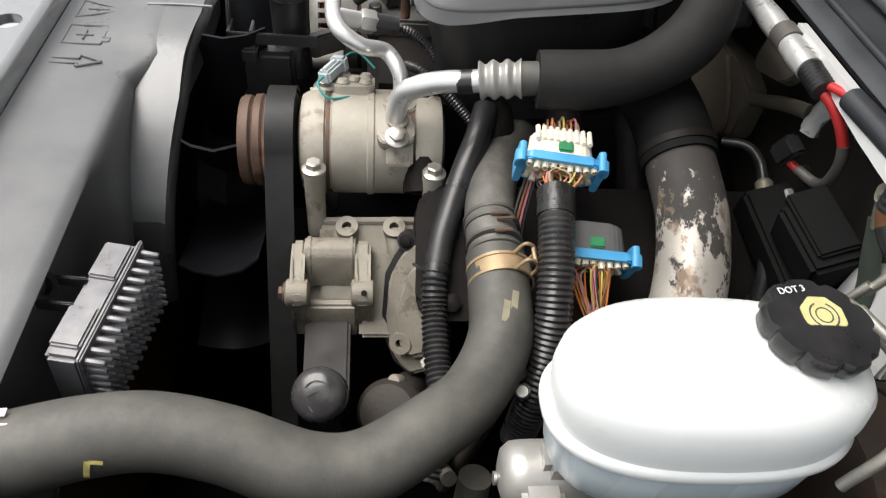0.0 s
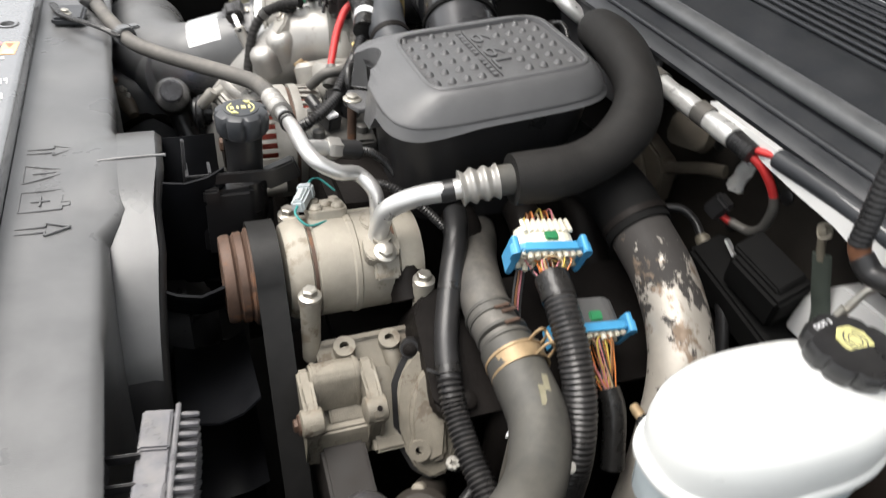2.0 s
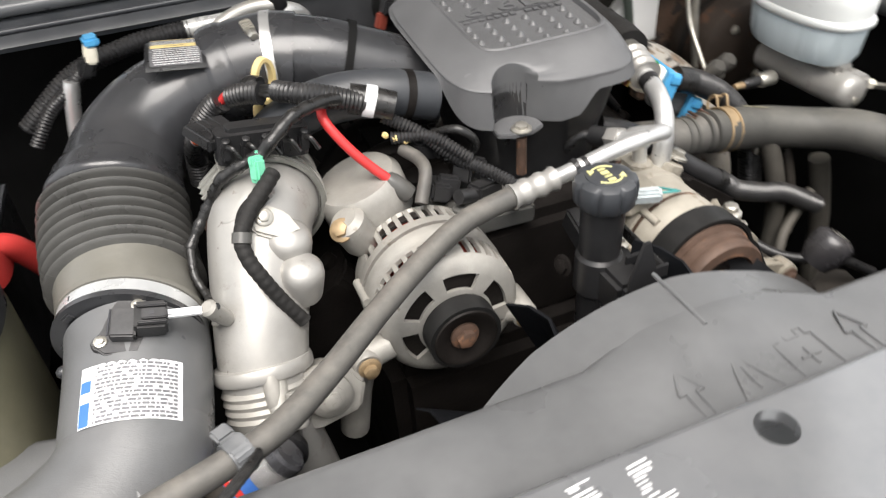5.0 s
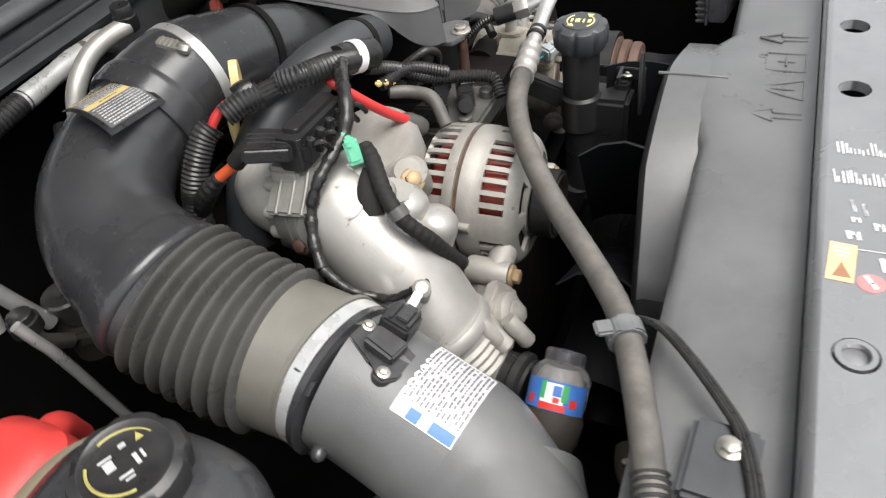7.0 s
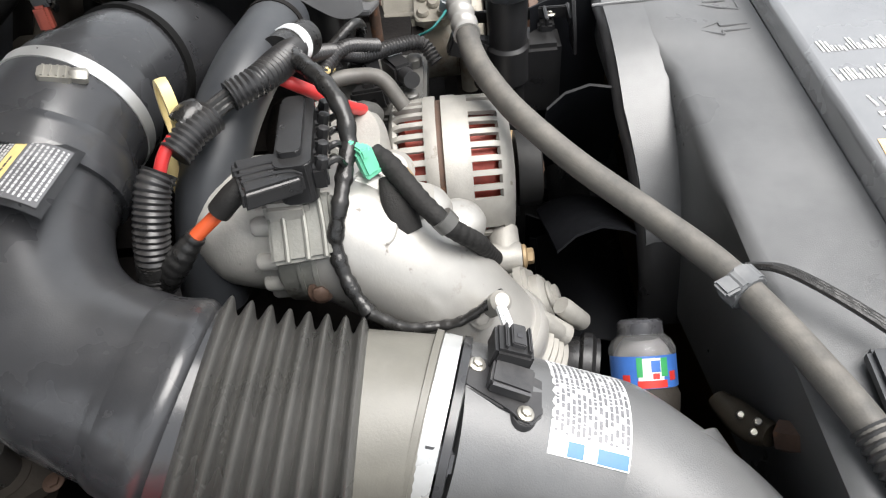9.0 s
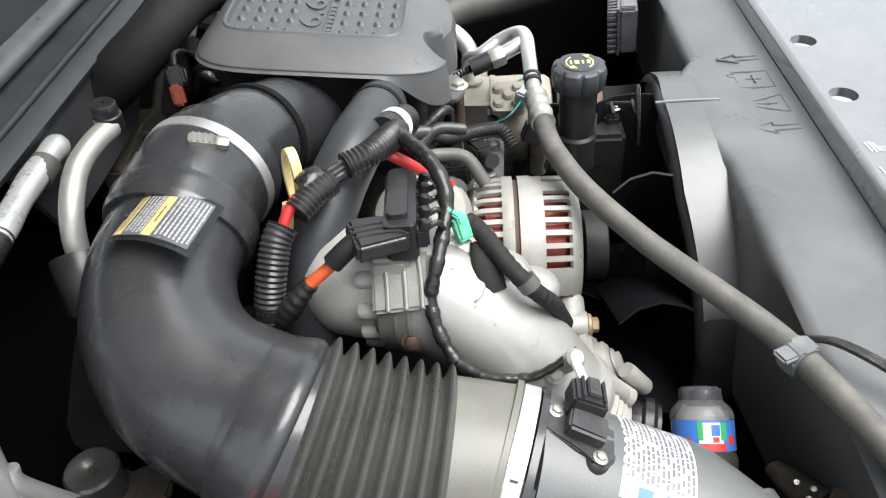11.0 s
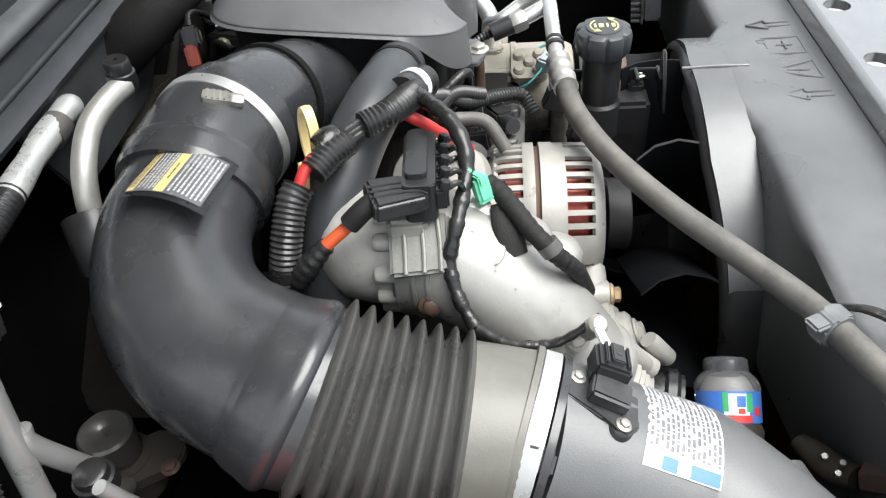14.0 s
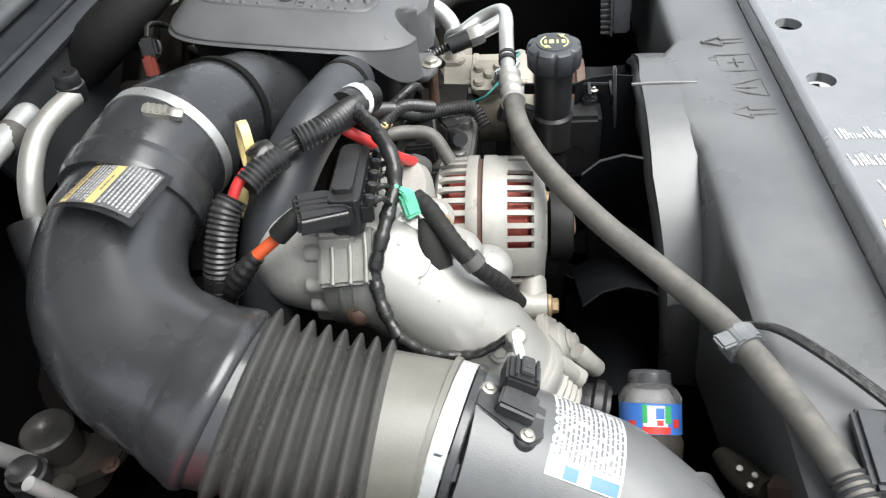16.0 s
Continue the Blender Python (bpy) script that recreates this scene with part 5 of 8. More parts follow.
part("collar", sweep(new_bm(), [(0.316, 0.3005, -0.0825), (0.333, 0.299, -0.087), (0.346, 0.2975, -0.0915)], 0.0203, 22, 4), TAPE, pcd, "smooth taped collar")
wire("plug_sleeve", [(0.412, 0.345, -0.180), (0.435, 0.345, -0.20), (0.47, 0.335, -0.25)], 0.014, TAPE, "black taped wire bundle below the grey plug", "wiring", 14)
for k in range(4):
    wire("loose_wire", [(0.262, 0.285 + 0.003 * k, -0.07), (0.30, 0.266 + 0.004 * k, -0.13 - 0.006 * k), (0.34, 0.262 + 0.004 * k, -0.18)], 0.0016, WIRECOLS[(k * 2 + 5) % 6], "thin loose wire behind the ivory plug", "wire", 6, group="loose wires")
for k in range(10):
    wire("plug_wire", [(0.252 + 0.002 * (k % 3), 0.292 + 0.0045 * k, -0.054), (0.242 - 0.003 * (k % 2), 0.294 + 0.004 * k, -0.050 + 0.004 * (k % 3)), (0.230, 0.302 + 0.002 * k, -0.075)], 0.0014, WIRECOLS[k % 5], "thin coloured wire into the ivory plug", "wire", 5, group="plug wires")

# ======== flaking pipe with boot ========
dp = thing("turbo_pipe", (0.4, 0.43, -0.2), "metal pipe with flaking black paint and a rubber boot", "pipe")
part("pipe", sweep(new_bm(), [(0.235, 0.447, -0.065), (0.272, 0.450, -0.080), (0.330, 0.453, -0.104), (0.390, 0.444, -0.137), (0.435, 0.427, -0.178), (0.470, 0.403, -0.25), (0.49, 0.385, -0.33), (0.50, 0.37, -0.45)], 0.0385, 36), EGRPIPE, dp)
part("boot", sweep(new_bm(), [(0.10, 0.42, -0.045), (0.16, 0.436, -0.050), (0.215, 0.446, -0.060), (0.268, 0.450, -0.079)], 0.0425, 32), SHADE, dp, "black rubber boot")
b = new_bm()
ring_band(b, (0.253, 0.4495, -0.073), (0.9, 0.08, -0.38), 0.0425, 0.009, 0.0015)
part("clamp", b, DARKMETAL, dp)

# ======== brake reservoir and master cylinder ========
res = thing("brake_reservoir", (0.605, 0.34, -0.10), "white plastic brake fluid reservoir with a black cap", "reservoir")
b = new_bm()


def tank_loop(z, s, shift=0.0):
    return [(0.606 + (x - 0.606) * s - (0.012 * (0.36 - y) * 2), y + shift * 0.0, z) for x, y in squircle(0.606, 0.347, 0.060, 0.114 * s, 2.5, 64)]


loft(b, [tank_loop(-0.050, 0.90), tank_loop(-0.044, 0.95), tank_loop(-0.042, 1.0), tank_loop(-0.039, 1.02), tank_loop(-0.034, 1.02), tank_loop(-0.031, 1.0), tank_loop(-0.029, 0.965), tank_loop(-0.005, 0.985), tank_loop(0.012, 0.965), tank_loop(0.023, 0.90), tank_loop(0.030, 0.78), tank_loop(0.034, 0.55), tank_loop(0.035, 0.25)])
part("tank", b, RESERVOIR, res)
b = new_bm()
loft(b, [tank_loop(-0.110, 0.62), tank_loop(-0.104, 0.84), tank_loop(-0.09, 0.91), tank_loop(-0.048, 0.952), tank_loop(-0.045, 0.93)])
part("lower_tank", b, material("bluish_tank_plastic", (0.50, 0.57, 0.60), 0.3, vary=0.12, scale=16, streak=(1, 1, 0.15)), res, "bluish see-through lower half")
capm = frame_at((0.597, 0.409, 0.052), (0.10, 0.04, 1), (0, 1, 0))
capn = capm.to_3x3() @ Vector((0, 0, 1))
cap = part("cap", turned(new_bm(), [(0.030, -0.022), (0.034, -0.020), (0.0385, -0.015), (0.0395, -0.004), (0.0375, 0.0), (0.030, 0.0006), (0.01, 0.0008)], capm.translation, capn, 96, (9, 0.10)), BLACK, res, "black lobed screw cap")
part("neck", turned(new_bm(), [(0.034, -0.05), (0.033, -0.02)], capm.translation, capn, 32), RESERVOIR, res)
b = new_bm()
slab(b, circle(0.0165, 8), 0, 0.0012, capm @ pose(0.002, 0.004, 0, 0, 0, 22), 0.0004)
part("badge", b, PRINT, cap, "yellow octagon print")
b = new_bm()
for s in (0, 180):
    rib(b, [capm @ Vector((0.002 + 0.010 * math.cos(a), 0.004 + 0.010 * math.sin(a), 0.0014)) for a in (radians(s - 65 + 13 * k) for k in range(11))], 0.0006, 4)
rib(b, [capm @ Vector((0.002 + 0.006 * math.cos(a), 0.004 + 0.006 * math.sin(a), 0.0014)) for a in (radians(30 * k) for k in range(13))], 0.0005, 4)
part("badge_ring", b, INK, cap)
lettering("text", "DOT 3", 0.0072, capm @ pose(-0.014, 0.0245, 0.001, 0, 0, 10), WHITEPAPER, cap, 0.0003)
b = new_bm()
block(b, (0.011, 0.010, 0.0008), capm @ pose(0.022, -0.014, 0.001, 0, 0, 12), 0)
part("icon", b, SILVERLABEL, cap)
mc = thing("master_cylinder", (0.606, 0.33, -0.18), "silver cast brake master cylinder", "master cylinder")
b = new_bm()
turned(b, [(0.012, 0.0), (0.022, 0.003), (0.0275, 0.010), (0.0285, 0.02), (0.0285, 0.20), (0.024, 0.205)], (0.604, 0.214, -0.142), (0, 1, 0), 32)
block(b, (0.03, 0.09, 0.045), pose(0.606, 0.29, -0.122), 0.006)
block(b, (0.03, 0.035, 0.03), pose(0.632, 0.245, -0.137), 0.005)
part("body", b, ALUBRIGHT, mc)
part("plug", turned(new_bm(), [(0.006, 0), (0.006, 0.003)], (0.603, 0.2135, -0.150), (0, -1, 0), 12), STEEL, mc)
for py in (0.242, 0.315):
    b = new_bm()
    turned(b, [(0.008, 0), (0.009, 0.003), (0.009, 0.018), (0.006, 0.022)], (0.646, py, -0.140), (0.9, -0.2, -0.25), 6)
    part("flare_nut", b, WHITE, mc, "pale plated flare nut")
    part("line", sweep(new_bm(), [(0.664, py - 0.004, -0.145), (0.70, py - 0.012, -0.155), (0.73, py + 0.01, -0.175), (0.75, py + 0.08, -0.20)], 0.0035, 10), STEEL, mc)
b = new_bm()
turned(b, [(0.05, 0.0), (0.085, 0.02), (0.095, 0.05), (0.095, 0.10), (0.085, 0.12)], (0.615, 0.475, -0.165), (0, 1, 0), 48)
bo = thing("brake_booster", (0.60, 0.55, -0.22), "black round brake booster behind the master cylinder", "brake booster")
part("shell", b, material("rusty_booster_steel", (0.030, 0.022, 0.017), 0.6, 0.15, vary=0.35, scale=16, bump=0.4, bump_scale=220, spec=0.25, worn=(0.06, 0.032, 0.020), worn_scale=22, worn_at=0.56), bo, "rust stained black steel shell")
part("rim", ring_band(new_bm(), (0.615, 0.545, -0.165), (0, 1, 0), 0.0945, 0.012, 0.004, 56), DARKMETAL, bo)
for k in range(4):
    bolt(bo, (0.615 + 0.060 * math.cos(0.6 + 1.57 * k), 0.479, -0.165 + 0.060 * math.sin(0.6 + 1.57 * k)), (0, -1, 0), 0.006, 0.008, STEEL, "stud")
b = new_bm()
sweep(b, [(0.56, 0.47, 0.02), (0.63, 0.475, 0.03), (0.66, 0.46, 0.0), (0.665, 0.44, -0.05)], 0.0045, 10)
single("pale_line", b, STEEL, "thin pale metal line behind the reservoir", "pipe")
wire("brake_line", [(0.50, 0.53, -0.03), (0.505, 0.545, 0.005), (0.525, 0.555, 0.015), (0.55, 0.55, 0.0), (0.56, 0.53, -0.04)], 0.0045, STEEL, "thin bent steel brake line", "pipe", 10)
wire("brake_line", [(0.50, 0.53, -0.02), (0.495, 0.50, -0.09), (0.495, 0.46, -0.14), (0.50, 0.42, -0.19)], 0.0045, STEEL, "thin steel brake line going down", "pipe", 10)
fit = thing("line_fitting", (0.51, 0.36, -0.19), "small fittings with a copper tip and metal cap", "fitting")
part("tip", turned(new_bm(), [(0.005, -0.018), (0.006, -0.012), (0.006, 0.0)], (0.486, 0.335, -0.145), (1, 0, 0), 12), CLAMPGOLD, fit)
part("body", turned(new_bm(), [(0.008, 0.0), (0.009, 0.005), (0.009, 0.03), (0.008, 0.034)], (0.486, 0.335, -0.145), (1, -0.05, 0.05), 14), BLACK, fit)
part("cap", turned(new_bm(), [(0.011, 0.03), (0.0125, 0.034), (0.0125, 0.056), (0.011, 0.06)], (0.486, 0.335, -0.145), (1, -0.05, 0.05), 20), STEEL, fit)
CANMETAL = material("cloudy_metal", (0.12, 0.115, 0.105), 0.4, 0.4, vary=0.2, scale=50)
for px, py, pz in ((0.48, 0.40, -0.14), (0.505, 0.405, -0.135)):
    single("metal_canister", turned(new_bm(), [(0.013, -0.012), (0.015, -0.006), (0.015, 0.008), (0.011, 0.014)], (px, py, pz), (0.2, -0.6, 0.7), 20), CANMETAL, "small cloudy metal canister by the brake lines", "canister", "metal canisters")
wire("small_plug_wire", [(0.385, 0.21, -0.305), (0.384, 0.195, -0.310), (0.380, 0.182, -0.309)], 0.006, BLACK, "black stub behind a pale sensor plug", "wiring", 8)
b = new_bm()
for k in range(7):
    turned(b, [(0.003, 0), (0.0035, 0.007), (0.0025, 0.010)], (0.379 + 0.006 * math.cos(k * 0.9), 0.178 + 0.006 * math.sin(k * 0.9), -0.301), (0.5, -0.3, 0.8), 8)
turned(b, [(0.007, -0.012), (0.009, -0.004), (0.009, 0.002)], (0.379, 0.178, -0.301), (0.5, -0.3, 0.8), 16)
single("sensor_plug", b, ALU, "crumpled pale grey sensor plug", "connector")
CLOUDY = material("cloudy_plastic", (0.5, 0.5, 0.48), 0.3, vary=0.2, scale=60)
horn = thing("white_clip", (0.70, 0.19, -0.2), "white plastic hose clip near the fender", "clip")
random.seed(21)
for k in range(7):
    part("leaf", block(new_bm(), (random.uniform(0.012, 0.026), random.uniform(0.006, 0.014), random.uniform(0.004, 0.012)), pose(0.690 + random.uniform(-0.016, 0.016), 0.165 + random.uniform(-0.012, 0.012), -0.162 + random.uniform(-0.016, 0.014), random.uniform(-60, 60), random.uniform(-60, 60), random.uniform(0, 180)), 0.002), CLOUDY, horn)
part("tab", block(new_bm(), (0.012, 0.012, 0.016), pose(0.668, 0.175, -0.145, 10, 20, 0), 0.003), WHITEPAPER, horn)

# ======== low hoses and pipes in front of the steering gear ========
LOWGREY = material("dusty_low_hose", (0.06, 0.055, 0.047), 0.65, vary=0.3, scale=20, dust=0.3, dust_col=(0.13, 0.115, 0.09))
BROWNDUST = material("brown_dusty_casting", (0.028, 0.023, 0.018), 0.7, vary=0.35, scale=22, bump=0.6, bump_scale=180)
wire("steering_hose", [(0.556, 0.21, -0.24), (0.572, 0.205, -0.30), (0.588, 0.20, -0.38), (0.600, 0.20, -0.50)], 0.0165, LOWGREY, "dusty grey rubber hose going down", "hose", 18)
wire("steering_hose", [(0.448, 0.22, -0.185), (0.462, 0.21, -0.235), (0.474, 0.20, -0.30), (0.470, 0.19, -0.40)], 0.0150, LOWGREY, "dusty grey rubber hose beside the timing cover", "hose", 18)
wire("steering_pipe", [(0.535, 0.19, -0.285), (0.500, 0.18, -0.315), (0.462, 0.16, -0.335), (0.440, 0.14, -0.37)], 0.0085, LOWGREY, "thin dusty steering pipe", "pipe", 12)
wire("steering_pipe", [(0.500, 0.23, -0.215), (0.508, 0.21, -0.28), (0.505, 0.19, -0.36)], 0.0080, BROWNDUST, "thin brown dusty pipe", "pipe", 12)
wire("front_harness", [(0.400, 0.21, -0.315), (0.42, 0.17, -0.345), (0.46, 0.13, -0.36), (0.52, 0.10, -0.36), (0.58, 0.07, -0.39)], 0.0085, BLACK, "black wiring in front of the steering gear", "wiring", 14)
b = new_bm()
turned(b, [(0.030, -0.04), (0.040, -0.03), (0.042, 0.01), (0.034, 0.022), (0.018, 0.026)], (0.40, 0.135, -0.375), (0.5, -0.3, 0.8), 28)
sweep(b, [(0.38, 0.14, -0.37), (0.36, 0.16, -0.38), (0.33, 0.18, -0.42)], 0.022, 16)
single("water_pump_housing", b, BROWNDUST, "brown dusty cast housing below the cover", "casting")
b = new_bm()
slab(b, [(-0.05, -0.03), (0.04, -0.035), (0.055, 0.0), (0.03, 0.03), (-0.045, 0.028)], -0.03, 0.012, pose(0.53, 0.10, -0.43, 8, -6, 20), 0.008)
single("steering_gear", b, BROWNDUST, "brown dusty cast steering gear low in the bay", "steering gear")
for k, (px, py, pz) in enumerate(((0.470, 0.255, -0.19), (0.482, 0.262, -0.205), (0.462, 0.250, -0.215))):
    single("pipe_fitting", turned(new_bm(), [(0.006, -0.012), (0.008, -0.008), (0.008, 0.004), (0.006, 0.006), (0.006, 0.014)], (px, py, pz), (0.4, -0.5 + 0.3 * k, 0.6), 12), STEEL, "small zinc pipe fitting", "fitting", "pipe fittings")

# ======== control module with fins ========
mod = thing("control_module", (0.44, -0.15, -0.16), "silver grey control module with pin fins", "control module")
MOD = pose(0.441, -0.157, -0.132, -4, 0, -8)
GREYMOD = material("module_grey", (0.16, 0.16, 0.175), 0.33, 0.3, vary=0.2, scale=40, dust=0.25)
b = new_bm()
block(b, (0.138, 0.030, 0.080), MOD @ pose(0, 0.016, -0.012), 0.004)
block(b, (0.144, 0.004, 0.088), MOD @ pose(0, 0.032, -0.012), 0.0015)
block(b, (0.044, 0.026, 0.006), MOD @ pose(-0.042, 0.015, 0.029), 0.002)
block(b, (0.044, 0.026, 0.006), MOD @ pose(0.036, 0.015, 0.029), 0.002)
part("case", b, GREYMOD, mod)
part("cover", block(new_bm(), (0.06, 0.003, 0.04), MOD @ pose(0, 0.0, -0.012), 0.001), GREYMOD, mod)
pin = None
for i in range(12):
    for j in range(8):
        p = MOD @ Vector((-0.064 + 0.0116 * i, 0.033, 0.022 - 0.0104 * j))
        if pin is None:
            b = new_bm()
            turned(b, [(0.0034, 0.0), (0.0026, 0.016), (0.0018, 0.0175)], p, MOD.to_3x3() @ Vector((0, 1, 0)), 7)
            pin, pin_at = part("pin_fin", b, GREYMOD, mod), p
        else:
            repeat("pin_fin", pin, mod, Matrix.Translation(p - pin_at))
b = new_bm()
for dx in (-0.016, 0.014):
    block(b, (0.003, 0.036, 0.012), MOD @ pose(dx, -0.013, 0.024, 6, 0, 0), 0.001)
turned_hollow(b, MOD @ Vector((-0.001, -0.034, 0.027)), (0.15, 0.75, 0.65), 0.010, 0.0155, -0.006, 0.006, 24)
part("mount_ear", b, BLACK, mod, "black mounting ear")

STICKER = material("dark_silver_label", (0.13, 0.13, 0.135), 0.25, 0.1, vary=0.1, scale=40)
SEALPRINT = material("pale_grey_print", (0.46, 0.46, 0.46), 0.4, vary=0.2, scale=90)
AMBERINK = material("amber_print", (0.62, 0.49, 0.21), 0.4, vary=0.1, scale=80)
# ======== air intake duct, passenger side ========
duct = thing("intake_duct", (-0.45, 0.25, -0.1), "black plastic air intake duct with ribbed bellows and clamps", "air duct")
turbo = [(-0.03, 0.335, -0.030), (-0.087, 0.345, -0.010), (-0.147, 0.357, 0.012), (-0.206, 0.371, 0.034), (-0.262, 0.385, 0.046)]
part("turbo_elbow", sweep(new_bm(), turbo, 0.0565, 40), DUCT, duct)
b = new_bm()
ring_band(b, (-0.176, 0.364, 0.0235), (-0.92, 0.22, 0.33), 0.0545, 0.010, 0.0055, 56)
part("rib", b, SHADE, duct)
line = [(-0.331, 0.396, 0.028), (-0.3762, 0.4022, 0.0150), (-0.4258, 0.3896, -0.0030), (-0.4623, 0.3572, -0.0235), (-0.4808, 0.3133, -0.0399), (-0.4909, 0.2796, -0.0495), (-0.4979, 0.2145, -0.0768), (-0.4977, 0.1564, -0.0963), (-0.4950, 0.1013, -0.1102), (-0.5010, 0.0573, -0.1257), (-0.5090, 0.0175, -0.1410), (-0.5170, -0.0234, -0.1545)]
run = catmull(line, 20)
b = new_bm()
sweep(b, [(-0.236, 0.379, 0.036), (-0.262, 0.386, 0.0395), (-0.295, 0.393, 0.0365), (-0.322, 0.396, 0.030)], 0.0640, 44, 6)
part("cuff", b, DUCT, duct)
part("elbow", sweep(new_bm(), [(-0.312, 0.395, 0.032)] + [run[k] for k in range(0, 97, 8)], lambda t: 0.0590 + 0.0135 * t, 48), DUCT, duct)
cl = Vector((-0.97, 0.21, -0.02)).normalized()
b = new_bm()
ring_band(b, (-0.262, 0.386, 0.0395), cl, 0.0640, 0.0125, 0.0014, 56)
part("strap_clamp", b, TUBEMET, duct, "shiny steel worm drive clamp")
sc = frame_at((-0.288, 0.367, 0.098), (-0.05, -0.30, 0.95), (0.15, -0.90, -0.30))
b = new_bm()
slab(b, rounded(0.024, 0.014, 0.003), -0.007, 0.003, sc, 0.002)
turned(b, [(0.0050, 0.010), (0.0062, 0.013), (0.0062, 0.021), (0.005, 0.023)], sc.translation, sc.to_3x3() @ Vector((1, 0, 0)), 6)
for k in range(4):
    block(b, (0.0016, 0.012, 0.0016), sc @ pose(-0.008 + 0.005 * k, 0, 0.0038), 0)
part("clamp_screw", b, STEEL, duct, "bright clamp screw housing")
b = new_bm()
sweep(b, [(-0.338, 0.3975, 0.0265), (-0.326, 0.3962, 0.0290), (-0.306, 0.3945, 0.0335)], lambda t: 0.0655 + 0.0022 * min(1, 5 * t, 5 * (1 - t)), 48, 10)
part("lip", b, DUCT, duct)
part("lip_tab", block(new_bm(), (0.010, 0.003, 0.004), frame_at((-0.318, 0.372, 0.092), (-0.1, -0.4, 0.9), (1, 0, 0)), 0.001), DUCT, duct)
# warning sticker on its pad, bent round the elbow
so, sa, su = Vector((-0.3805, 0.3885, 0.0208)), Vector((-0.990, 0.110, 0.079)).normalized(), Vector((-0.016, -0.258, 0.961))


def on_pad(b, r, a0, a1, l0, l1, seg=4):
    """A piece of the sticker's bent surface: degrees across, metres along."""
    return patch(b, so, sa, su, r, 4.3 + a0 * 0.88, 4.3 + a1 * 0.88, l0 * 0.95, l1 * 0.95, seg)


b = on_pad(new_bm(), 0.0672, -35, 34, -0.037, 0.038, 14)
bmesh.ops.solidify(b, geom=list(b.faces), thickness=0.055)
part("sticker_pad", b, DUCT, duct)
stick = part("sticker", on_pad(new_bm(), 0.0680, -29, 30, -0.031, 0.032, 14), STICKER, duct, "dark silver warning sticker with yellow bands")
for a0, a1 in ((23.0, 29.5), (0.0, 7.5)):
    part("yellow_band", on_pad(new_bm(), 0.0682, a0, a1, -0.030, 0.031), AMBERINK, stick, "amber yellow band")
random.seed(3)
b = new_bm()
for a in (20.2, 17.2, 14.2, 11.2, 9.0, -3.0, -6.4, -9.8, -13.2, -16.6, -20.0, -23.4, -26.6):
    y = -0.028
    while y < 0.027:
        w = random.uniform(0.0015, 0.005)
        on_pad(b, 0.0682, a - 0.75, a + 0.75, y, min(y + w, 0.029), 2)
        y += w + 0.0009
part("print", b, SEALPRINT, stick, "pale print bars")
b = new_bm()
for a, y in ((27.4, -0.028), (25.2, -0.028), (3.6, -0.010)):
    while y < (0.026 if a > 10 else 0.012):
        w = random.uniform(0.0015, 0.005)
        on_pad(b, 0.0684, a - 0.6, a + 0.6, y, min(y + w, 0.029), 2)
        y += w + 0.0009
part("band_print", b, INK, stick, "dark print bars")
b = new_bm()
seam = []
for p in catmull(line[1:5], 8):
    out = Vector((-0.80, 0.50, 0)) if p.y > 0.37 else Vector((-1, 0.12, 0))
    seam.append(p + (out.normalized() * 0.955 + Vector((0, 0, -0.30))) * (0.0640 + 0.05 * max(0.0, 0.39 - p.y)))
sweep(b, seam, 0.0024, 8, 2)
part("seam", b, DUCT, duct)

# bellows: eight thin fins with wide valleys
first_at, first_n = Vector((-0.4935, 0.2700, -0.0525)), Vector((-0.10, -0.905, -0.410))
last_at, last_n = Vector((-0.4970, 0.1662, -0.0922)), Vector((-0.06, -0.975, -0.200))


def bellows_ring(t, r):
    """A ring of the bellows: t = 0 at its first fin, 1 at its last."""
    return first_at.lerp(last_at, t) + Vector((-0.012, 0, -0.004)) * t * (1 - t), first_n.lerp(last_n, t), r


fins = []
for k in range(-5, 75):
    c = 0.5 + 0.5 * math.cos(2 * math.pi * k / 10)
    fins.append(bellows_ring(k / 70, 0.0700 + 0.0137 * c ** 0.8))
part("bellows", stack(new_bm(), fins), BELLOWS, duct, "ribbed grey rubber bellows")
fl_at, fl_n = Vector((-0.4905, 0.2880, -0.0485)), Vector((-0.184, -0.872, -0.454)).normalized()
b = new_bm()
turned(b, [(0.068, -0.036), (0.0720, -0.028), (0.0748, -0.016), (0.0770, -0.010), (0.0785, -0.006), (0.0790, -0.001), (0.0775, 0.003), (0.0740, 0.0065), (0.066, 0.0085)], fl_at, fl_n, 64)
part("flange", b, DUCT, duct)
part("collar", stack(new_bm(), [(fl_at.lerp(first_at, k / 4), fl_n.lerp(first_n, k / 4), 0.0750 - 0.0006 * k) for k in range(5)]), DUCT, duct)
clamp_at, ax = Vector((-0.4985, 0.1070, -0.1045)), Vector((-0.233, -0.956, -0.177)).normalized()
part("cone", stack(new_bm(), [(last_at.lerp(clamp_at, k / 8), last_n.lerp(ax, k / 8), 0.0745 - 0.0001 * k) for k in range(0, 9)]), CONE, duct)
b = new_bm()
turned(b, [(0.070, -0.004), (0.0765, -0.0025), (0.0765, 0.0025), (0.070, 0.004)], clamp_at - ax * 0.0105, ax, 56)
part("rib", b, CONE, duct)
b = new_bm()
ring_band(b, clamp_at, ax, 0.0734, 0.0135, 0.0016, 64)
part("ring_clamp", b, SILVERLABEL, duct, "wide bright steel band clamp")
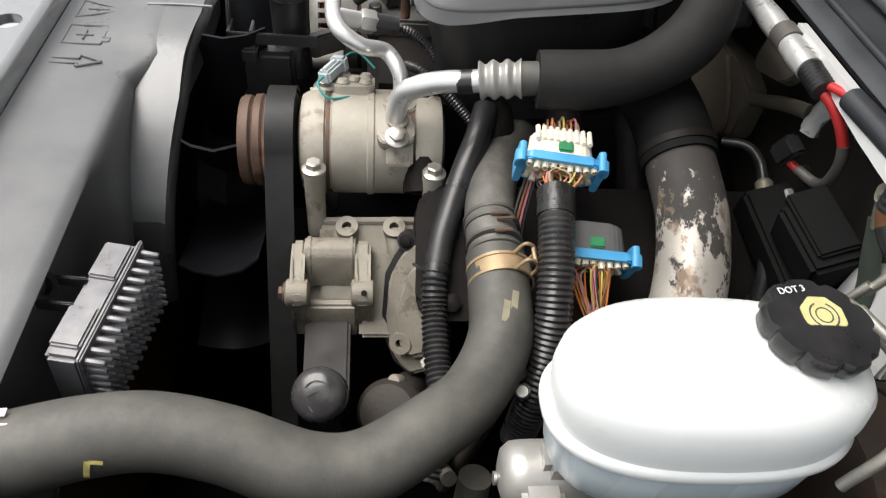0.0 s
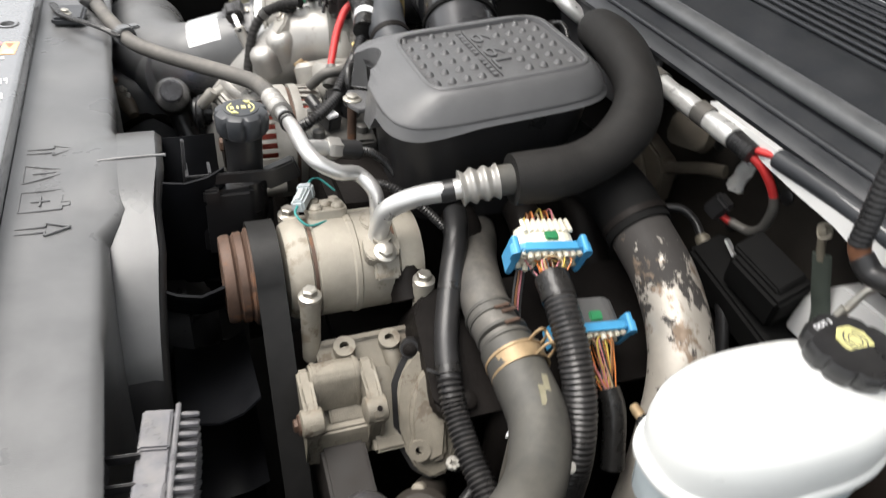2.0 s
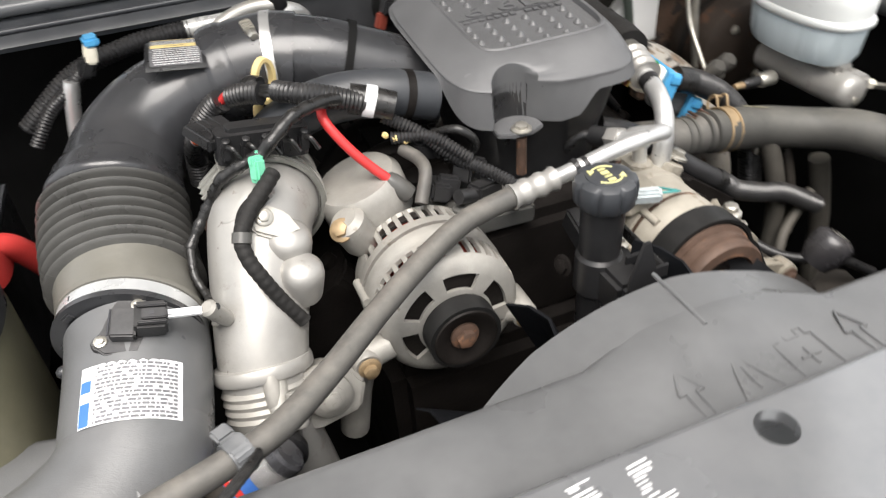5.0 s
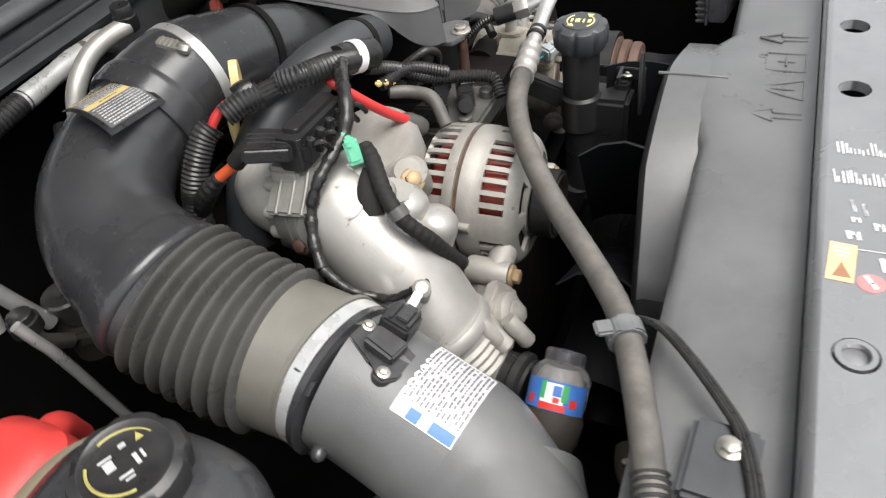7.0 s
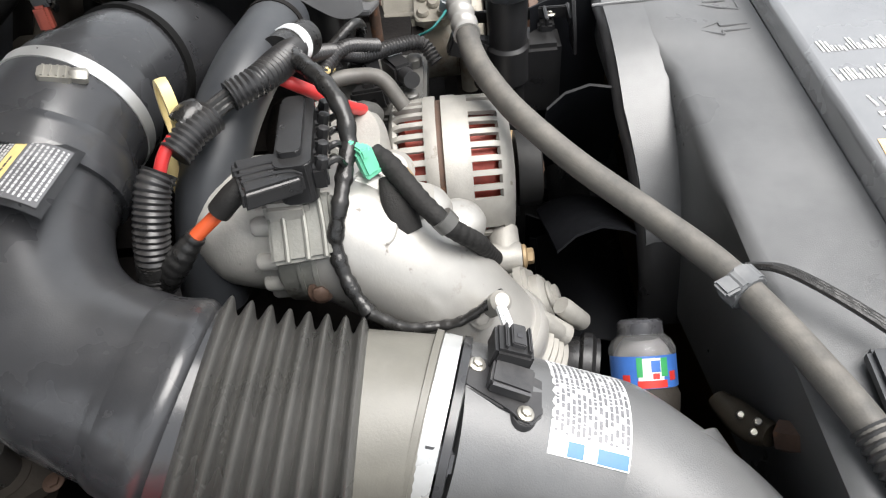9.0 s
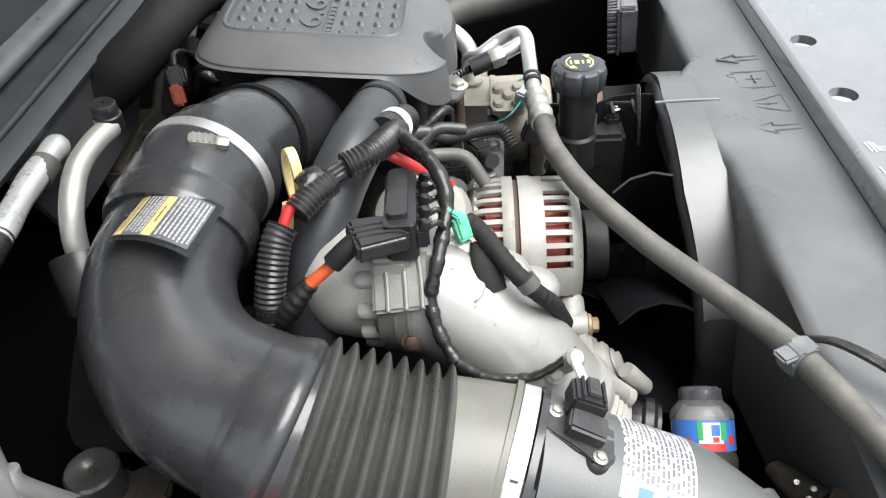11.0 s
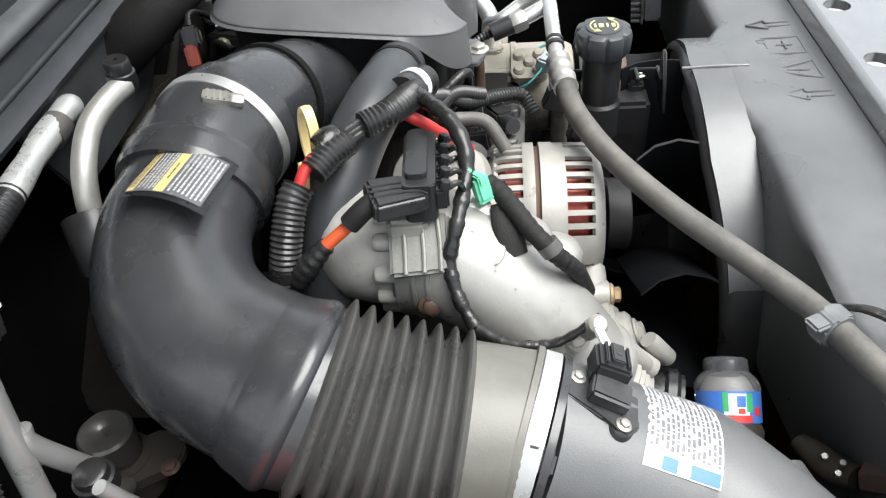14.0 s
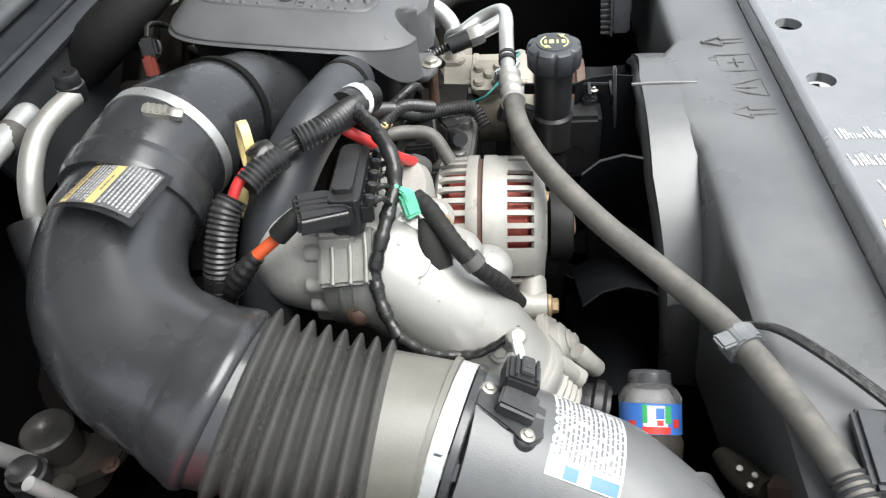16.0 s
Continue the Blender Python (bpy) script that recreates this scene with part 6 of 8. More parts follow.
tube = [run[k] for k in (160, 170, 180, 190, 200, 210, 220)] + [(-0.546, -0.0588, -0.167), (-0.595, -0.0916, -0.1765), (-0.6585, -0.107, -0.184), (-0.76, -0.115, -0.19)]
part("sensor_tube", sweep(new_bm(), tube, lambda t: 0.0710 + 0.030 * max(0.0, min(t, 0.8) - 0.40), 48), TUBE, duct)
part("box_neck", sweep(new_bm(), [(-0.512, -0.052, -0.176), (-0.56, -0.070, -0.186), (-0.63, -0.090, -0.194), (-0.76, -0.115, -0.205)], lambda t: 0.074 + 0.012 * t, 44), TUBE, duct)
b = new_bm()
turned(b, [(0.070, -0.004), (0.0762, -0.003), (0.0762, 0.003), (0.070, 0.004)], clamp_at + ax * 0.0115, ax, 56)
part("rib", b, DUCT, duct)
lt = frame_at((-0.5455, 0.1000, -0.0555), (-0.68, -0.10, 0.72), ax)
b = new_bm()
block(b, (0.017, 0.017, 0.010), lt, 0.002)
block(b, (0.020, 0.005, 0.012), lt @ pose(-0.004, 0.009, 0), 0.0015)
part("latch", b, DUCT, duct)
part("clamp_nub", turned(new_bm(), [(0.006, -0.006), (0.0075, 0.0), (0.0065, 0.006), (0.003, 0.009)], (-0.5700, 0.090, -0.1180), (-0.95, -0.1, 0.1), 16), DUCT, duct)
# label with its print on the sensor tube
lo, la = run[202], (run[216] - run[200]).normalized()
part("label", patch(new_bm(), lo, la, (0.0, 0, 1), 0.0722, -50, 25, -0.030, 0.030, 20), WHITEPAPER, duct, "white printed label with a blue edge")
b = new_bm()
random.seed(8)
for k in range(14):
    h = -0.0275 + 0.0041 * k
    a = -46.0
    while a < 13:
        w = random.uniform(1.5, 6)
        patch(b, lo, la, (0.0, 0, 1), 0.0724, a, min(a + w, 13), h, h + 0.0026, 2)
        a += w + (0.6 if random.random() < 0.8 else 4.0)
# Dark print lightened to grey, as glare on the label would wash it out.
part("label_print", b, material("glare_greyed_print", (0.16, 0.16, 0.17), 0.4, vary=0.3, scale=120), duct, "dark print bars")
for h0, h1, name, mt in ((-0.029, -0.016, "white_field", WHITEPAPER), (-0.016, -0.004, "label_edge", BLUEINK), (-0.004, 0.006, "white_field", WHITEPAPER), (0.006, 0.029, "label_edge", BLUEINK)):
    part(name, patch(new_bm(), lo, la, (0.0, 0, 1), 0.0724, 16.0, 24.4, h0, h1, 3), mt, duct, "blue printed edge" if mt is BLUEINK else "")
# airflow sensor: its plate lies on the tube, the plug points across
maf = thing("airflow_sensor", (-0.50, 0.05, -0.07), "black plastic airflow sensor screwed on the duct", "sensor")
MAFGREY = material("sensor_plastic", (0.030, 0.030, 0.032), 0.38, vary=0.2, scale=30, bump=0.15, bump_scale=700, dust=0.25, dust_col=(0.15, 0.145, 0.14))
mm = frame_at((-0.5165, 0.0395, -0.0535), (0.10, -0.36, 0.93), (-0.19, -0.92, -0.34))
mz = mm.to_3x3() @ Vector((0, 0, 1))
b = new_bm()
slab(b, [(-0.047, 0.012), (-0.017, 0.001), (-0.008, 0.0), (-0.005, -0.007), (0.004, -0.008), (0.0135, 0.004), (0.0135, 0.034), (-0.006, 0.040), (-0.046, 0.040), (-0.050, 0.032), (-0.050, 0.018)], -0.012, -0.001, mm, 0.0015)
part("base", b, MAFGREY, maf)
part("lid", slab(new_bm(), [(-0.030, 0.011), (0.001, 0.0085), (0.003, 0.032), (-0.028, 0.033)], -0.002, 0.011, mm, 0.0018), MAFGREY, maf)
part("slot", block(new_bm(), (0.028, 0.0022, 0.001), mm @ pose(-0.014, 0.0085, 0.0105, 40, 0, -3), 0), INK, maf)
for q in ((0.0, 0.0, -0.001), (-0.0375, 0.0315, -0.001)):
    bolt(maf, mm @ Vector(q), mz, 0.0042, 0.005, STEEL, "screw")
    part("foot", turned(new_bm(), [(0.0085, -0.020), (0.0095, -0.004), (0.0085, -0.002)], mm @ Vector(q), mz, 20), MAFGREY, maf)
pm = mm @ pose(-0.016, 0.0455, 0.008, -6, 0, 3)
plug = part("plug", block(new_bm(), (0.029, 0.030, 0.021), pm, 0.0025), BLACK, maf)
part("plug_latch", block(new_bm(), (0.011, 0.022, 0.005), pm @ pose(0.002, 0.003, 0.012), 0.001), MAFGREY, plug)
part("latch_hole", block(new_bm(), (0.004, 0.004, 0.0006), pm @ pose(0.002, 0.001, 0.0147), 0), INK, plug)
for sx in (-0.007, 0.0105):
    part("plug_rail", block(new_bm(), (0.0025, 0.026, 0.006), pm @ pose(sx, 0.001, 0.0115), 0.001), MAFGREY, plug)
part("lock", block(new_bm(), (0.0085, 0.036, 0.007), pm @ pose(-0.003, 0.030, 0.002, -8, 0, 8), 0.002), WHITEPAPER, plug, "white lock tab")
b = new_bm()
boxline = [(-0.745, 0.115), (-0.66, 0.112), (-0.60, 0.098), (-0.545, 0.062), (-0.515, 0.015), (-0.503, -0.05), (-0.508, -0.12), (-0.54, -0.18), (-0.62, -0.205), (-0.745, -0.205)]
loft(b, [[(-0.63 + (x + 0.63) * s, -0.045 + (y + 0.045) * s, z) for x, y in boxline] for z, s in ((-0.60, 0.95), (-0.30, 1.0), (-0.235, 1.0), (-0.216, 0.985), (-0.206, 0.95), (-0.200, 0.88), (-0.196, 0.6))])
single("air_box", b, TUBE, "black plastic air filter box in the corner", "air box")

# ======== silver casting ========
cast = thing("coolant_casting", (-0.33, 0.1, -0.18), "bright cast aluminium coolant crossover pipe", "casting")
part("pipe", sweep(new_bm(), [(-0.326, 0.200, -0.047), (-0.338, 0.172, -0.048), (-0.350, 0.140, -0.066), (-0.366, 0.094, -0.106), (-0.380, 0.054, -0.152), (-0.386, 0.02, -0.215), (-0.375, 0.005, -0.30)], lambda t: 0.060 - 0.015 * min(1, t * 1.4), 48), ALUBRIGHT, cast)
pad = frame_at((-0.359, 0.148, -0.017), (-0.42, -0.12, 0.90), (0.1, 1, 0.2))
b = new_bm()
loft(b, [[pad @ Vector((x, y, h)) for x, y in squircle(dx, 0.0, w, d, 3.2, 40)] for h, w, d, dx in ((-0.05, 0.060, 0.046, -0.014), (-0.026, 0.046, 0.036, -0.008), (-0.008, 0.034, 0.029, -0.003), (0.004, 0.0275, 0.0245, 0.0), (0.0095, 0.0255, 0.0225, 0.0), (0.0110, 0.0235, 0.0205, 0.0))])
part("clip_pad", b, ALUBRIGHT, cast)
b = new_bm()
turned(b, [(0.030, -0.085), (0.045, -0.076), (0.054, -0.058), (0.058, -0.035), (0.059, 0.0), (0.061, 0.006), (0.061, 0.020), (0.058, 0.024)], (-0.318, 0.212, -0.05), (-0.1, -1, 0.02), 44)
part("housing", b, PALECAST, cast)
b = new_bm()
ring_band(b, (-0.3265, 0.196, -0.0465), (0.1, 1, 0), 0.0600, 0.034, 0.0048, 64)
part("band", b, GREYCAST, cast)
for y in (0.1835, 0.196):
    part("band_ridge", ring_band(new_bm(), (-0.3265 + 0.1 * (y - 0.196), y, -0.0465), (0.1, 1, 0), 0.0640, 0.0036, 0.0026, 64), GREYCAST, cast)
for deg in (112, 136, 166, 192, 216):
    a = radians(deg)
    b = new_bm()
    o = Vector((-0.318 + 0.057 * math.cos(a), 0.225, -0.05 + 0.057 * math.sin(a)))
    turned(b, [(0.0085, -0.012), (0.0080, 0.010), (0.0062, 0.013)], o, (0, 1, 0), 16)
    part("lug", b, PALECAST, cast)
b = new_bm()
block(b, (0.016, 0.018, 0.014), pose(-0.372, 0.192, -0.074, 0, 40, 0), 0.003)
part("band_lug", b, ALU, cast)
bolt(cast, (-0.392, 0.190, -0.056), (-0.8, -0.1, 0.4), 0.0070, 0.009, RUST)
turn = frame_at((-0.415, 0.048, -0.060), (-0.4, -0.3, 0.85), (0, 1, 0))
part("sender", turned(new_bm(), [(0.008, -0.03), (0.009, -0.004), (0.009, 0.004), (0.006, 0.007)], turn.translation, turn.to_3x3() @ Vector((0, 0, 1)), 18), ALU, cast, "small round sender")
nd = Vector((-0.06, -0.52, -0.85)).normalized()
b = new_bm()
turned(b, [(0.044, -0.010), (0.052, -0.008), (0.0535, -0.004), (0.0535, 0.004), (0.052, 0.007), (0.046, 0.009)], (-0.3825, 0.050, -0.158), nd, 48)
part("collar", b, ALUBRIGHT, cast)
b = new_bm()
turned(b, [(0.046, 0.0)] + [(0.0475 + 0.0022 * (n % 2), 0.004 + 0.0045 * n) for n in range(9)] + [(0.044, 0.050)], (-0.3832, 0.044, -0.168), nd, 44)
part("ribbed_neck", b, ALU, cast)
for n, (ax_, ay_) in enumerate(((-0.006, 0.0), (0.012, -0.026))):
    b = new_bm()
    o = Vector((-0.374 + ax_, 0.0 + ay_, -0.150 - 0.012 * n))
    turned(b, [(0.0085, -0.022), (0.0095, -0.016), (0.0095, 0.012), (0.0075, 0.015)], o, (-0.05, -0.62, -0.78), 18)
    part("bolt_lug", b, ALU, cast)
bolt(cast, (-0.41, 0.062, -0.085), (-0.6, 0.1, 0.8), 0.007, 0.008, ALU)
b = new_bm()
sweep(b, [(-0.385, 0.01, -0.21), (-0.39, -0.02, -0.20), (-0.395, -0.045, -0.20)], 0.026, 20)
turned(b, [(0.026, -0.004), (0.031, 0), (0.031, 0.008), (0.026, 0.012)], (-0.392, -0.03, -0.20), (-0.2, -0.95, 0.0), 28)
single("lower_hose", b, BLACK, "black hose with a clamp ring under the casting", "hose")
b = new_bm()
turned(b, [(0.020, -0.06), (0.026, -0.03), (0.024, 0.004), (0.019, 0.008), (0.010, 0.009)], (-0.325, 0.0, -0.180), (0.02, -0.93, 0.35), 28)
slab(b, [(-0.045, -0.03), (-0.02, -0.038), (0.03, -0.03), (0.042, 0.0), (0.02, 0.034), (-0.03, 0.03), (-0.05, 0.0)], -0.020, -0.004, frame_at((-0.325, 0.0, -0.180), (0.02, -0.93, 0.35), (1, 0, 0)), 0.004)
part("lower_boss", b, ALU, cast, "round lower boss with a bolt seat")
bolt(cast, (-0.325, -0.009, -0.177), (0.02, -0.93, 0.35), 0.010, 0.009, ALU)
em = frame_at((-0.336, 0.108, -0.016), (0.05, -0.70, 0.70), (1, 0, 0))
part("front_ear", slab(new_bm(), [(-0.022, 0.014), (-0.018, -0.010), (0.006, -0.024), (0.030, -0.020), (0.020, 0.004), (-0.006, 0.022)], -0.03, 0.003, em, 0.003), ALU, cast)
bolt(cast, em @ Vector((-0.004, 0.004, 0.003)), em.to_3x3() @ Vector((0, 0, 1)), 0.0065, 0.007, STEEL)
for lx, ly, lz, lr in ((-0.322, 0.104, -0.044, 0.026), (-0.318, 0.074, -0.068, 0.024)):
    part("lobe", turned(new_bm(), [(lr, -0.03), (lr, 0.0), (lr * 0.93, lr * 0.32), (lr * 0.72, lr * 0.56), (lr * 0.4, lr * 0.70), (lr * 0.1, lr * 0.74)], (lx, ly, lz), (0.15, -0.3, 0.95), 28), ALUBRIGHT, cast)
em2 = frame_at((-0.341, 0.1485, -0.004), (-0.55, -0.22, 0.80), (0.75, -0.55, 0.35))
part("clip_ear", slab(new_bm(), [(-0.020, -0.016), (0.012, -0.018), (0.022, -0.004), (0.018, 0.014), (-0.014, 0.017)], -0.030, 0.004, em2, 0.0025), ALUBRIGHT, cast)
part("ear_ridge", block(new_bm(), (0.003, 0.028, 0.004), em2 @ pose(-0.010, 0, 0.005, 0, 0, 18), 0.0012), ALUBRIGHT, cast)
bm2 = frame_at((-0.3660, 0.2050, 0.0020), (-0.62, 0.05, 0.78), (0.1, -1, 0))
part("band_pad", slab(new_bm(), [(-0.018, -0.034), (0.034, -0.034), (0.036, 0.016), (-0.016, 0.018)], -0.030, 0.005, bm2, 0.003), GREYCAST, cast)
for q in (-0.004, 0.012, 0.026):
    part("band_rib", sweep(new_bm(), [bm2 @ Vector((q, -0.033, 0.005)), bm2 @ Vector((q + 0.001, -0.008, 0.0055)), bm2 @ Vector((q, 0.016, 0.005))], 0.0022, 8), GREYCAST, cast)
part("nub", sweep(new_bm(), [(-0.372, 0.028, -0.135), (-0.376, 0.004, -0.152), (-0.379, -0.016, -0.168)], lambda t: 0.0125 - 0.002 * t, 18), ALU, cast, "cast drain nub")
# ======== wiring over the casting ========
bx = thing("glow_plug_module", (-0.31, 0.2, 0.0), "black plastic junction module with cable cover", "module")
m = pose(-0.317, 0.195, 0.031, 0, 8, 4)
part("body", slab(new_bm(), rounded(0.100, 0.028, 0.006), -0.018, 0.016, m, 0.004, 3), BLACK, bx)
part("cap", slab(new_bm(), rounded(0.084, 0.018, 0.005), 0.014, 0.021, m @ pose(0.004, 0.002, 0), 0.003, 3), BLACK, bx)
for k in range(5):
    b = new_bm()
    q = m @ pose(-0.042 + 0.021 * k, -0.018, 0.0)
    block(b, (0.011, 0.012, 0.018), q, 0.002)
    turned(b, [(0.0045, 0.006), (0.0055, 0.010), (0.0045, 0.016), (0.002, 0.017)], q.translation, m.to_3x3() @ Vector((0, -0.3, 1)), 8)
    part("terminal", b, BLACK, bx)
    part("terminal_wire", sweep(new_bm(), [q @ Vector((0, -0.004, 0.008)), q @ Vector((0.004, -0.014, 0.010)), q @ Vector((0.012, -0.018, -0.002))], 0.0028, 8), TAPE, bx)
m2 = frame_at((-0.372, 0.211, 0.047), (0.15, -0.10, 0.98), (0.505, -0.855, -0.165))
b = new_bm()
slab(b, [(-0.0235, -0.0150), (0.0250, -0.0160), (0.0310, 0.018), (0.016, 0.030), (-0.0140, 0.0350)], -0.009, 0.006, m2, 0.003, 3, 0.94)
part("cable_cover", b, BLACK, bx, "ribbed black cable cover")
for q in (-0.002, 0.006, 0.014):
    part("cover_rib", sweep(new_bm(), [m2 @ Vector((-0.017, q + 0.004, 0.0062)), m2 @ Vector((0.004, q + 0.002, 0.0066)), m2 @ Vector((0.018, q - 0.002, 0.0066)), m2 @ Vector((0.024, q - 0.010, 0.0062))], 0.0013, 6), BLACK, bx)
part("mount", block(new_bm(), (0.05, 0.035, 0.04), pose(-0.345, 0.205, 0.0), 0.004), ALU, bx)
wire("orange_cable", [(-0.376, 0.244, 0.034), (-0.377, 0.253, 0.024), (-0.385, 0.275, 0.008), (-0.388, 0.288, -0.006)], 0.0056, ORANGE, "orange red heavy cable", "cable", 14)
wire("orange_cable_sleeve", [(-0.366, 0.226, 0.044), (-0.373, 0.238, 0.038), (-0.377, 0.2505, 0.027)], 0.0092, FOAM, "dark braided cable sleeve", "cable", 14)
wire("orange_cable_tape", [(-0.3835, 0.271, 0.011), (-0.389, 0.286, -0.004), (-0.391, 0.303, -0.025), (-0.385, 0.322, -0.05), (-0.37, 0.336, -0.08)], lambda t: 0.0074 + 0.0034 * min(1, t * 4) + 0.0006 * math.sin(90 * t), TAPE, "black taped end of the heavy cable", "cable", 14)
ah = thing("black_air_hose", (-0.22, 0.25, -0.02), "thick black hose under the wiring", "hose")
part("hose", sweep(new_bm(), [(-0.10, 0.235, 0.015), (-0.16, 0.238, 0.032), (-0.215, 0.250, 0.034), (-0.262, 0.266, 0.018), (-0.302, 0.280, -0.012), (-0.33, 0.29, -0.055), (-0.345, 0.30, -0.11)], 0.029, 26), COWL, ah)
part("end_clamp", ring_band(new_bm(), (-0.135, 0.2365, 0.025), (-0.96, 0.05, 0.27), 0.0293, 0.010, 0.0015, 36), DARKMETAL, ah)
wire("main_conduit", [(-0.180, 0.208, 0.034), (-0.205, 0.207, 0.046), (-0.240, 0.212, 0.058), (-0.268, 0.225, 0.063), (-0.284, 0.246, 0.061)], lambda t: 0.0132 - 0.0008 * math.sin(9 * t), CONDUIT, "black corrugated conduit with tape", "wiring", 18, (0.0046, 0.0015))
for k in range(5):
    wire("bundle_wire", [(-0.280, 0.238 + 0.003 * k, 0.066 - 0.004 * abs(k - 2)), (-0.297, 0.254 + 0.004 * k, 0.062 - 0.003 * abs(k - 2)), (-0.316, 0.272 + 0.003 * k, 0.057 - 0.002 * abs(k - 2))], 0.0036, TAPE, "black insulated wire in the bundle", "wire", 8, group="bundle wires")
wire("side_conduit", [(-0.300, 0.260, 0.056), (-0.316, 0.271, 0.055), (-0.334, 0.284, 0.049)], lambda t: 0.0140 - 0.001 * t, CONDUIT, "black corrugated conduit on the bundle", "wiring", 18, (0.0046, 0.0015))
wire("split_tape", [(-0.300, 0.268, 0.060), (-0.306, 0.274, 0.061), (-0.312, 0.279, 0.058)], 0.0125, TAPE, "crumpled black tape on the bundle", "tape", 14)
lower = thing("lower_conduit", (-0.38, 0.31, -0.06), "black corrugated conduit going down", "wiring")
part("conduit", sweep(new_bm(), [(-0.344, 0.296, 0.042), (-0.356, 0.302, 0.033), (-0.376, 0.308, 0.008), (-0.388, 0.313, -0.022), (-0.392, 0.32, -0.07)], 0.0142, 18, rings=(0.0046, 0.0015)), CONDUIT, lower)
part("tape", sweep(new_bm(), [(-0.385, 0.311, -0.012), (-0.388, 0.313, -0.022)], 0.0146, 18, 3), TAPE, lower)
wire("red_lead", [(-0.325, 0.284, 0.058), (-0.336, 0.292, 0.050), (-0.346, 0.298, 0.038)], 0.0052, RED, "short red insulated lead in the conduit", "wire", 10)
rc = thing("red_cable", (-0.22, 0.19, -0.04), "red insulated battery cable with a grey boot", "cable")
part("insulation", sweep(new_bm(), [(-0.236, 0.222, 0.046), (-0.244, 0.209, 0.043), (-0.243, 0.194, 0.032), (-0.226, 0.177, 0.005), (-0.206, 0.166, -0.019), (-0.188, 0.157, -0.037)], 0.0058, 14), RED, rc)
part("boot", turned(new_bm(), [(0.011, -0.022), (0.0125, -0.014), (0.0125, 0.004), (0.010, 0.012), (0.0065, 0.014)], (-0.183, 0.158, -0.045), (-0.75, 0.35, 0.75), 20), BELLOWS, rc, "grey rubber boot")
loom = thing("taped_loom", (-0.37, 0.15, -0.06), "black taped wiring loom over the casting", "wiring")
path = [(-0.190, 0.214, 0.040), (-0.235, 0.198, 0.058), (-0.278, 0.172, 0.063), (-0.304, 0.157, 0.052), (-0.324, 0.154, 0.036), (-0.350, 0.159, 0.025), (-0.371, 0.164, 0.012), (-0.386, 0.170, -0.012), (-0.405, 0.163, -0.034), (-0.421, 0.150, -0.052), (-0.424, 0.125, -0.071), (-0.417, 0.101, -0.083), (-0.417, 0.080, -0.079), (-0.414, 0.060, -0.066), (-0.408, 0.044, -0.056)]
part("upper", sweep(new_bm(), path[:5], lambda t: 0.0078 - 0.0006 * t + 0.0006 * math.sin(50 * t), 14), TAPE, loom)
part("middle", sweep(new_bm(), path[4:10], lambda t: 0.0068 - 0.0010 * t + 0.0007 * math.sin(40 * t) + 0.0004 * math.sin(97 * t), 14), TAPE, loom)
part("tail", sweep(new_bm(), path[9:], lambda t: 0.0050 - 0.0014 * t + 0.0004 * math.sin(60 * t), 12), TAPE, loom)
sleeve = thing("braided_sleeve", (-0.35, 0.08, -0.08), "thick black braided wiring sleeve", "wiring")
part("braid", sweep(new_bm(), [(-0.318, 0.138, 0.020), (-0.328, 0.126, 0.016), (-0.345, 0.112, 0.007), (-0.357, 0.101, -0.002), (-0.368, 0.086, -0.014), (-0.367, 0.072, -0.031), (-0.359, 0.061, -0.050), (-0.345, 0.052, -0.080), (-0.329, 0.045, -0.108)], lambda t: 0.0086 - 0.0010 * t + 0.0003 * math.sin(140 * t), 18, 24), FOAM, sleeve)
part("collar", sweep(new_bm(), [(-0.3655, 0.0885, -0.010), (-0.3685, 0.082, -0.018)], 0.0102, 18, 3), BELLOWS, sleeve, "grey clip round the sleeve")
part("branch", sweep(new_bm(), [(-0.332, 0.126, 0.006), (-0.352, 0.121, -0.006), (-0.366, 0.114, -0.024)], lambda t: 0.008 + 0.003 * math.sin(2.6 * t), 16, oval=(1.2, 0.6, (-0.4, -0.2, 0.9))), FOAM, sleeve)
gc = thing("green_clip", (-0.332, 0.142, 0.012), "mint green plastic connector clip", "clip")
m = frame_at((-0.332, 0.1425, 0.026), (0.12, 0.22, 0.97), (-0.55, 0.83, 0))
part("body", block(new_bm(), (0.014, 0.013, 0.024), m, 0.0025), GREEN, gc)
part("jaw", block(new_bm(), (0.007, 0.017, 0.009), m @ pose(0.001, 0, 0.010), 0.0015), GREEN, gc)
part("tooth", block(new_bm(), (0.005, 0.006, 0.007), m @ pose(0.004, -0.006, 0.015), 0.0012), GREEN, gc)
part("foot", block(new_bm(), (0.016, 0.008, 0.005), m @ pose(-0.001, 0.001, -0.012), 0.0012), GREEN, gc)
yl = thing("dipstick_handle", (-0.295, 0.293, 0.03), "yellow plastic dipstick loop handle", "dipstick")
b = new_bm()
ym = frame_at((-0.2905, 0.2935, 0.056), (-0.50, 0.78, 0.10), (0.28, -0.30, 0.90))
vs = []
for k in range(32):
    a = 2 * math.pi * k / 32
    p, d = Vector((0.0265 * math.cos(a), 0.014 * math.sin(a), 0)), Vector((math.cos(a), math.sin(a), 0))
    vs.append([b.verts.new(ym @ (p + d * i + Vector((0, 0, j)))) for i, j in ((0.0024, -0.0044), (0.0030, 0.0), (0.0024, 0.0044), (-0.0024, 0.0044), (-0.0024, -0.0044))])
for i in range(32):
    for j in range(5):
        b.faces.new((vs[i][j], vs[(i + 1) % 32][j], vs[(i + 1) % 32][(j + 1) % 5], vs[i][(j + 1) % 5]))
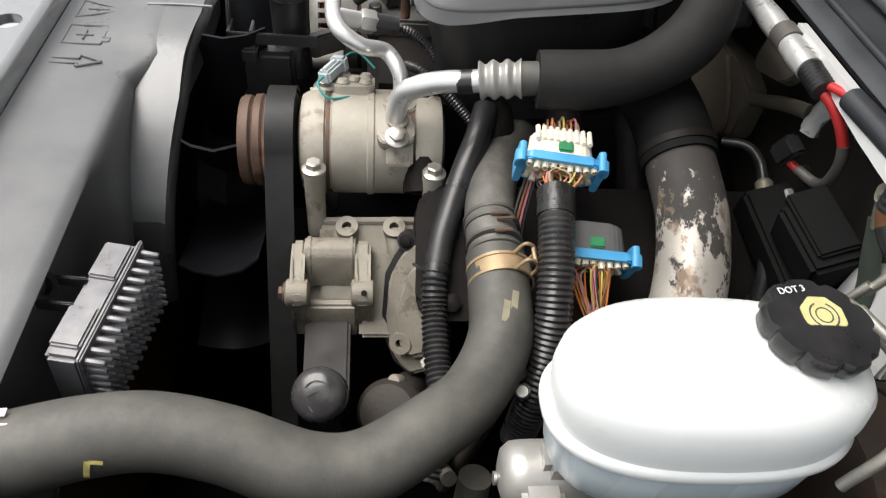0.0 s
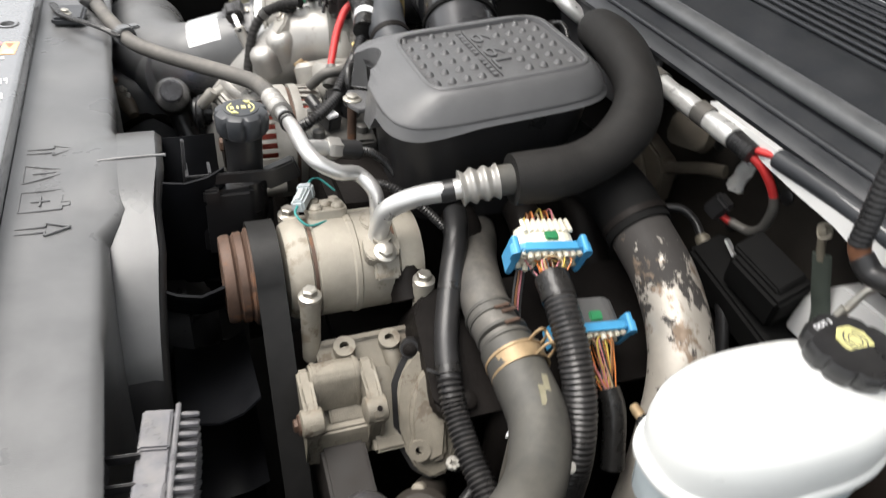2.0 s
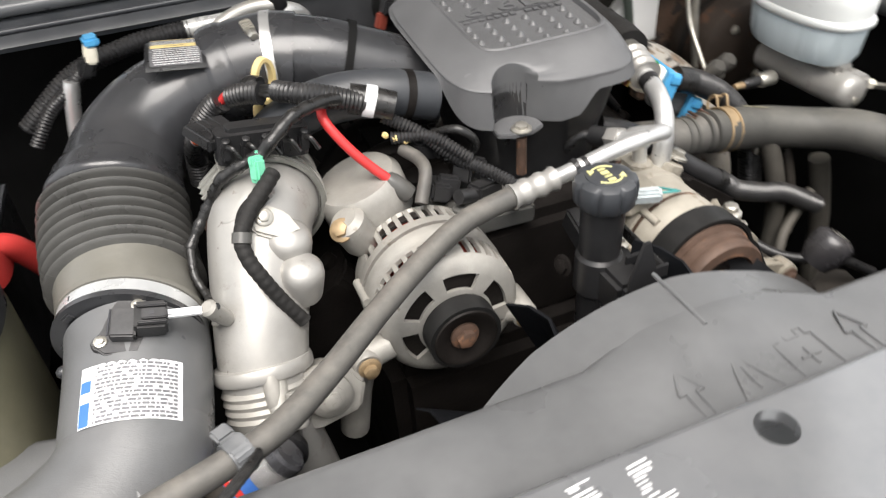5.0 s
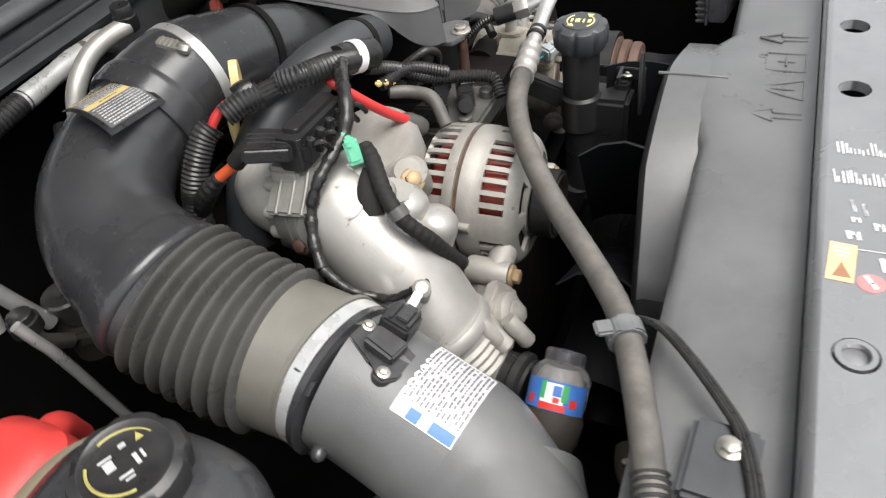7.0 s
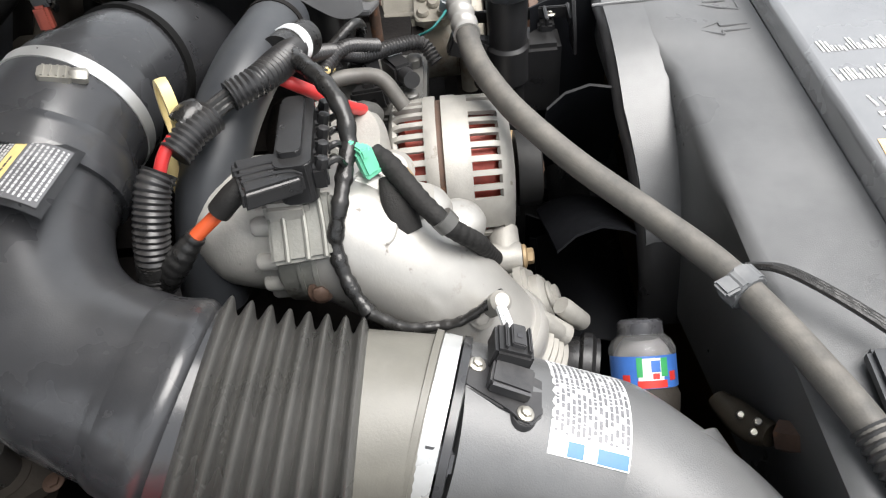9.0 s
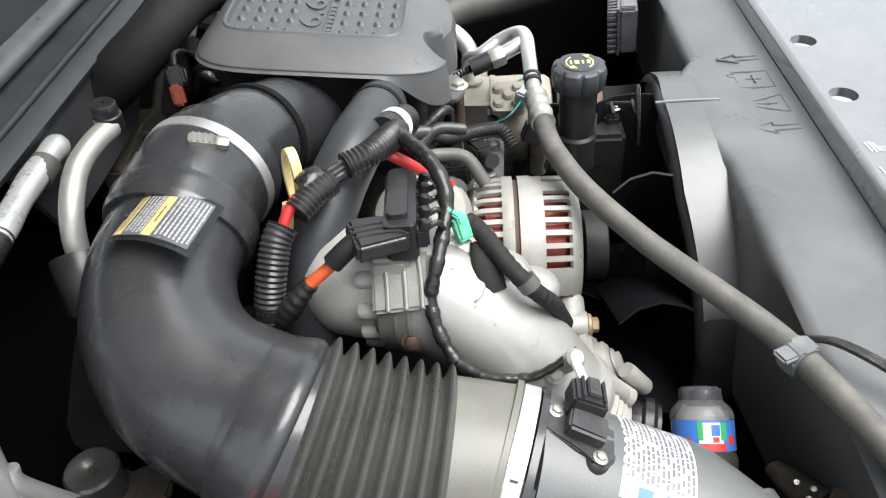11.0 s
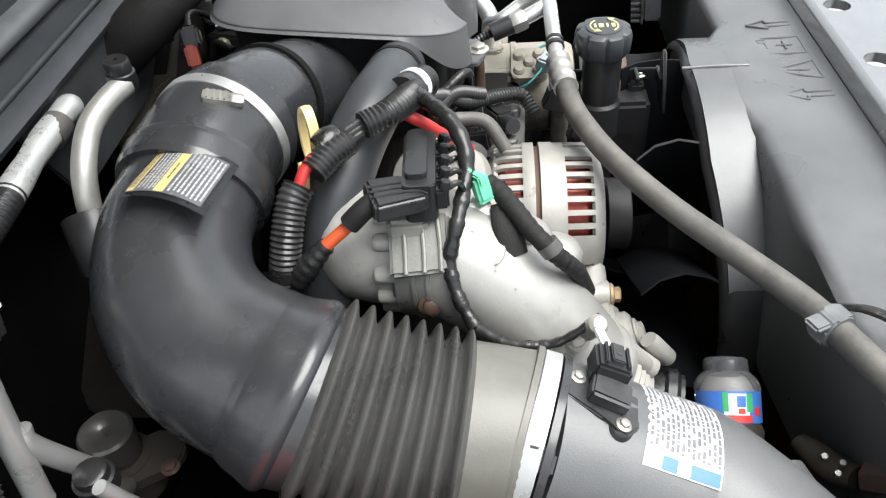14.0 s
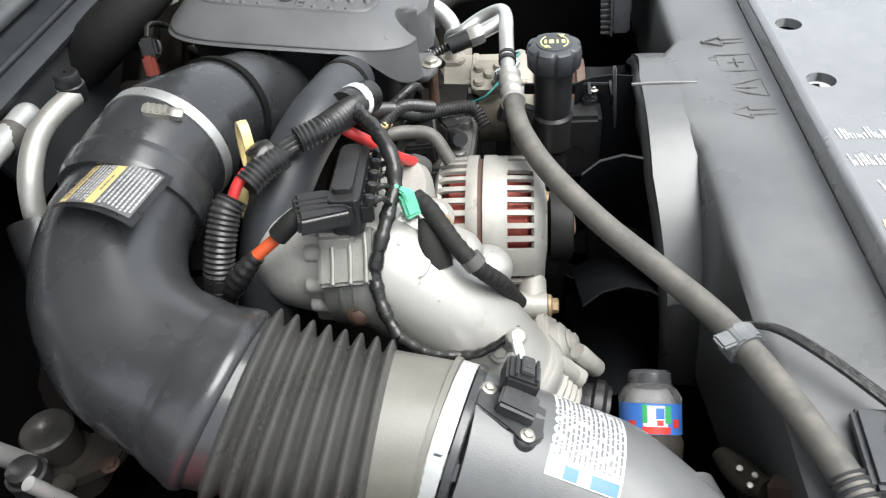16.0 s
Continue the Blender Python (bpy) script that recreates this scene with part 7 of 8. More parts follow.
part("loop", b, YELLOW, yl)
part("tube", sweep(new_bm(), [(-0.298, 0.302, 0.032), (-0.305, 0.306, 0.005), (-0.30, 0.308, -0.08)], 0.006, 12), YELLOW, yl)
b = new_bm()
ring_band(b, (-0.186, 0.212, 0.039), (-0.90, 0.30, 0.30), 0.0178, 0.013, 0.0012, 32)
single("white_tape", b, WHITEPAPER, "white paper tape round the wiring", "tape")
part("core", sweep(new_bm(), [(-0.160, 0.203, 0.030), (-0.186, 0.212, 0.039), (-0.208, 0.219, 0.045)], 0.0176, 20, 4), TAPE, thing("tape_bundle", (-0.18, 0.212, 0.018), "black wiring bundle inside the white tape", "wiring"))

# clutter between cover and alternator
wire("injector_conduit", [(-0.175, 0.205, 0.02), (-0.140, 0.185, 0.0), (-0.105, 0.160, -0.030), (-0.070, 0.125, -0.045), (-0.055, 0.10, -0.055), (-0.068, 0.085, -0.072)], 0.0085, CONDUIT, "grey black corrugated wiring conduit", "wiring", 14, (0.0045, 0.0018))
pl = thing("injector_plug", (-0.08, 0.13, -0.09), "black wiring plug with a white lock", "connector")
m = pose(-0.082, 0.128, -0.066, 0, 10, 25)
part("body", block(new_bm(), (0.044, 0.022, 0.024), m, 0.003), BLACK, pl)
part("neck", sweep(new_bm(), [m @ Vector((-0.02, 0, 0)), m @ Vector((-0.045, 0.002, 0.004))], 0.009, 14, 3), BLACK, pl)
part("lock", block(new_bm(), (0.012, 0.018, 0.006), m @ pose(0.014, -0.004, 0.014), 0.001), WHITEPAPER, pl, "white lock tab")
for k, (px, py, pz, w) in enumerate(((-0.125, 0.195, -0.03, 0.05), (-0.09, 0.165, -0.055, 0.035), (-0.13, 0.155, -0.065, 0.04))):
    b = new_bm()
    block(b, (w, 0.024, 0.022), pose(px, py, pz, 8 * k, 12, 20 + 30 * k), 0.003)
    block(b, (w * 0.4, 0.028, 0.026), pose(px + 0.01, py - 0.003, pz + 0.003, 8 * k, 12, 20 + 30 * k), 0.003)
    single("black_plug", b, BLACK, "black plastic wiring plug on the manifold", "connector", "manifold plugs")
wire("loop_wire", [(-0.12, 0.19, -0.01), (-0.098, 0.165, 0.002), (-0.078, 0.160, -0.018), (-0.085, 0.175, -0.045), (-0.11, 0.185, -0.045)], 0.0055, TAPE, "black looped wire by the plugs", "wire", 10)
for k in range(3):
    single("yellow_terminal", block(new_bm(), (0.007, 0.008, 0.007), pose(-0.178 + 0.011 * k, 0.192 - 0.003 * k, 0.002 - 0.005 * k, 10, 0, 20), 0.002), YELLOW, "small yellow wire terminal on the wiring", "terminal", "yellow terminals")
wire("grey_sleeve", [(-0.17, 0.195, -0.005), (-0.128, 0.175, -0.005), (-0.09, 0.145, -0.03)], 0.008, CONDUIT, "grey corrugated wiring sleeve over the manifold", "wiring", 12, (0.0045, 0.0016))
wire("ring_wire", [(-0.165, 0.12, -0.055), (-0.15, 0.14, -0.03), (-0.148, 0.165, -0.025), (-0.16, 0.19, -0.02)], 0.008, GREYHOSE, "pale grey curved pipe behind the alternator", "pipe", 14)
b = new_bm()
turned(b, [(0.018, -0.03), (0.022, -0.02), (0.022, 0.015), (0.015, 0.022)], (-0.245, 0.135, -0.075), (-0.4, -0.1, 0.9), 24)
sb = thing("sender_boss", (-0.25, 0.13, -0.105), "round cast aluminium boss with a hex bolt", "casting")
part("boss", b, ALU, sb)
bolt(sb, (-0.259, 0.126, -0.066), (-0.4, -0.5, 0.75), 0.0095, 0.012, CLAMPGOLD)
b = new_bm()
turned(b, [(0.05, 0.0), (0.055, 0.008), (0.055, 0.05), (0.048, 0.06)], (-0.205, 0.19, -0.10), (-0.3, 0, 1), 36)
single("vacuum_pump", b, ALU, "dull cast aluminium pump body", "pump")

# band clamp below the engine cover
b = new_bm()
turned_hollow(b, (-0.055, 0.335, -0.03), (-0.95, 0.12, 0.25), 0.050, 0.0525, -0.008, 0.008, 44)
single("band_clamp", b, ALUBRIGHT, "shiny slotted steel band clamp under the cover", "clamp")

# ======== sight glass cap, front passenger corner ========
jar = thing("filter_canister", (-0.42, -0.078, -0.24), "clear plastic canister with a red and blue label", "canister")
GLASS = bpy.data.materials.new("clear_plastic")
GLASS.use_nodes = True
g = GLASS.node_tree.nodes["Principled BSDF"]
g.inputs["Transmission Weight"].default_value, g.inputs["Roughness"].default_value, g.inputs["IOR"].default_value = 0.9, 0.12, 1.3
g.inputs["Base Color"].default_value = (0.8, 0.8, 0.8, 1)
jx, jo = Vector((0.80, -0.02, 0.60)).normalized(), Vector((-0.436, -0.079, -0.190))
part("bowl", turned(new_bm(), [(0.024, 0.0), (0.0265, 0.004), (0.0285, 0.010), (0.0292, 0.022), (0.0292, 0.038), (0.0300, 0.041), (0.0290, 0.045), (0.0260, 0.0505), (0.0215, 0.0545), (0.0190, 0.058), (0.0190, 0.063), (0.010, 0.064)], jo, jx, 40), GLASS, jar)
part("core", turned(new_bm(), [(0.018, 0.004), (0.021, 0.01), (0.021, 0.036), (0.012, 0.048)], jo, jx, 32), material("grey_filter", (0.30, 0.29, 0.29), 0.5, vary=0.2, scale=60), jar)
part("base", turned(new_bm(), [(0.023, -0.03), (0.0285, -0.018), (0.0305, 0.002), (0.028, 0.009)], jo, jx, 36), BROWNDUST, jar, "dull brown grey base")
part("cap", turned(new_bm(), [(0.0200, 0.0555), (0.0205, 0.058), (0.0200, 0.066), (0.0170, 0.069), (0.004, 0.070)], jo, jx, 36), material("smoky_cap", (0.06, 0.06, 0.065), 0.3, vary=0.2, scale=60), jar, "smoky grey cap")
lab = part("label", patch(new_bm(), jo, jx, (-0.6, 0.1, 0.8), 0.0294, -80, 80, 0.010, 0.038, 24), BLUEINK, jar, "blue label with red and green fields")
part("label_patch", patch(new_bm(), jo, jx, (-0.6, 0.1, 0.8), 0.0295, -16, 28, 0.012, 0.036, 8), WHITEPAPER, lab)
for a0, a1, h0, h1, mt in ((-44, -30, 0.014, 0.022, REDINK), (-18, -8, 0.020, 0.037, GREENINK), (6, 22, 0.024, 0.034, BLUEINK), (23, 36, 0.020, 0.036, GREENINK), (-18, 34, 0.0105, 0.017, REDINK), (8, 20, 0.018, 0.023, REDINK), (40, 56, 0.016, 0.024, REDINK)):
    part("label_patch", patch(new_bm(), jo, jx, (-0.6, 0.1, 0.8), 0.0296, a0, a1, h0, h1, 8), mt, lab)
wire("canister_pipe", [(-0.452, -0.079, -0.202), (-0.445, -0.07, -0.235), (-0.40, -0.05, -0.29), (-0.36, -0.03, -0.36)], 0.02, BLACK, "black pipe under the canister", "pipe", 16)

ff = thing("front_fitting", (-0.48, -0.15, -0.21), "brown dusty pipe fitting with pale screws", "fitting")
FITBROWN = material("dusty_brown_metal", (0.065, 0.052, 0.036), 0.6, 0.2, vary=0.35, scale=40, bump=0.4, bump_scale=250)
part("body", sweep(new_bm(), [(-0.430, -0.150, -0.215), (-0.450, -0.158, -0.207), (-0.470, -0.166, -0.198), (-0.484, -0.175, -0.186)], lambda t: 0.010 + 0.006 * math.sin(2.8 * t), 20, oval=(1.0, 0.75, (0, 0, 1))), FITBROWN, ff)
part("hex_end", turned(new_bm(), [(0.010, -0.014), (0.0140, -0.012), (0.0140, 0.012), (0.011, 0.015)], (-0.494, -0.186, -0.172), (-0.45, -0.6, 0.5), 6), RUST, ff, "rusty hexagonal end")
part("tail", sweep(new_bm(), [(-0.498, -0.192, -0.166), (-0.510, -0.208, -0.165), (-0.53, -0.225, -0.20)], 0.008, 14), FITBROWN, ff)
for q in ((-0.462, -0.155, -0.188), (-0.474, -0.164, -0.179), (-0.480, -0.160, -0.186)):
    part("screw", turned(new_bm(), [(0.0032, -0.008), (0.0036, 0.001), (0.0026, 0.003)], q, (-0.3, 0.2, 0.9), 10), STEEL, ff)

# hose clip, strap of wires and bracket at the front
clipm = frame_at((-0.418, -0.1405, -0.0610), (-0.86, -0.42, 0.0), (0, 0, 1))
b = new_bm()
slab(b, rounded(0.032, 0.032, 0.012), -0.009, 0.009, clipm, 0.003)
block(b, (0.006, 0.016, 0.016), clipm @ pose(0.012, 0.018, 0), 0.002)
single("hose_clip", b, SEAL, "grey plastic hose clip", "clip")
for k in range(3):
    wire("flat_lead", [(-0.402, -0.147 - 0.003 * k, -0.056), (-0.414, -0.166 - 0.003 * k, -0.048), (-0.437, -0.189 - 0.003 * k, -0.046), (-0.472, -0.219 - 0.003 * k, -0.048), (-0.502, -0.238 - 0.003 * k, -0.050), (-0.56, -0.252 - 0.003 * k, -0.054), (-0.62, -0.256, -0.08)], 0.0030, TAPE, "thin black lead running to the front", "wire", 8, group="flat leads")
fb = thing("front_bracket", (-0.53, -0.225, -0.10), "dark grey bracket with a bright hex bolt", "bracket")
part("plate", block(new_bm(), (0.068, 0.050, 0.014), pose(-0.520, -0.228, -0.060, 0, 0, -4), 0.004), COWL, fb)
part("stand", block(new_bm(), (0.052, 0.040, 0.05), pose(-0.524, -0.230, -0.090, 0, 0, -4), 0.004), BLACK, fb)
bolt(fb, (-0.508, -0.233, -0.053), (-0.1, 0.1, 1), 0.0070, 0.008, STEEL)
for k in range(4):
    wire("frame_line", [(-0.50 - 0.03 * k, -0.05 - 0.01 * k, -0.30), (-0.52 - 0.03 * k, -0.12, -0.26), (-0.55 - 0.02 * k, -0.18, -0.30)], 0.012 + 0.002 * (k % 2), DARKMETAL, "dusty dark line low behind the bracket", "pipe", 12, group="frame lines")

# ======== coolant tank ========
tank = thing("coolant_tank", (-0.70, 0.16, -0.2), "dark translucent coolant surge tank with marked cap", "coolant tank")
b = new_bm()
loft(b, [[(x, y, z) for x, y in squircle(-0.715, 0.165, 0.095 * s, 0.105 * s, 2.8)] for z, s in ((-0.30, 0.9), (-0.26, 1.0), (-0.10, 1.0), (-0.065, 0.985), (-0.045, 0.93), (-0.03, 0.80), (-0.022, 0.62), (-0.02, 0.5))])
part("body", b, material("stained_tank_plastic", (0.20, 0.19, 0.13), 0.35, vary=0.2, scale=14, dust=0.2), tank)
b = new_bm()
loft(b, [[(x, y, z) for x, y in squircle(-0.705, 0.155, 0.088 * s, 0.095 * s, 2.5)] for z, s in ((-0.075, 1.03), (-0.060, 1.03), (-0.040, 0.95), (-0.022, 0.80), (-0.014, 0.62), (-0.012, 0.5))])
part("shoulder", b, DUCT, tank, "dark moulded tank shoulder")
tcap = part("cap", turned(new_bm(), [(0.034, -0.025), (0.0415, -0.022), (0.043, -0.006), (0.040, 0.001), (0.033, 0.004), (0.031, 0.0025), (0.01, 0.0025)], (-0.676, 0.150, 0.008), (0.05, -0.08, 1), 96, (6, 0.06)), BLACK, tank, "black cap with yellow print")
km = frame_at((-0.676, 0.150, 0.0112), (0.05, -0.08, 1), (0.9, -0.4, 0))
b = new_bm()
for a0, n in ((20, 9), (150, 11)):
    rib(b, [km @ Vector((0.0262 * math.cos(a), 0.0262 * math.sin(a), 0)) for a in (radians(a0 + 11 * k) for k in range(n))], 0.0012, 4)
slab(b, [(-0.003, -0.003), (0.003, -0.003), (0, 0.004)], -0.0005, 0.001, km @ pose(0.016, 0.012, 0), 0)
part("print", b, material("dull_yellow_print", (0.40, 0.36, 0.11), 0.5), tcap, "yellow arcs of print")
b = new_bm()
for cx, cy, w, h in ((-0.010, 0.003, 0.007, 0.009), (-0.010, 0.010, 0.010, 0.002), (0.004, 0.013, 0.005, 0.004), (0.007, -0.004, 0.003, 0.010), (0.012, -0.003, 0.002, 0.008), (-0.004, -0.011, 0.010, 0.002), (-0.003, -0.015, 0.007, 0.0015)):
    part("icon", block(new_bm(), (w, h, 0.001), km @ pose(cx, cy, 0), 0), SEALPRINT, tcap)

# red battery cover and battery
bat = thing("battery", (-0.72, 0.40, -0.3), "black battery with a red terminal cover", "battery")
part("case", block(new_bm(), (0.17, 0.24, 0.19), pose(-0.745, 0.42, -0.215), 0.008), BLACK, bat)
part("lid", block(new_bm(), (0.172, 0.242, 0.02), pose(-0.745, 0.42, -0.118), 0.006), COWL, bat)
b = new_bm()
loft(b, [[(x, y, z) for x, y in squircle(-0.69, 0.315, 0.055 * s, 0.055 * s, 3)] for z, s in ((-0.12, 1.0), (-0.09, 1.0), (-0.065, 0.9), (-0.052, 0.6), (-0.050, 0.3))])
part("terminal_cover", b, REDPART, bat, "red plastic terminal cover")
part("cable", sweep(new_bm(), [(-0.66, 0.31, -0.08), (-0.63, 0.33, -0.10), (-0.61, 0.36, -0.16)], 0.016, 14), REDPART, bat, "red battery cable")

# ======== passenger rear: pipes and valve ========
hp = thing("heater_pipe", (-0.30, 0.49, 0.0), "bright aluminium pipe with a black capped port", "pipe")
part("pipe", sweep(new_bm(), [(-0.235, 0.475, 0.085), (-0.262, 0.483, 0.083), (-0.290, 0.490, 0.075), (-0.318, 0.490, 0.060), (-0.335, 0.490, 0.040), (-0.345, 0.49, 0.01), (-0.35, 0.49, -0.06)], 0.0108, 22), material("dull_pipe_aluminium", (0.48, 0.47, 0.44), 0.40, 0.6, vary=0.2, scale=30, dust=0.35, dust_col=(0.40, 0.37, 0.32)), hp)
part("cap", turned(new_bm(), [(0.012, -0.022), (0.0135, -0.018), (0.0135, -0.004), (0.0118, -0.003), (0.0118, 0.008), (0.0105, 0.010), (0.002, 0.010), (0.0018, 0.008)], (-0.232, 0.476, 0.100), (-0.1, -0.1, 1), 28), BLACK, hp, "black screw cap")
part("boot", sweep(new_bm(), [(-0.348, 0.488, 0.018), (-0.362, 0.482, 0.005), (-0.375, 0.478, -0.02)], lambda t: 0.026 - 0.004 * t, 24), BLACK, hp, "black rubber boot")
KNOBSTEEL = material("worn_knob_steel", (0.13, 0.125, 0.12), 0.32, 0.7, vary=0.2, scale=40)
vk = thing("fuel_cooler_valve", (-0.475, 0.483, -0.2), "metal knob valve on a dark flange", "valve")
part("knob", turned(new_bm(), [(0.018, -0.045), (0.021, -0.03), (0.0235, -0.008), (0.0245, 0.0), (0.022, 0.003), (0.012, 0.0025), (0.008, -0.0005), (0.002, -0.002)], (-0.478, 0.482, -0.122), (-0.1, -0.05, 1), 36), KNOBSTEEL, vk)
b = new_bm()
slab(b, rounded(0.08, 0.046, 0.018), -0.006, 0.006, pose(-0.478, 0.465, -0.172, 0, 0, -60), 0.003)
turned(b, [(0.026, -0.05), (0.026, 0.0)], (-0.475, 0.483, -0.165), (0, 0, 1), 24)
part("flange", b, BROWNDUST, vk)
bolt(vk, (-0.488, 0.432, -0.164), (0, 0, 1), 0.006, 0.005, RUST)
part("port_cap", turned(new_bm(), [(0.013, -0.02), (0.0165, -0.016), (0.0165, -0.002), (0.014, -0.001), (0.013, 0.006), (0.010, 0.008)], (-0.545, 0.447, -0.078), (0, 0, 1), 24), BLACK, vk, "black port cap")
part("port", sweep(new_bm(), [(-0.545, 0.447, -0.09), (-0.54, 0.45, -0.12), (-0.51, 0.465, -0.16)], 0.009, 14), STEEL, vk)
wire("silver_pipe", [(-0.519, 0.501, 0.026), (-0.523, 0.50, 0.012), (-0.533, 0.50, -0.028), (-0.548, 0.50, -0.095), (-0.551, 0.499, -0.108)], 0.0105, TUBEMET, "bright aluminium refrigerant pipe", "pipe", 16)
wire("cross_pipe", [(-0.528, 0.497, -0.040), (-0.531, 0.496, -0.055), (-0.520, 0.49, -0.095), (-0.505, 0.485, -0.14)], 0.0095, TUBEMET, "aluminium cross pipe to the valve", "pipe", 14)
wire("tank_pipe", [(-0.561, 0.430, -0.066), (-0.557, 0.424, -0.090), (-0.550, 0.42, -0.125), (-0.536, 0.42, -0.22), (-0.518, 0.412, -0.36)], 0.0062, TUBEMET, "thin bright pipe between the tank and the duct", "pipe", 14)
bp = thing("blue_plug", (-0.50, 0.50, 0.05), "white plug with a bright blue lever on a conduit", "connector")
m = pose(-0.478, 0.503, 0.074, 0, 0, 10) @ Matrix.Scale(0.75, 4)
part("lever", slab(new_bm(), [(-0.014, -0.019), (0.010, -0.019), (0.014, -0.010), (0.006, -0.004), (0.006, 0.004), (0.014, 0.010), (0.010, 0.019), (-0.014, 0.019)], -0.008, 0.008, m, 0.003), BLUE, bp, "blue lever")
for q in (-0.011, 0.011):
    part("prong", block(new_bm(), (0.020, 0.011, 0.034), m @ pose(-0.008, q, -0.022, 0, 12, 0), 0.003), WHITE, bp, "white plastic prong")
part("body", block(new_bm(), (0.028, 0.030, 0.034), m @ pose(-0.022, 0, -0.046, 0, 25, 0), 0.005), BLACK, bp, "black plug body")
part("conduit", sweep(new_bm(), [(-0.500, 0.505, 0.036), (-0.512, 0.505, 0.026), (-0.531, 0.502, 0.010), (-0.560, 0.50, -0.012), (-0.59, 0.49, -0.05)], 0.0095, 16, rings=(0.005, 0.0015)), CONDUIT, bp)

rp_ = thing("rear_plug", (-0.08, 0.47, 0.02), "small black plug with a red lock and a thin cable", "connector")
part("body", block(new_bm(), (0.020, 0.018, 0.022), pose(-0.076, 0.470, 0.052, 0, 20, 15), 0.003), BLACK, rp_)
part("lock", block(new_bm(), (0.016, 0.014, 0.026), pose(-0.088, 0.470, 0.034, 0, 20, 15), 0.003), material("dull_red_plastic", (0.20, 0.04, 0.025), 0.5, vary=0.2), rp_, "dull red lock")
part("clip", turned(new_bm(), [(0.006, -0.010), (0.0075, 0.0), (0.006, 0.010)], (-0.058, 0.474, 0.040), (1, 0.2, 0.3), 14), STEEL, rp_)
part("cable", sweep(new_bm(), [(-0.074, 0.470, 0.062), (-0.055, 0.474, 0.068), (-0.030, 0.472, 0.058), (0.0, 0.462, 0.030)], 0.0034, 10), TAPE, rp_)

# ======== cowl and firewall side ========
cw = thing("cowl", (0, 0.66, 0.1), "dark plastic windshield cowl with a rubber seal", "cowl")
b = new_bm()
prof = [(0.575, 0.055), (0.572, 0.062), (0.582, 0.072), (0.612, 0.078), (0.640, 0.088), (0.70, 0.112), (0.86, 0.150), (0.90, 0.13), (0.70, 0.06), (0.62, 0.045)]
loft(b, [[(x, y, z) for y, z in prof] for x in (-0.95, -0.5, 0, 0.5, 0.95)])
part("panel", b, COWL, cw)
b = new_bm()
sweep(b, [(-0.95, 0.634, 0.098), (0, 0.634, 0.098), (0.95, 0.634, 0.098)], 0.0135, 18, 6, oval=(1.25, 0.9, (0, 0, 1)))
part("seal", b, SEAL, cw, "pale grey rubber hood seal")
b = new_bm()
sweep(b, [(-0.95, 0.592, 0.078), (0, 0.592, 0.078), (0.95, 0.592, 0.078)], 0.004, 10, 6)
part("bead", b, COWL, cw)
for k in range(10):
    b = new_bm()
    sweep(b, [(-0.05, 0.735 + 0.014 * k, 0.126 + 0.0034 * k), (0.6, 0.735 + 0.014 * k, 0.126 + 0.0034 * k)], 0.0035, 8, 3)
    part("slat", b, COWL, cw)
b = new_bm()
loft(b, [[(x, 0.556, z), (x, 0.556, 0.060), (x, 0.566, 0.060), (x, 0.566, z)] for x, z in ((0.20, 0.056), (0.25, 0.046), (0.316, 0.036), (0.37, 0.031), (0.43, 0.028), (0.47, 0.020), (0.505, 0.010), (0.520, 0.030), (0.53, 0.055))])
single("cowl_lip", b, BODYPAINT, "white painted steel lip under the cowl", "body panel")
b = new_bm()
slab(b, [(-0.27, 0.062), (0.05, 0.062), (0.06, -0.02), (0.0, -0.06), (-0.22, -0.06)], -0.588, -0.582, pose(0, 0, 0, 90, 0, 0), 0.002)
single("cowl_apron", b, material("grey_apron", (0.036, 0.037, 0.040), 0.55, vary=0.3, scale=14, dust=0.2, bump=0.3, bump_scale=160), "dusty grey sheet metal apron under the cowl", "body panel")
b = new_bm()
slab(b, rounded(0.50, 0.28, 0.02), -0.006, 0.006, pose(0.20, 0.640, -0.105, 90, 0, 0), 0.004)
fp = thing("firewall_pad", (0.20, 0.64, -0.24), "brown grey insulation pad on the firewall, darkened for shade", "insulation")
# Brown lowered to near black; the shade below the hood sits in this colour.
part("pad", b, material("shade_dark_brown_insulation", (0.022, 0.019, 0.016), 0.8, vary=0.35, scale=12, bump=0.6, bump_scale=140, spec=0.2), fp)
for k in range(6):
    part("clip_button", turned(new_bm(), [(0.010, 0.0), (0.011, 0.002), (0.007, 0.004)], (0.02 + 0.07 * k, 0.634, -0.03 - 0.09 * (k % 2)), (0, -1, 0), 16), BLACK, fp)
wr = thing("wrapped_harness", (0, 0.55, 0.04), "wiring harness in silver heat wrap with grey bands", "wiring")
part("wrap", sweep(new_bm(), [(-0.359, 0.546, 0.050), (-0.291, 0.553, 0.050), (-0.225, 0.557, 0.049), (-0.196, 0.566, 0.040), (-0.15, 0.612, 0.004), (-0.04, 0.620, 0.0), (0.03, 0.604, 0.008), (0.068, 0.556, 0.040), (0.10, 0.547, 0.044), (0.18, 0.547, 0.044), (0.265, 0.548, 0.044)], lambda t: 0.0125 + 0.0010 * t + 0.0007 * math.sin(60 * t), 20), SILVERWRAP, wr)
for x, y in ((0.100, 0.548), (0.205, 0.548), (-0.250, 0.555)):
    part("band", sweep(new_bm(), [(x - 0.012, y, 0.0465 if x < 0 else 0.0445), (x + 0.012, y, 0.0480 if x < 0 else 0.0445)], 0.0148, 20, 3), GREYHOSE, wr, "grey tape band")
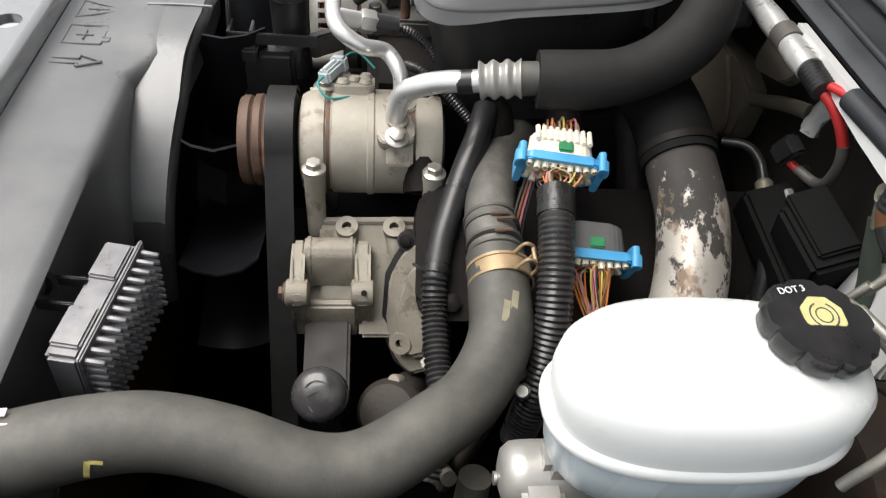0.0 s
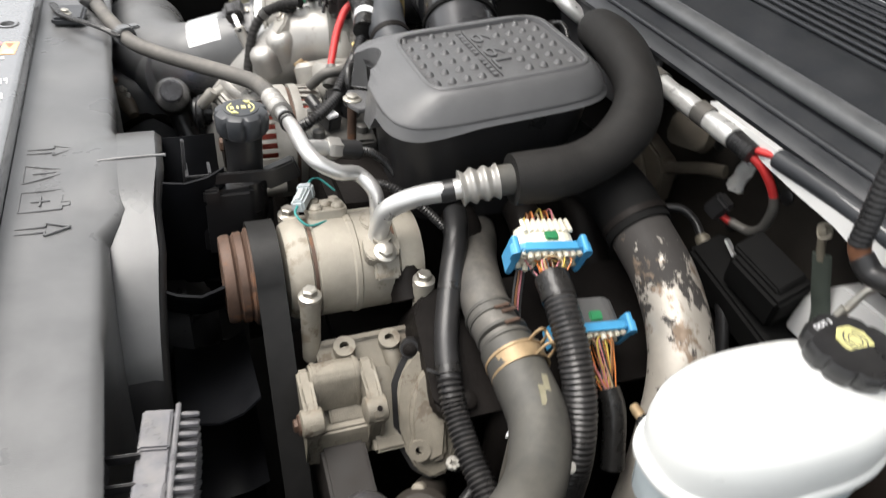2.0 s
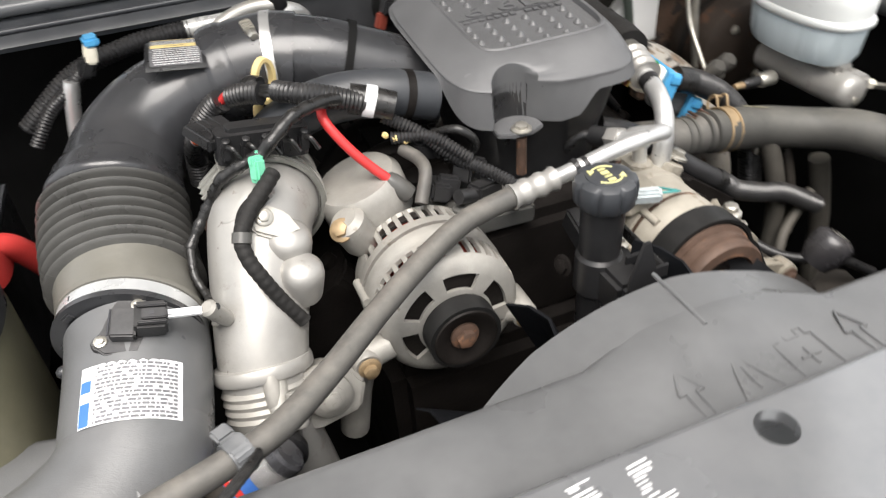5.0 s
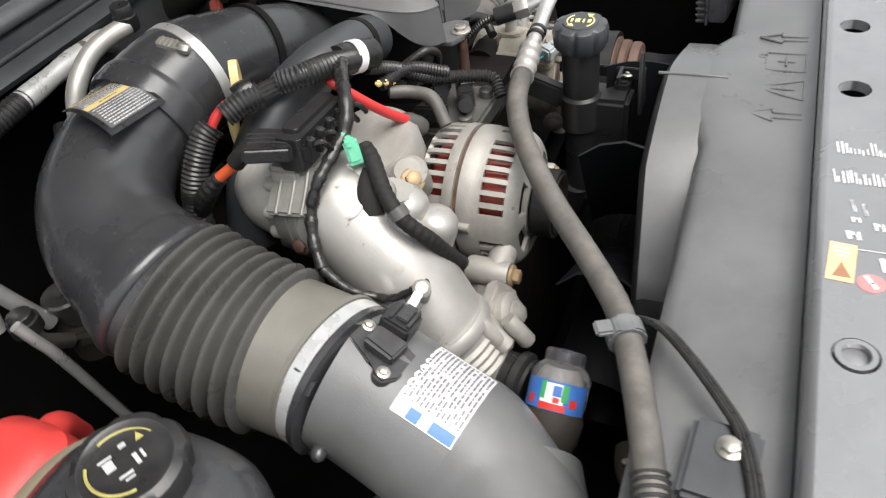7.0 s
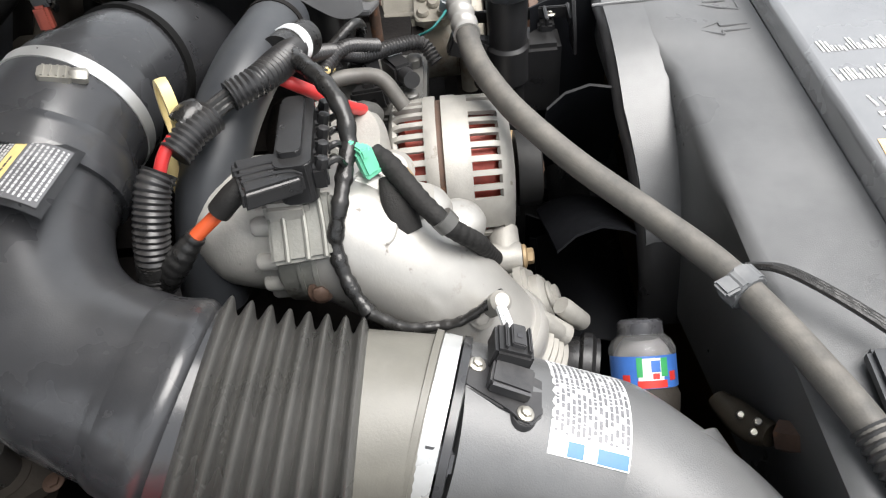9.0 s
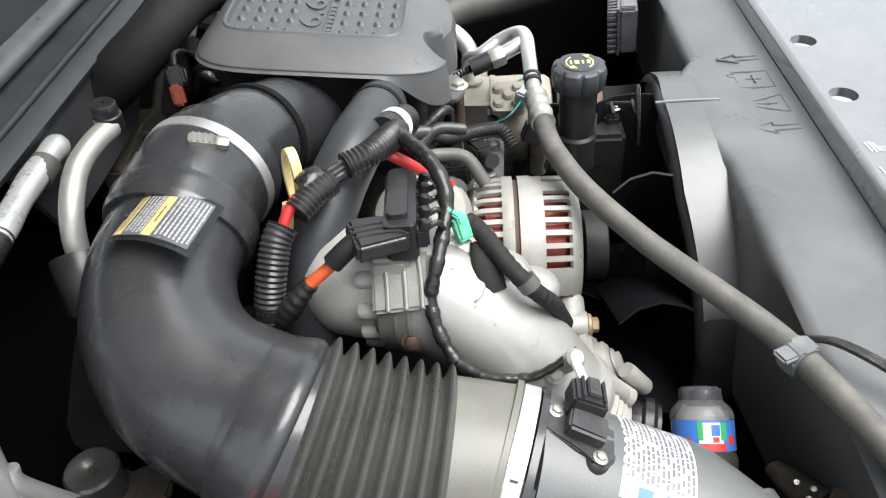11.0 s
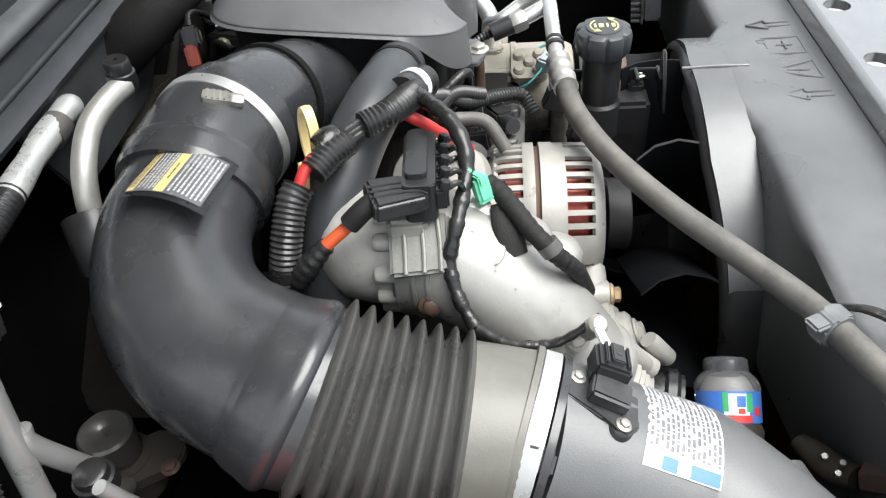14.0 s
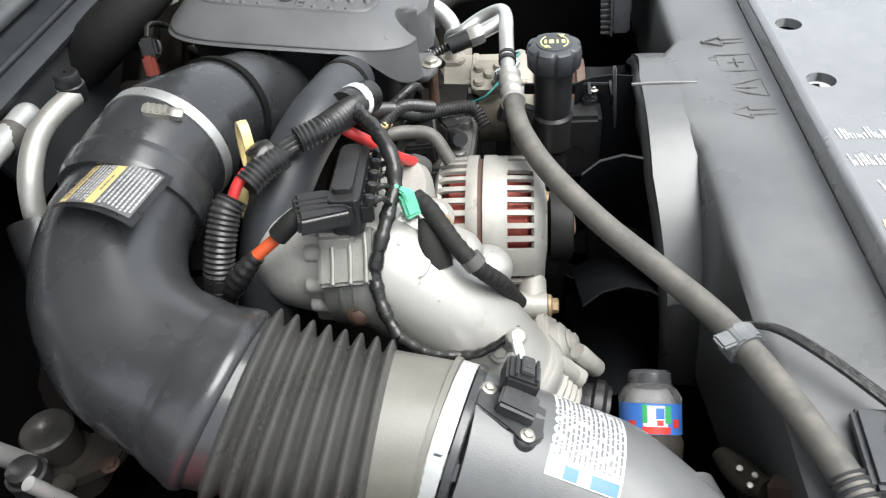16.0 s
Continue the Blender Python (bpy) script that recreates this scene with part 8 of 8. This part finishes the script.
part("conduit", sweep(new_bm(), [(0.262, 0.548, 0.044), (0.280, 0.548, 0.043), (0.30, 0.549, 0.041)], 0.0128, 18, rings=(0.005, 0.002)), CONDUIT, wr)
part("conduit", sweep(new_bm(), [(-0.352, 0.5467, 0.050), (-0.385, 0.545, 0.049), (-0.44, 0.545, 0.043), (-0.52, 0.54, 0.02), (-0.60, 0.53, -0.04)], 0.0140, 18, rings=(0.006, 0.0025)), CONDUIT, wr)
part("red_cable", sweep(new_bm(), [(0.292, 0.55, 0.038), (0.306, 0.560, 0.030), (0.318, 0.572, 0.012), (0.324, 0.583, -0.009)], 0.0058, 12), RED, wr, "red insulated cable")
part("cable_end", sweep(new_bm(), [(0.3235, 0.582, -0.006), (0.325, 0.588, -0.028), (0.314, 0.596, -0.062), (0.291, 0.602, -0.084), (0.266, 0.592, -0.085)], 0.0062, 12), GREYHOSE, wr, "grey cable sleeve")
part("cable_tip", sweep(new_bm(), [(0.268, 0.593, -0.085), (0.262, 0.588, -0.083), (0.255, 0.582, -0.079)], 0.0050, 10), RED, wr)
part("cable_plug", block(new_bm(), (0.026, 0.020, 0.034), pose(0.250, 0.580, -0.070, 0, 25, 20), 0.004), BLACK, wr)
part("red_lead", sweep(new_bm(), [(0.300, 0.552, 0.047), (0.318, 0.558, 0.050), (0.332, 0.562, 0.050)], 0.0045, 10), RED, wr)
part("upper_conduit", sweep(new_bm(), [(0.326, 0.561, 0.050), (0.42, 0.565, 0.052), (0.51, 0.565, 0.05), (0.62, 0.56, 0.04)], 0.0120, 16), COWL, wr)
vh = thing("drain_hose", (0.52, 0.45, 0.1), "thick black corrugated hose with a copper end", "hose")
part("hose", sweep(new_bm(), [(0.470, 0.49, 0.30), (0.490, 0.50, 0.180), (0.497, 0.50, 0.110), (0.500, 0.50, 0.066)], 0.0105, 20, rings=(0.006, 0.0005)), CONDUIT, vh)
part("end", sweep(new_bm(), [(0.500, 0.50, 0.069), (0.502, 0.502, 0.060), (0.506, 0.504, 0.054)], 0.0100, 18), material("copper_brown", (0.17, 0.075, 0.04), 0.5, 0.2, vary=0.25, scale=40), vh, "brown copper coloured end")
part("elbow", sweep(new_bm(), [(0.505, 0.504, 0.055), (0.520, 0.508, 0.045), (0.540, 0.51, 0.048), (0.570, 0.51, 0.055), (0.64, 0.51, 0.05)], 0.0115, 18), BLACK, vh)
TANSTEEL = material("dull_tan_steel", (0.20, 0.18, 0.14), 0.55, 0.3, vary=0.25, scale=50)
vp = thing("earth_strap", (0.43, 0.59, -0.1), "green grey strap bolted to the white panel", "strap")
part("lug", slab(new_bm(), rounded(0.020, 0.016, 0.006), -0.0015, 0.0015, frame_at((0.407, 0.579, 0.002), (0.2, -0.8, 0.5), (0.5, 0, -0.8)), 0.0006), TANSTEEL, vp, "metal eyelet lug")
bolt(vp, (0.407, 0.578, 0.003), (0.2, -0.8, 0.5), 0.0045, 0.005, TANSTEEL)
part("eyelet", sweep(new_bm(), [(0.407, 0.578, 0.0), (0.410, 0.582, -0.02), (0.414, 0.586, -0.035)], 0.0048, 10), TANSTEEL, vp)
part("strap", sweep(new_bm(), [(0.412, 0.586, -0.028), (0.424, 0.594, -0.07), (0.438, 0.602, -0.12), (0.450, 0.60, -0.22)], 0.0115, 14, oval=(1.0, 0.35, (0.3, -1, 0.0))), material("green_black_rubber", (0.05, 0.062, 0.052), 0.6, vary=0.2), vp)
b = new_bm()
slab(b, [(0.395, -0.16), (0.40, -0.10), (0.44, -0.056), (0.60, -0.050), (0.60, -0.068), (0.497, -0.075), (0.505, -0.16)], -0.64, -0.605, pose(0, 0, 0, 90, 0, 0), 0.004)
single("inner_fender", b, BODYPAINT, "white painted inner body panel", "body panel")
b = new_bm()
slab(b, [(0.49, -0.30), (0.49, -0.060), (0.56, -0.045), (0.66, -0.05), (0.74, -0.30)], -0.66, -0.622, pose(0, 0, 0, 90, 0, 0), 0.006)
single("rusty_bracket", b, material("rusty_panel", (0.085, 0.050, 0.032), 0.75, vary=0.4, scale=26, bump=0.5, bump_scale=200, worn=(0.03, 0.024, 0.02), worn_scale=30, worn_at=0.52), "rusty brown steel panel behind the brake reservoir", "body panel")
wire("pale_pipe", [(0.560, 0.54, -0.045), (0.535, 0.515, -0.028), (0.512, 0.50, -0.028), (0.502, 0.50, -0.05), (0.508, 0.50, -0.11), (0.520, 0.50, -0.18)], 0.0065, STEEL, "thin pale bent metal pipe by the rusty panel", "pipe", 12)
eb = thing("relay_box", (0.38, 0.56, -0.15), "black plastic relay box beside the firewall", "relay box")
part("box", block(new_bm(), (0.085, 0.06, 0.055), pose(0.362, 0.585, -0.110, 18, 12, 10), 0.005), SHADE, eb)
part("lid", block(new_bm(), (0.080, 0.045, 0.012), pose(0.359, 0.578, -0.080, 18, 12, 10), 0.003), SHADE, eb)
part("lower", block(new_bm(), (0.17, 0.06, 0.05), pose(0.33, 0.59, -0.165, 14, 20, 12), 0.005), SHADE, eb)
part("tag", block(new_bm(), (0.046, 0.014, 0.004), pose(0.297, 0.588, -0.117, -20, 38, 15), 0.001), SILVERLABEL, eb, "small grey label tag")
sn = thing("pipe_sensor", (0.27, 0.573, -0.16), "small metal pipe sensor with a black plug", "sensor")
part("metal", turned(new_bm(), [(0.006, -0.03), (0.0105, -0.026), (0.0105, -0.006), (0.008, -0.002), (0.010, 0.004), (0.0105, 0.024), (0.007, 0.028)], (0.268, 0.573, -0.134), (-0.85, 0.05, 0.5), 18), TANSTEEL, sn)
part("plug", sweep(new_bm(), [(0.247, 0.574, -0.122), (0.225, 0.572, -0.108), (0.205, 0.56, -0.10), (0.19, 0.535, -0.105)], 0.006, 12), BLACK, sn)
part("pipe", sweep(new_bm(), [(0.288, 0.572, -0.146), (0.33, 0.568, -0.18), (0.39, 0.55, -0.26)], 0.009, 12), BLACK, sn)
fm = thing("firewall_bracket", (0.05, 0.60, -0.19), "tan dusty steel bracket by the firewall", "bracket")
TANDUST = material("tan_dusty_steel", (0.085, 0.072, 0.055), 0.7, vary=0.3, scale=18, bump=0.5, bump_scale=150)
part("plate", slab(new_bm(), [(-0.06, -0.20), (0.057, -0.194), (0.108, -0.16), (0.110, -0.108), (0.098, -0.088), (0.04, -0.075), (-0.06, -0.09)], -0.625, -0.595, pose(0, 0, 0, 90, 0, 0), 0.004), TANDUST, fm)
part("edge", sweep(new_bm(), [(0.020, 0.594, -0.085), (0.060, 0.592, -0.110), (0.085, 0.592, -0.150), (0.075, 0.592, -0.185)], 0.004, 8), TANDUST, fm)
part("bar", sweep(new_bm(), [(0.095, 0.605, -0.105), (0.13, 0.606, -0.085), (0.17, 0.608, -0.062), (0.21, 0.612, -0.045)], 0.007, 14, oval=(1.3, 0.8, (0, -1, 0.2))), TANDUST, fm)
part("lug", slab(new_bm(), rounded(0.07, 0.05, 0.014), -0.012, 0.006, frame_at((0.135, 0.600, -0.02), (0.1, -0.9, 0.4), (1, 0, 0.3)), 0.005), TANDUST, fm)
b = new_bm()
random.seed(5)
loft(b, [[(0.262 + 0.2 * z + (0.012 + random.uniform(-0.003, 0.003)) * math.cos(a), 0.590 + (0.009 + random.uniform(-0.002, 0.002)) * math.sin(a), z) for a in (2 * math.pi * k / 12 for k in range(12))] for z in (-0.040, -0.030, -0.020, -0.010, 0.0, 0.012, 0.022)])
single("foil_fitting", b, SILVERWRAP, "crumpled foil wrapped fitting under the harness", "fitting")
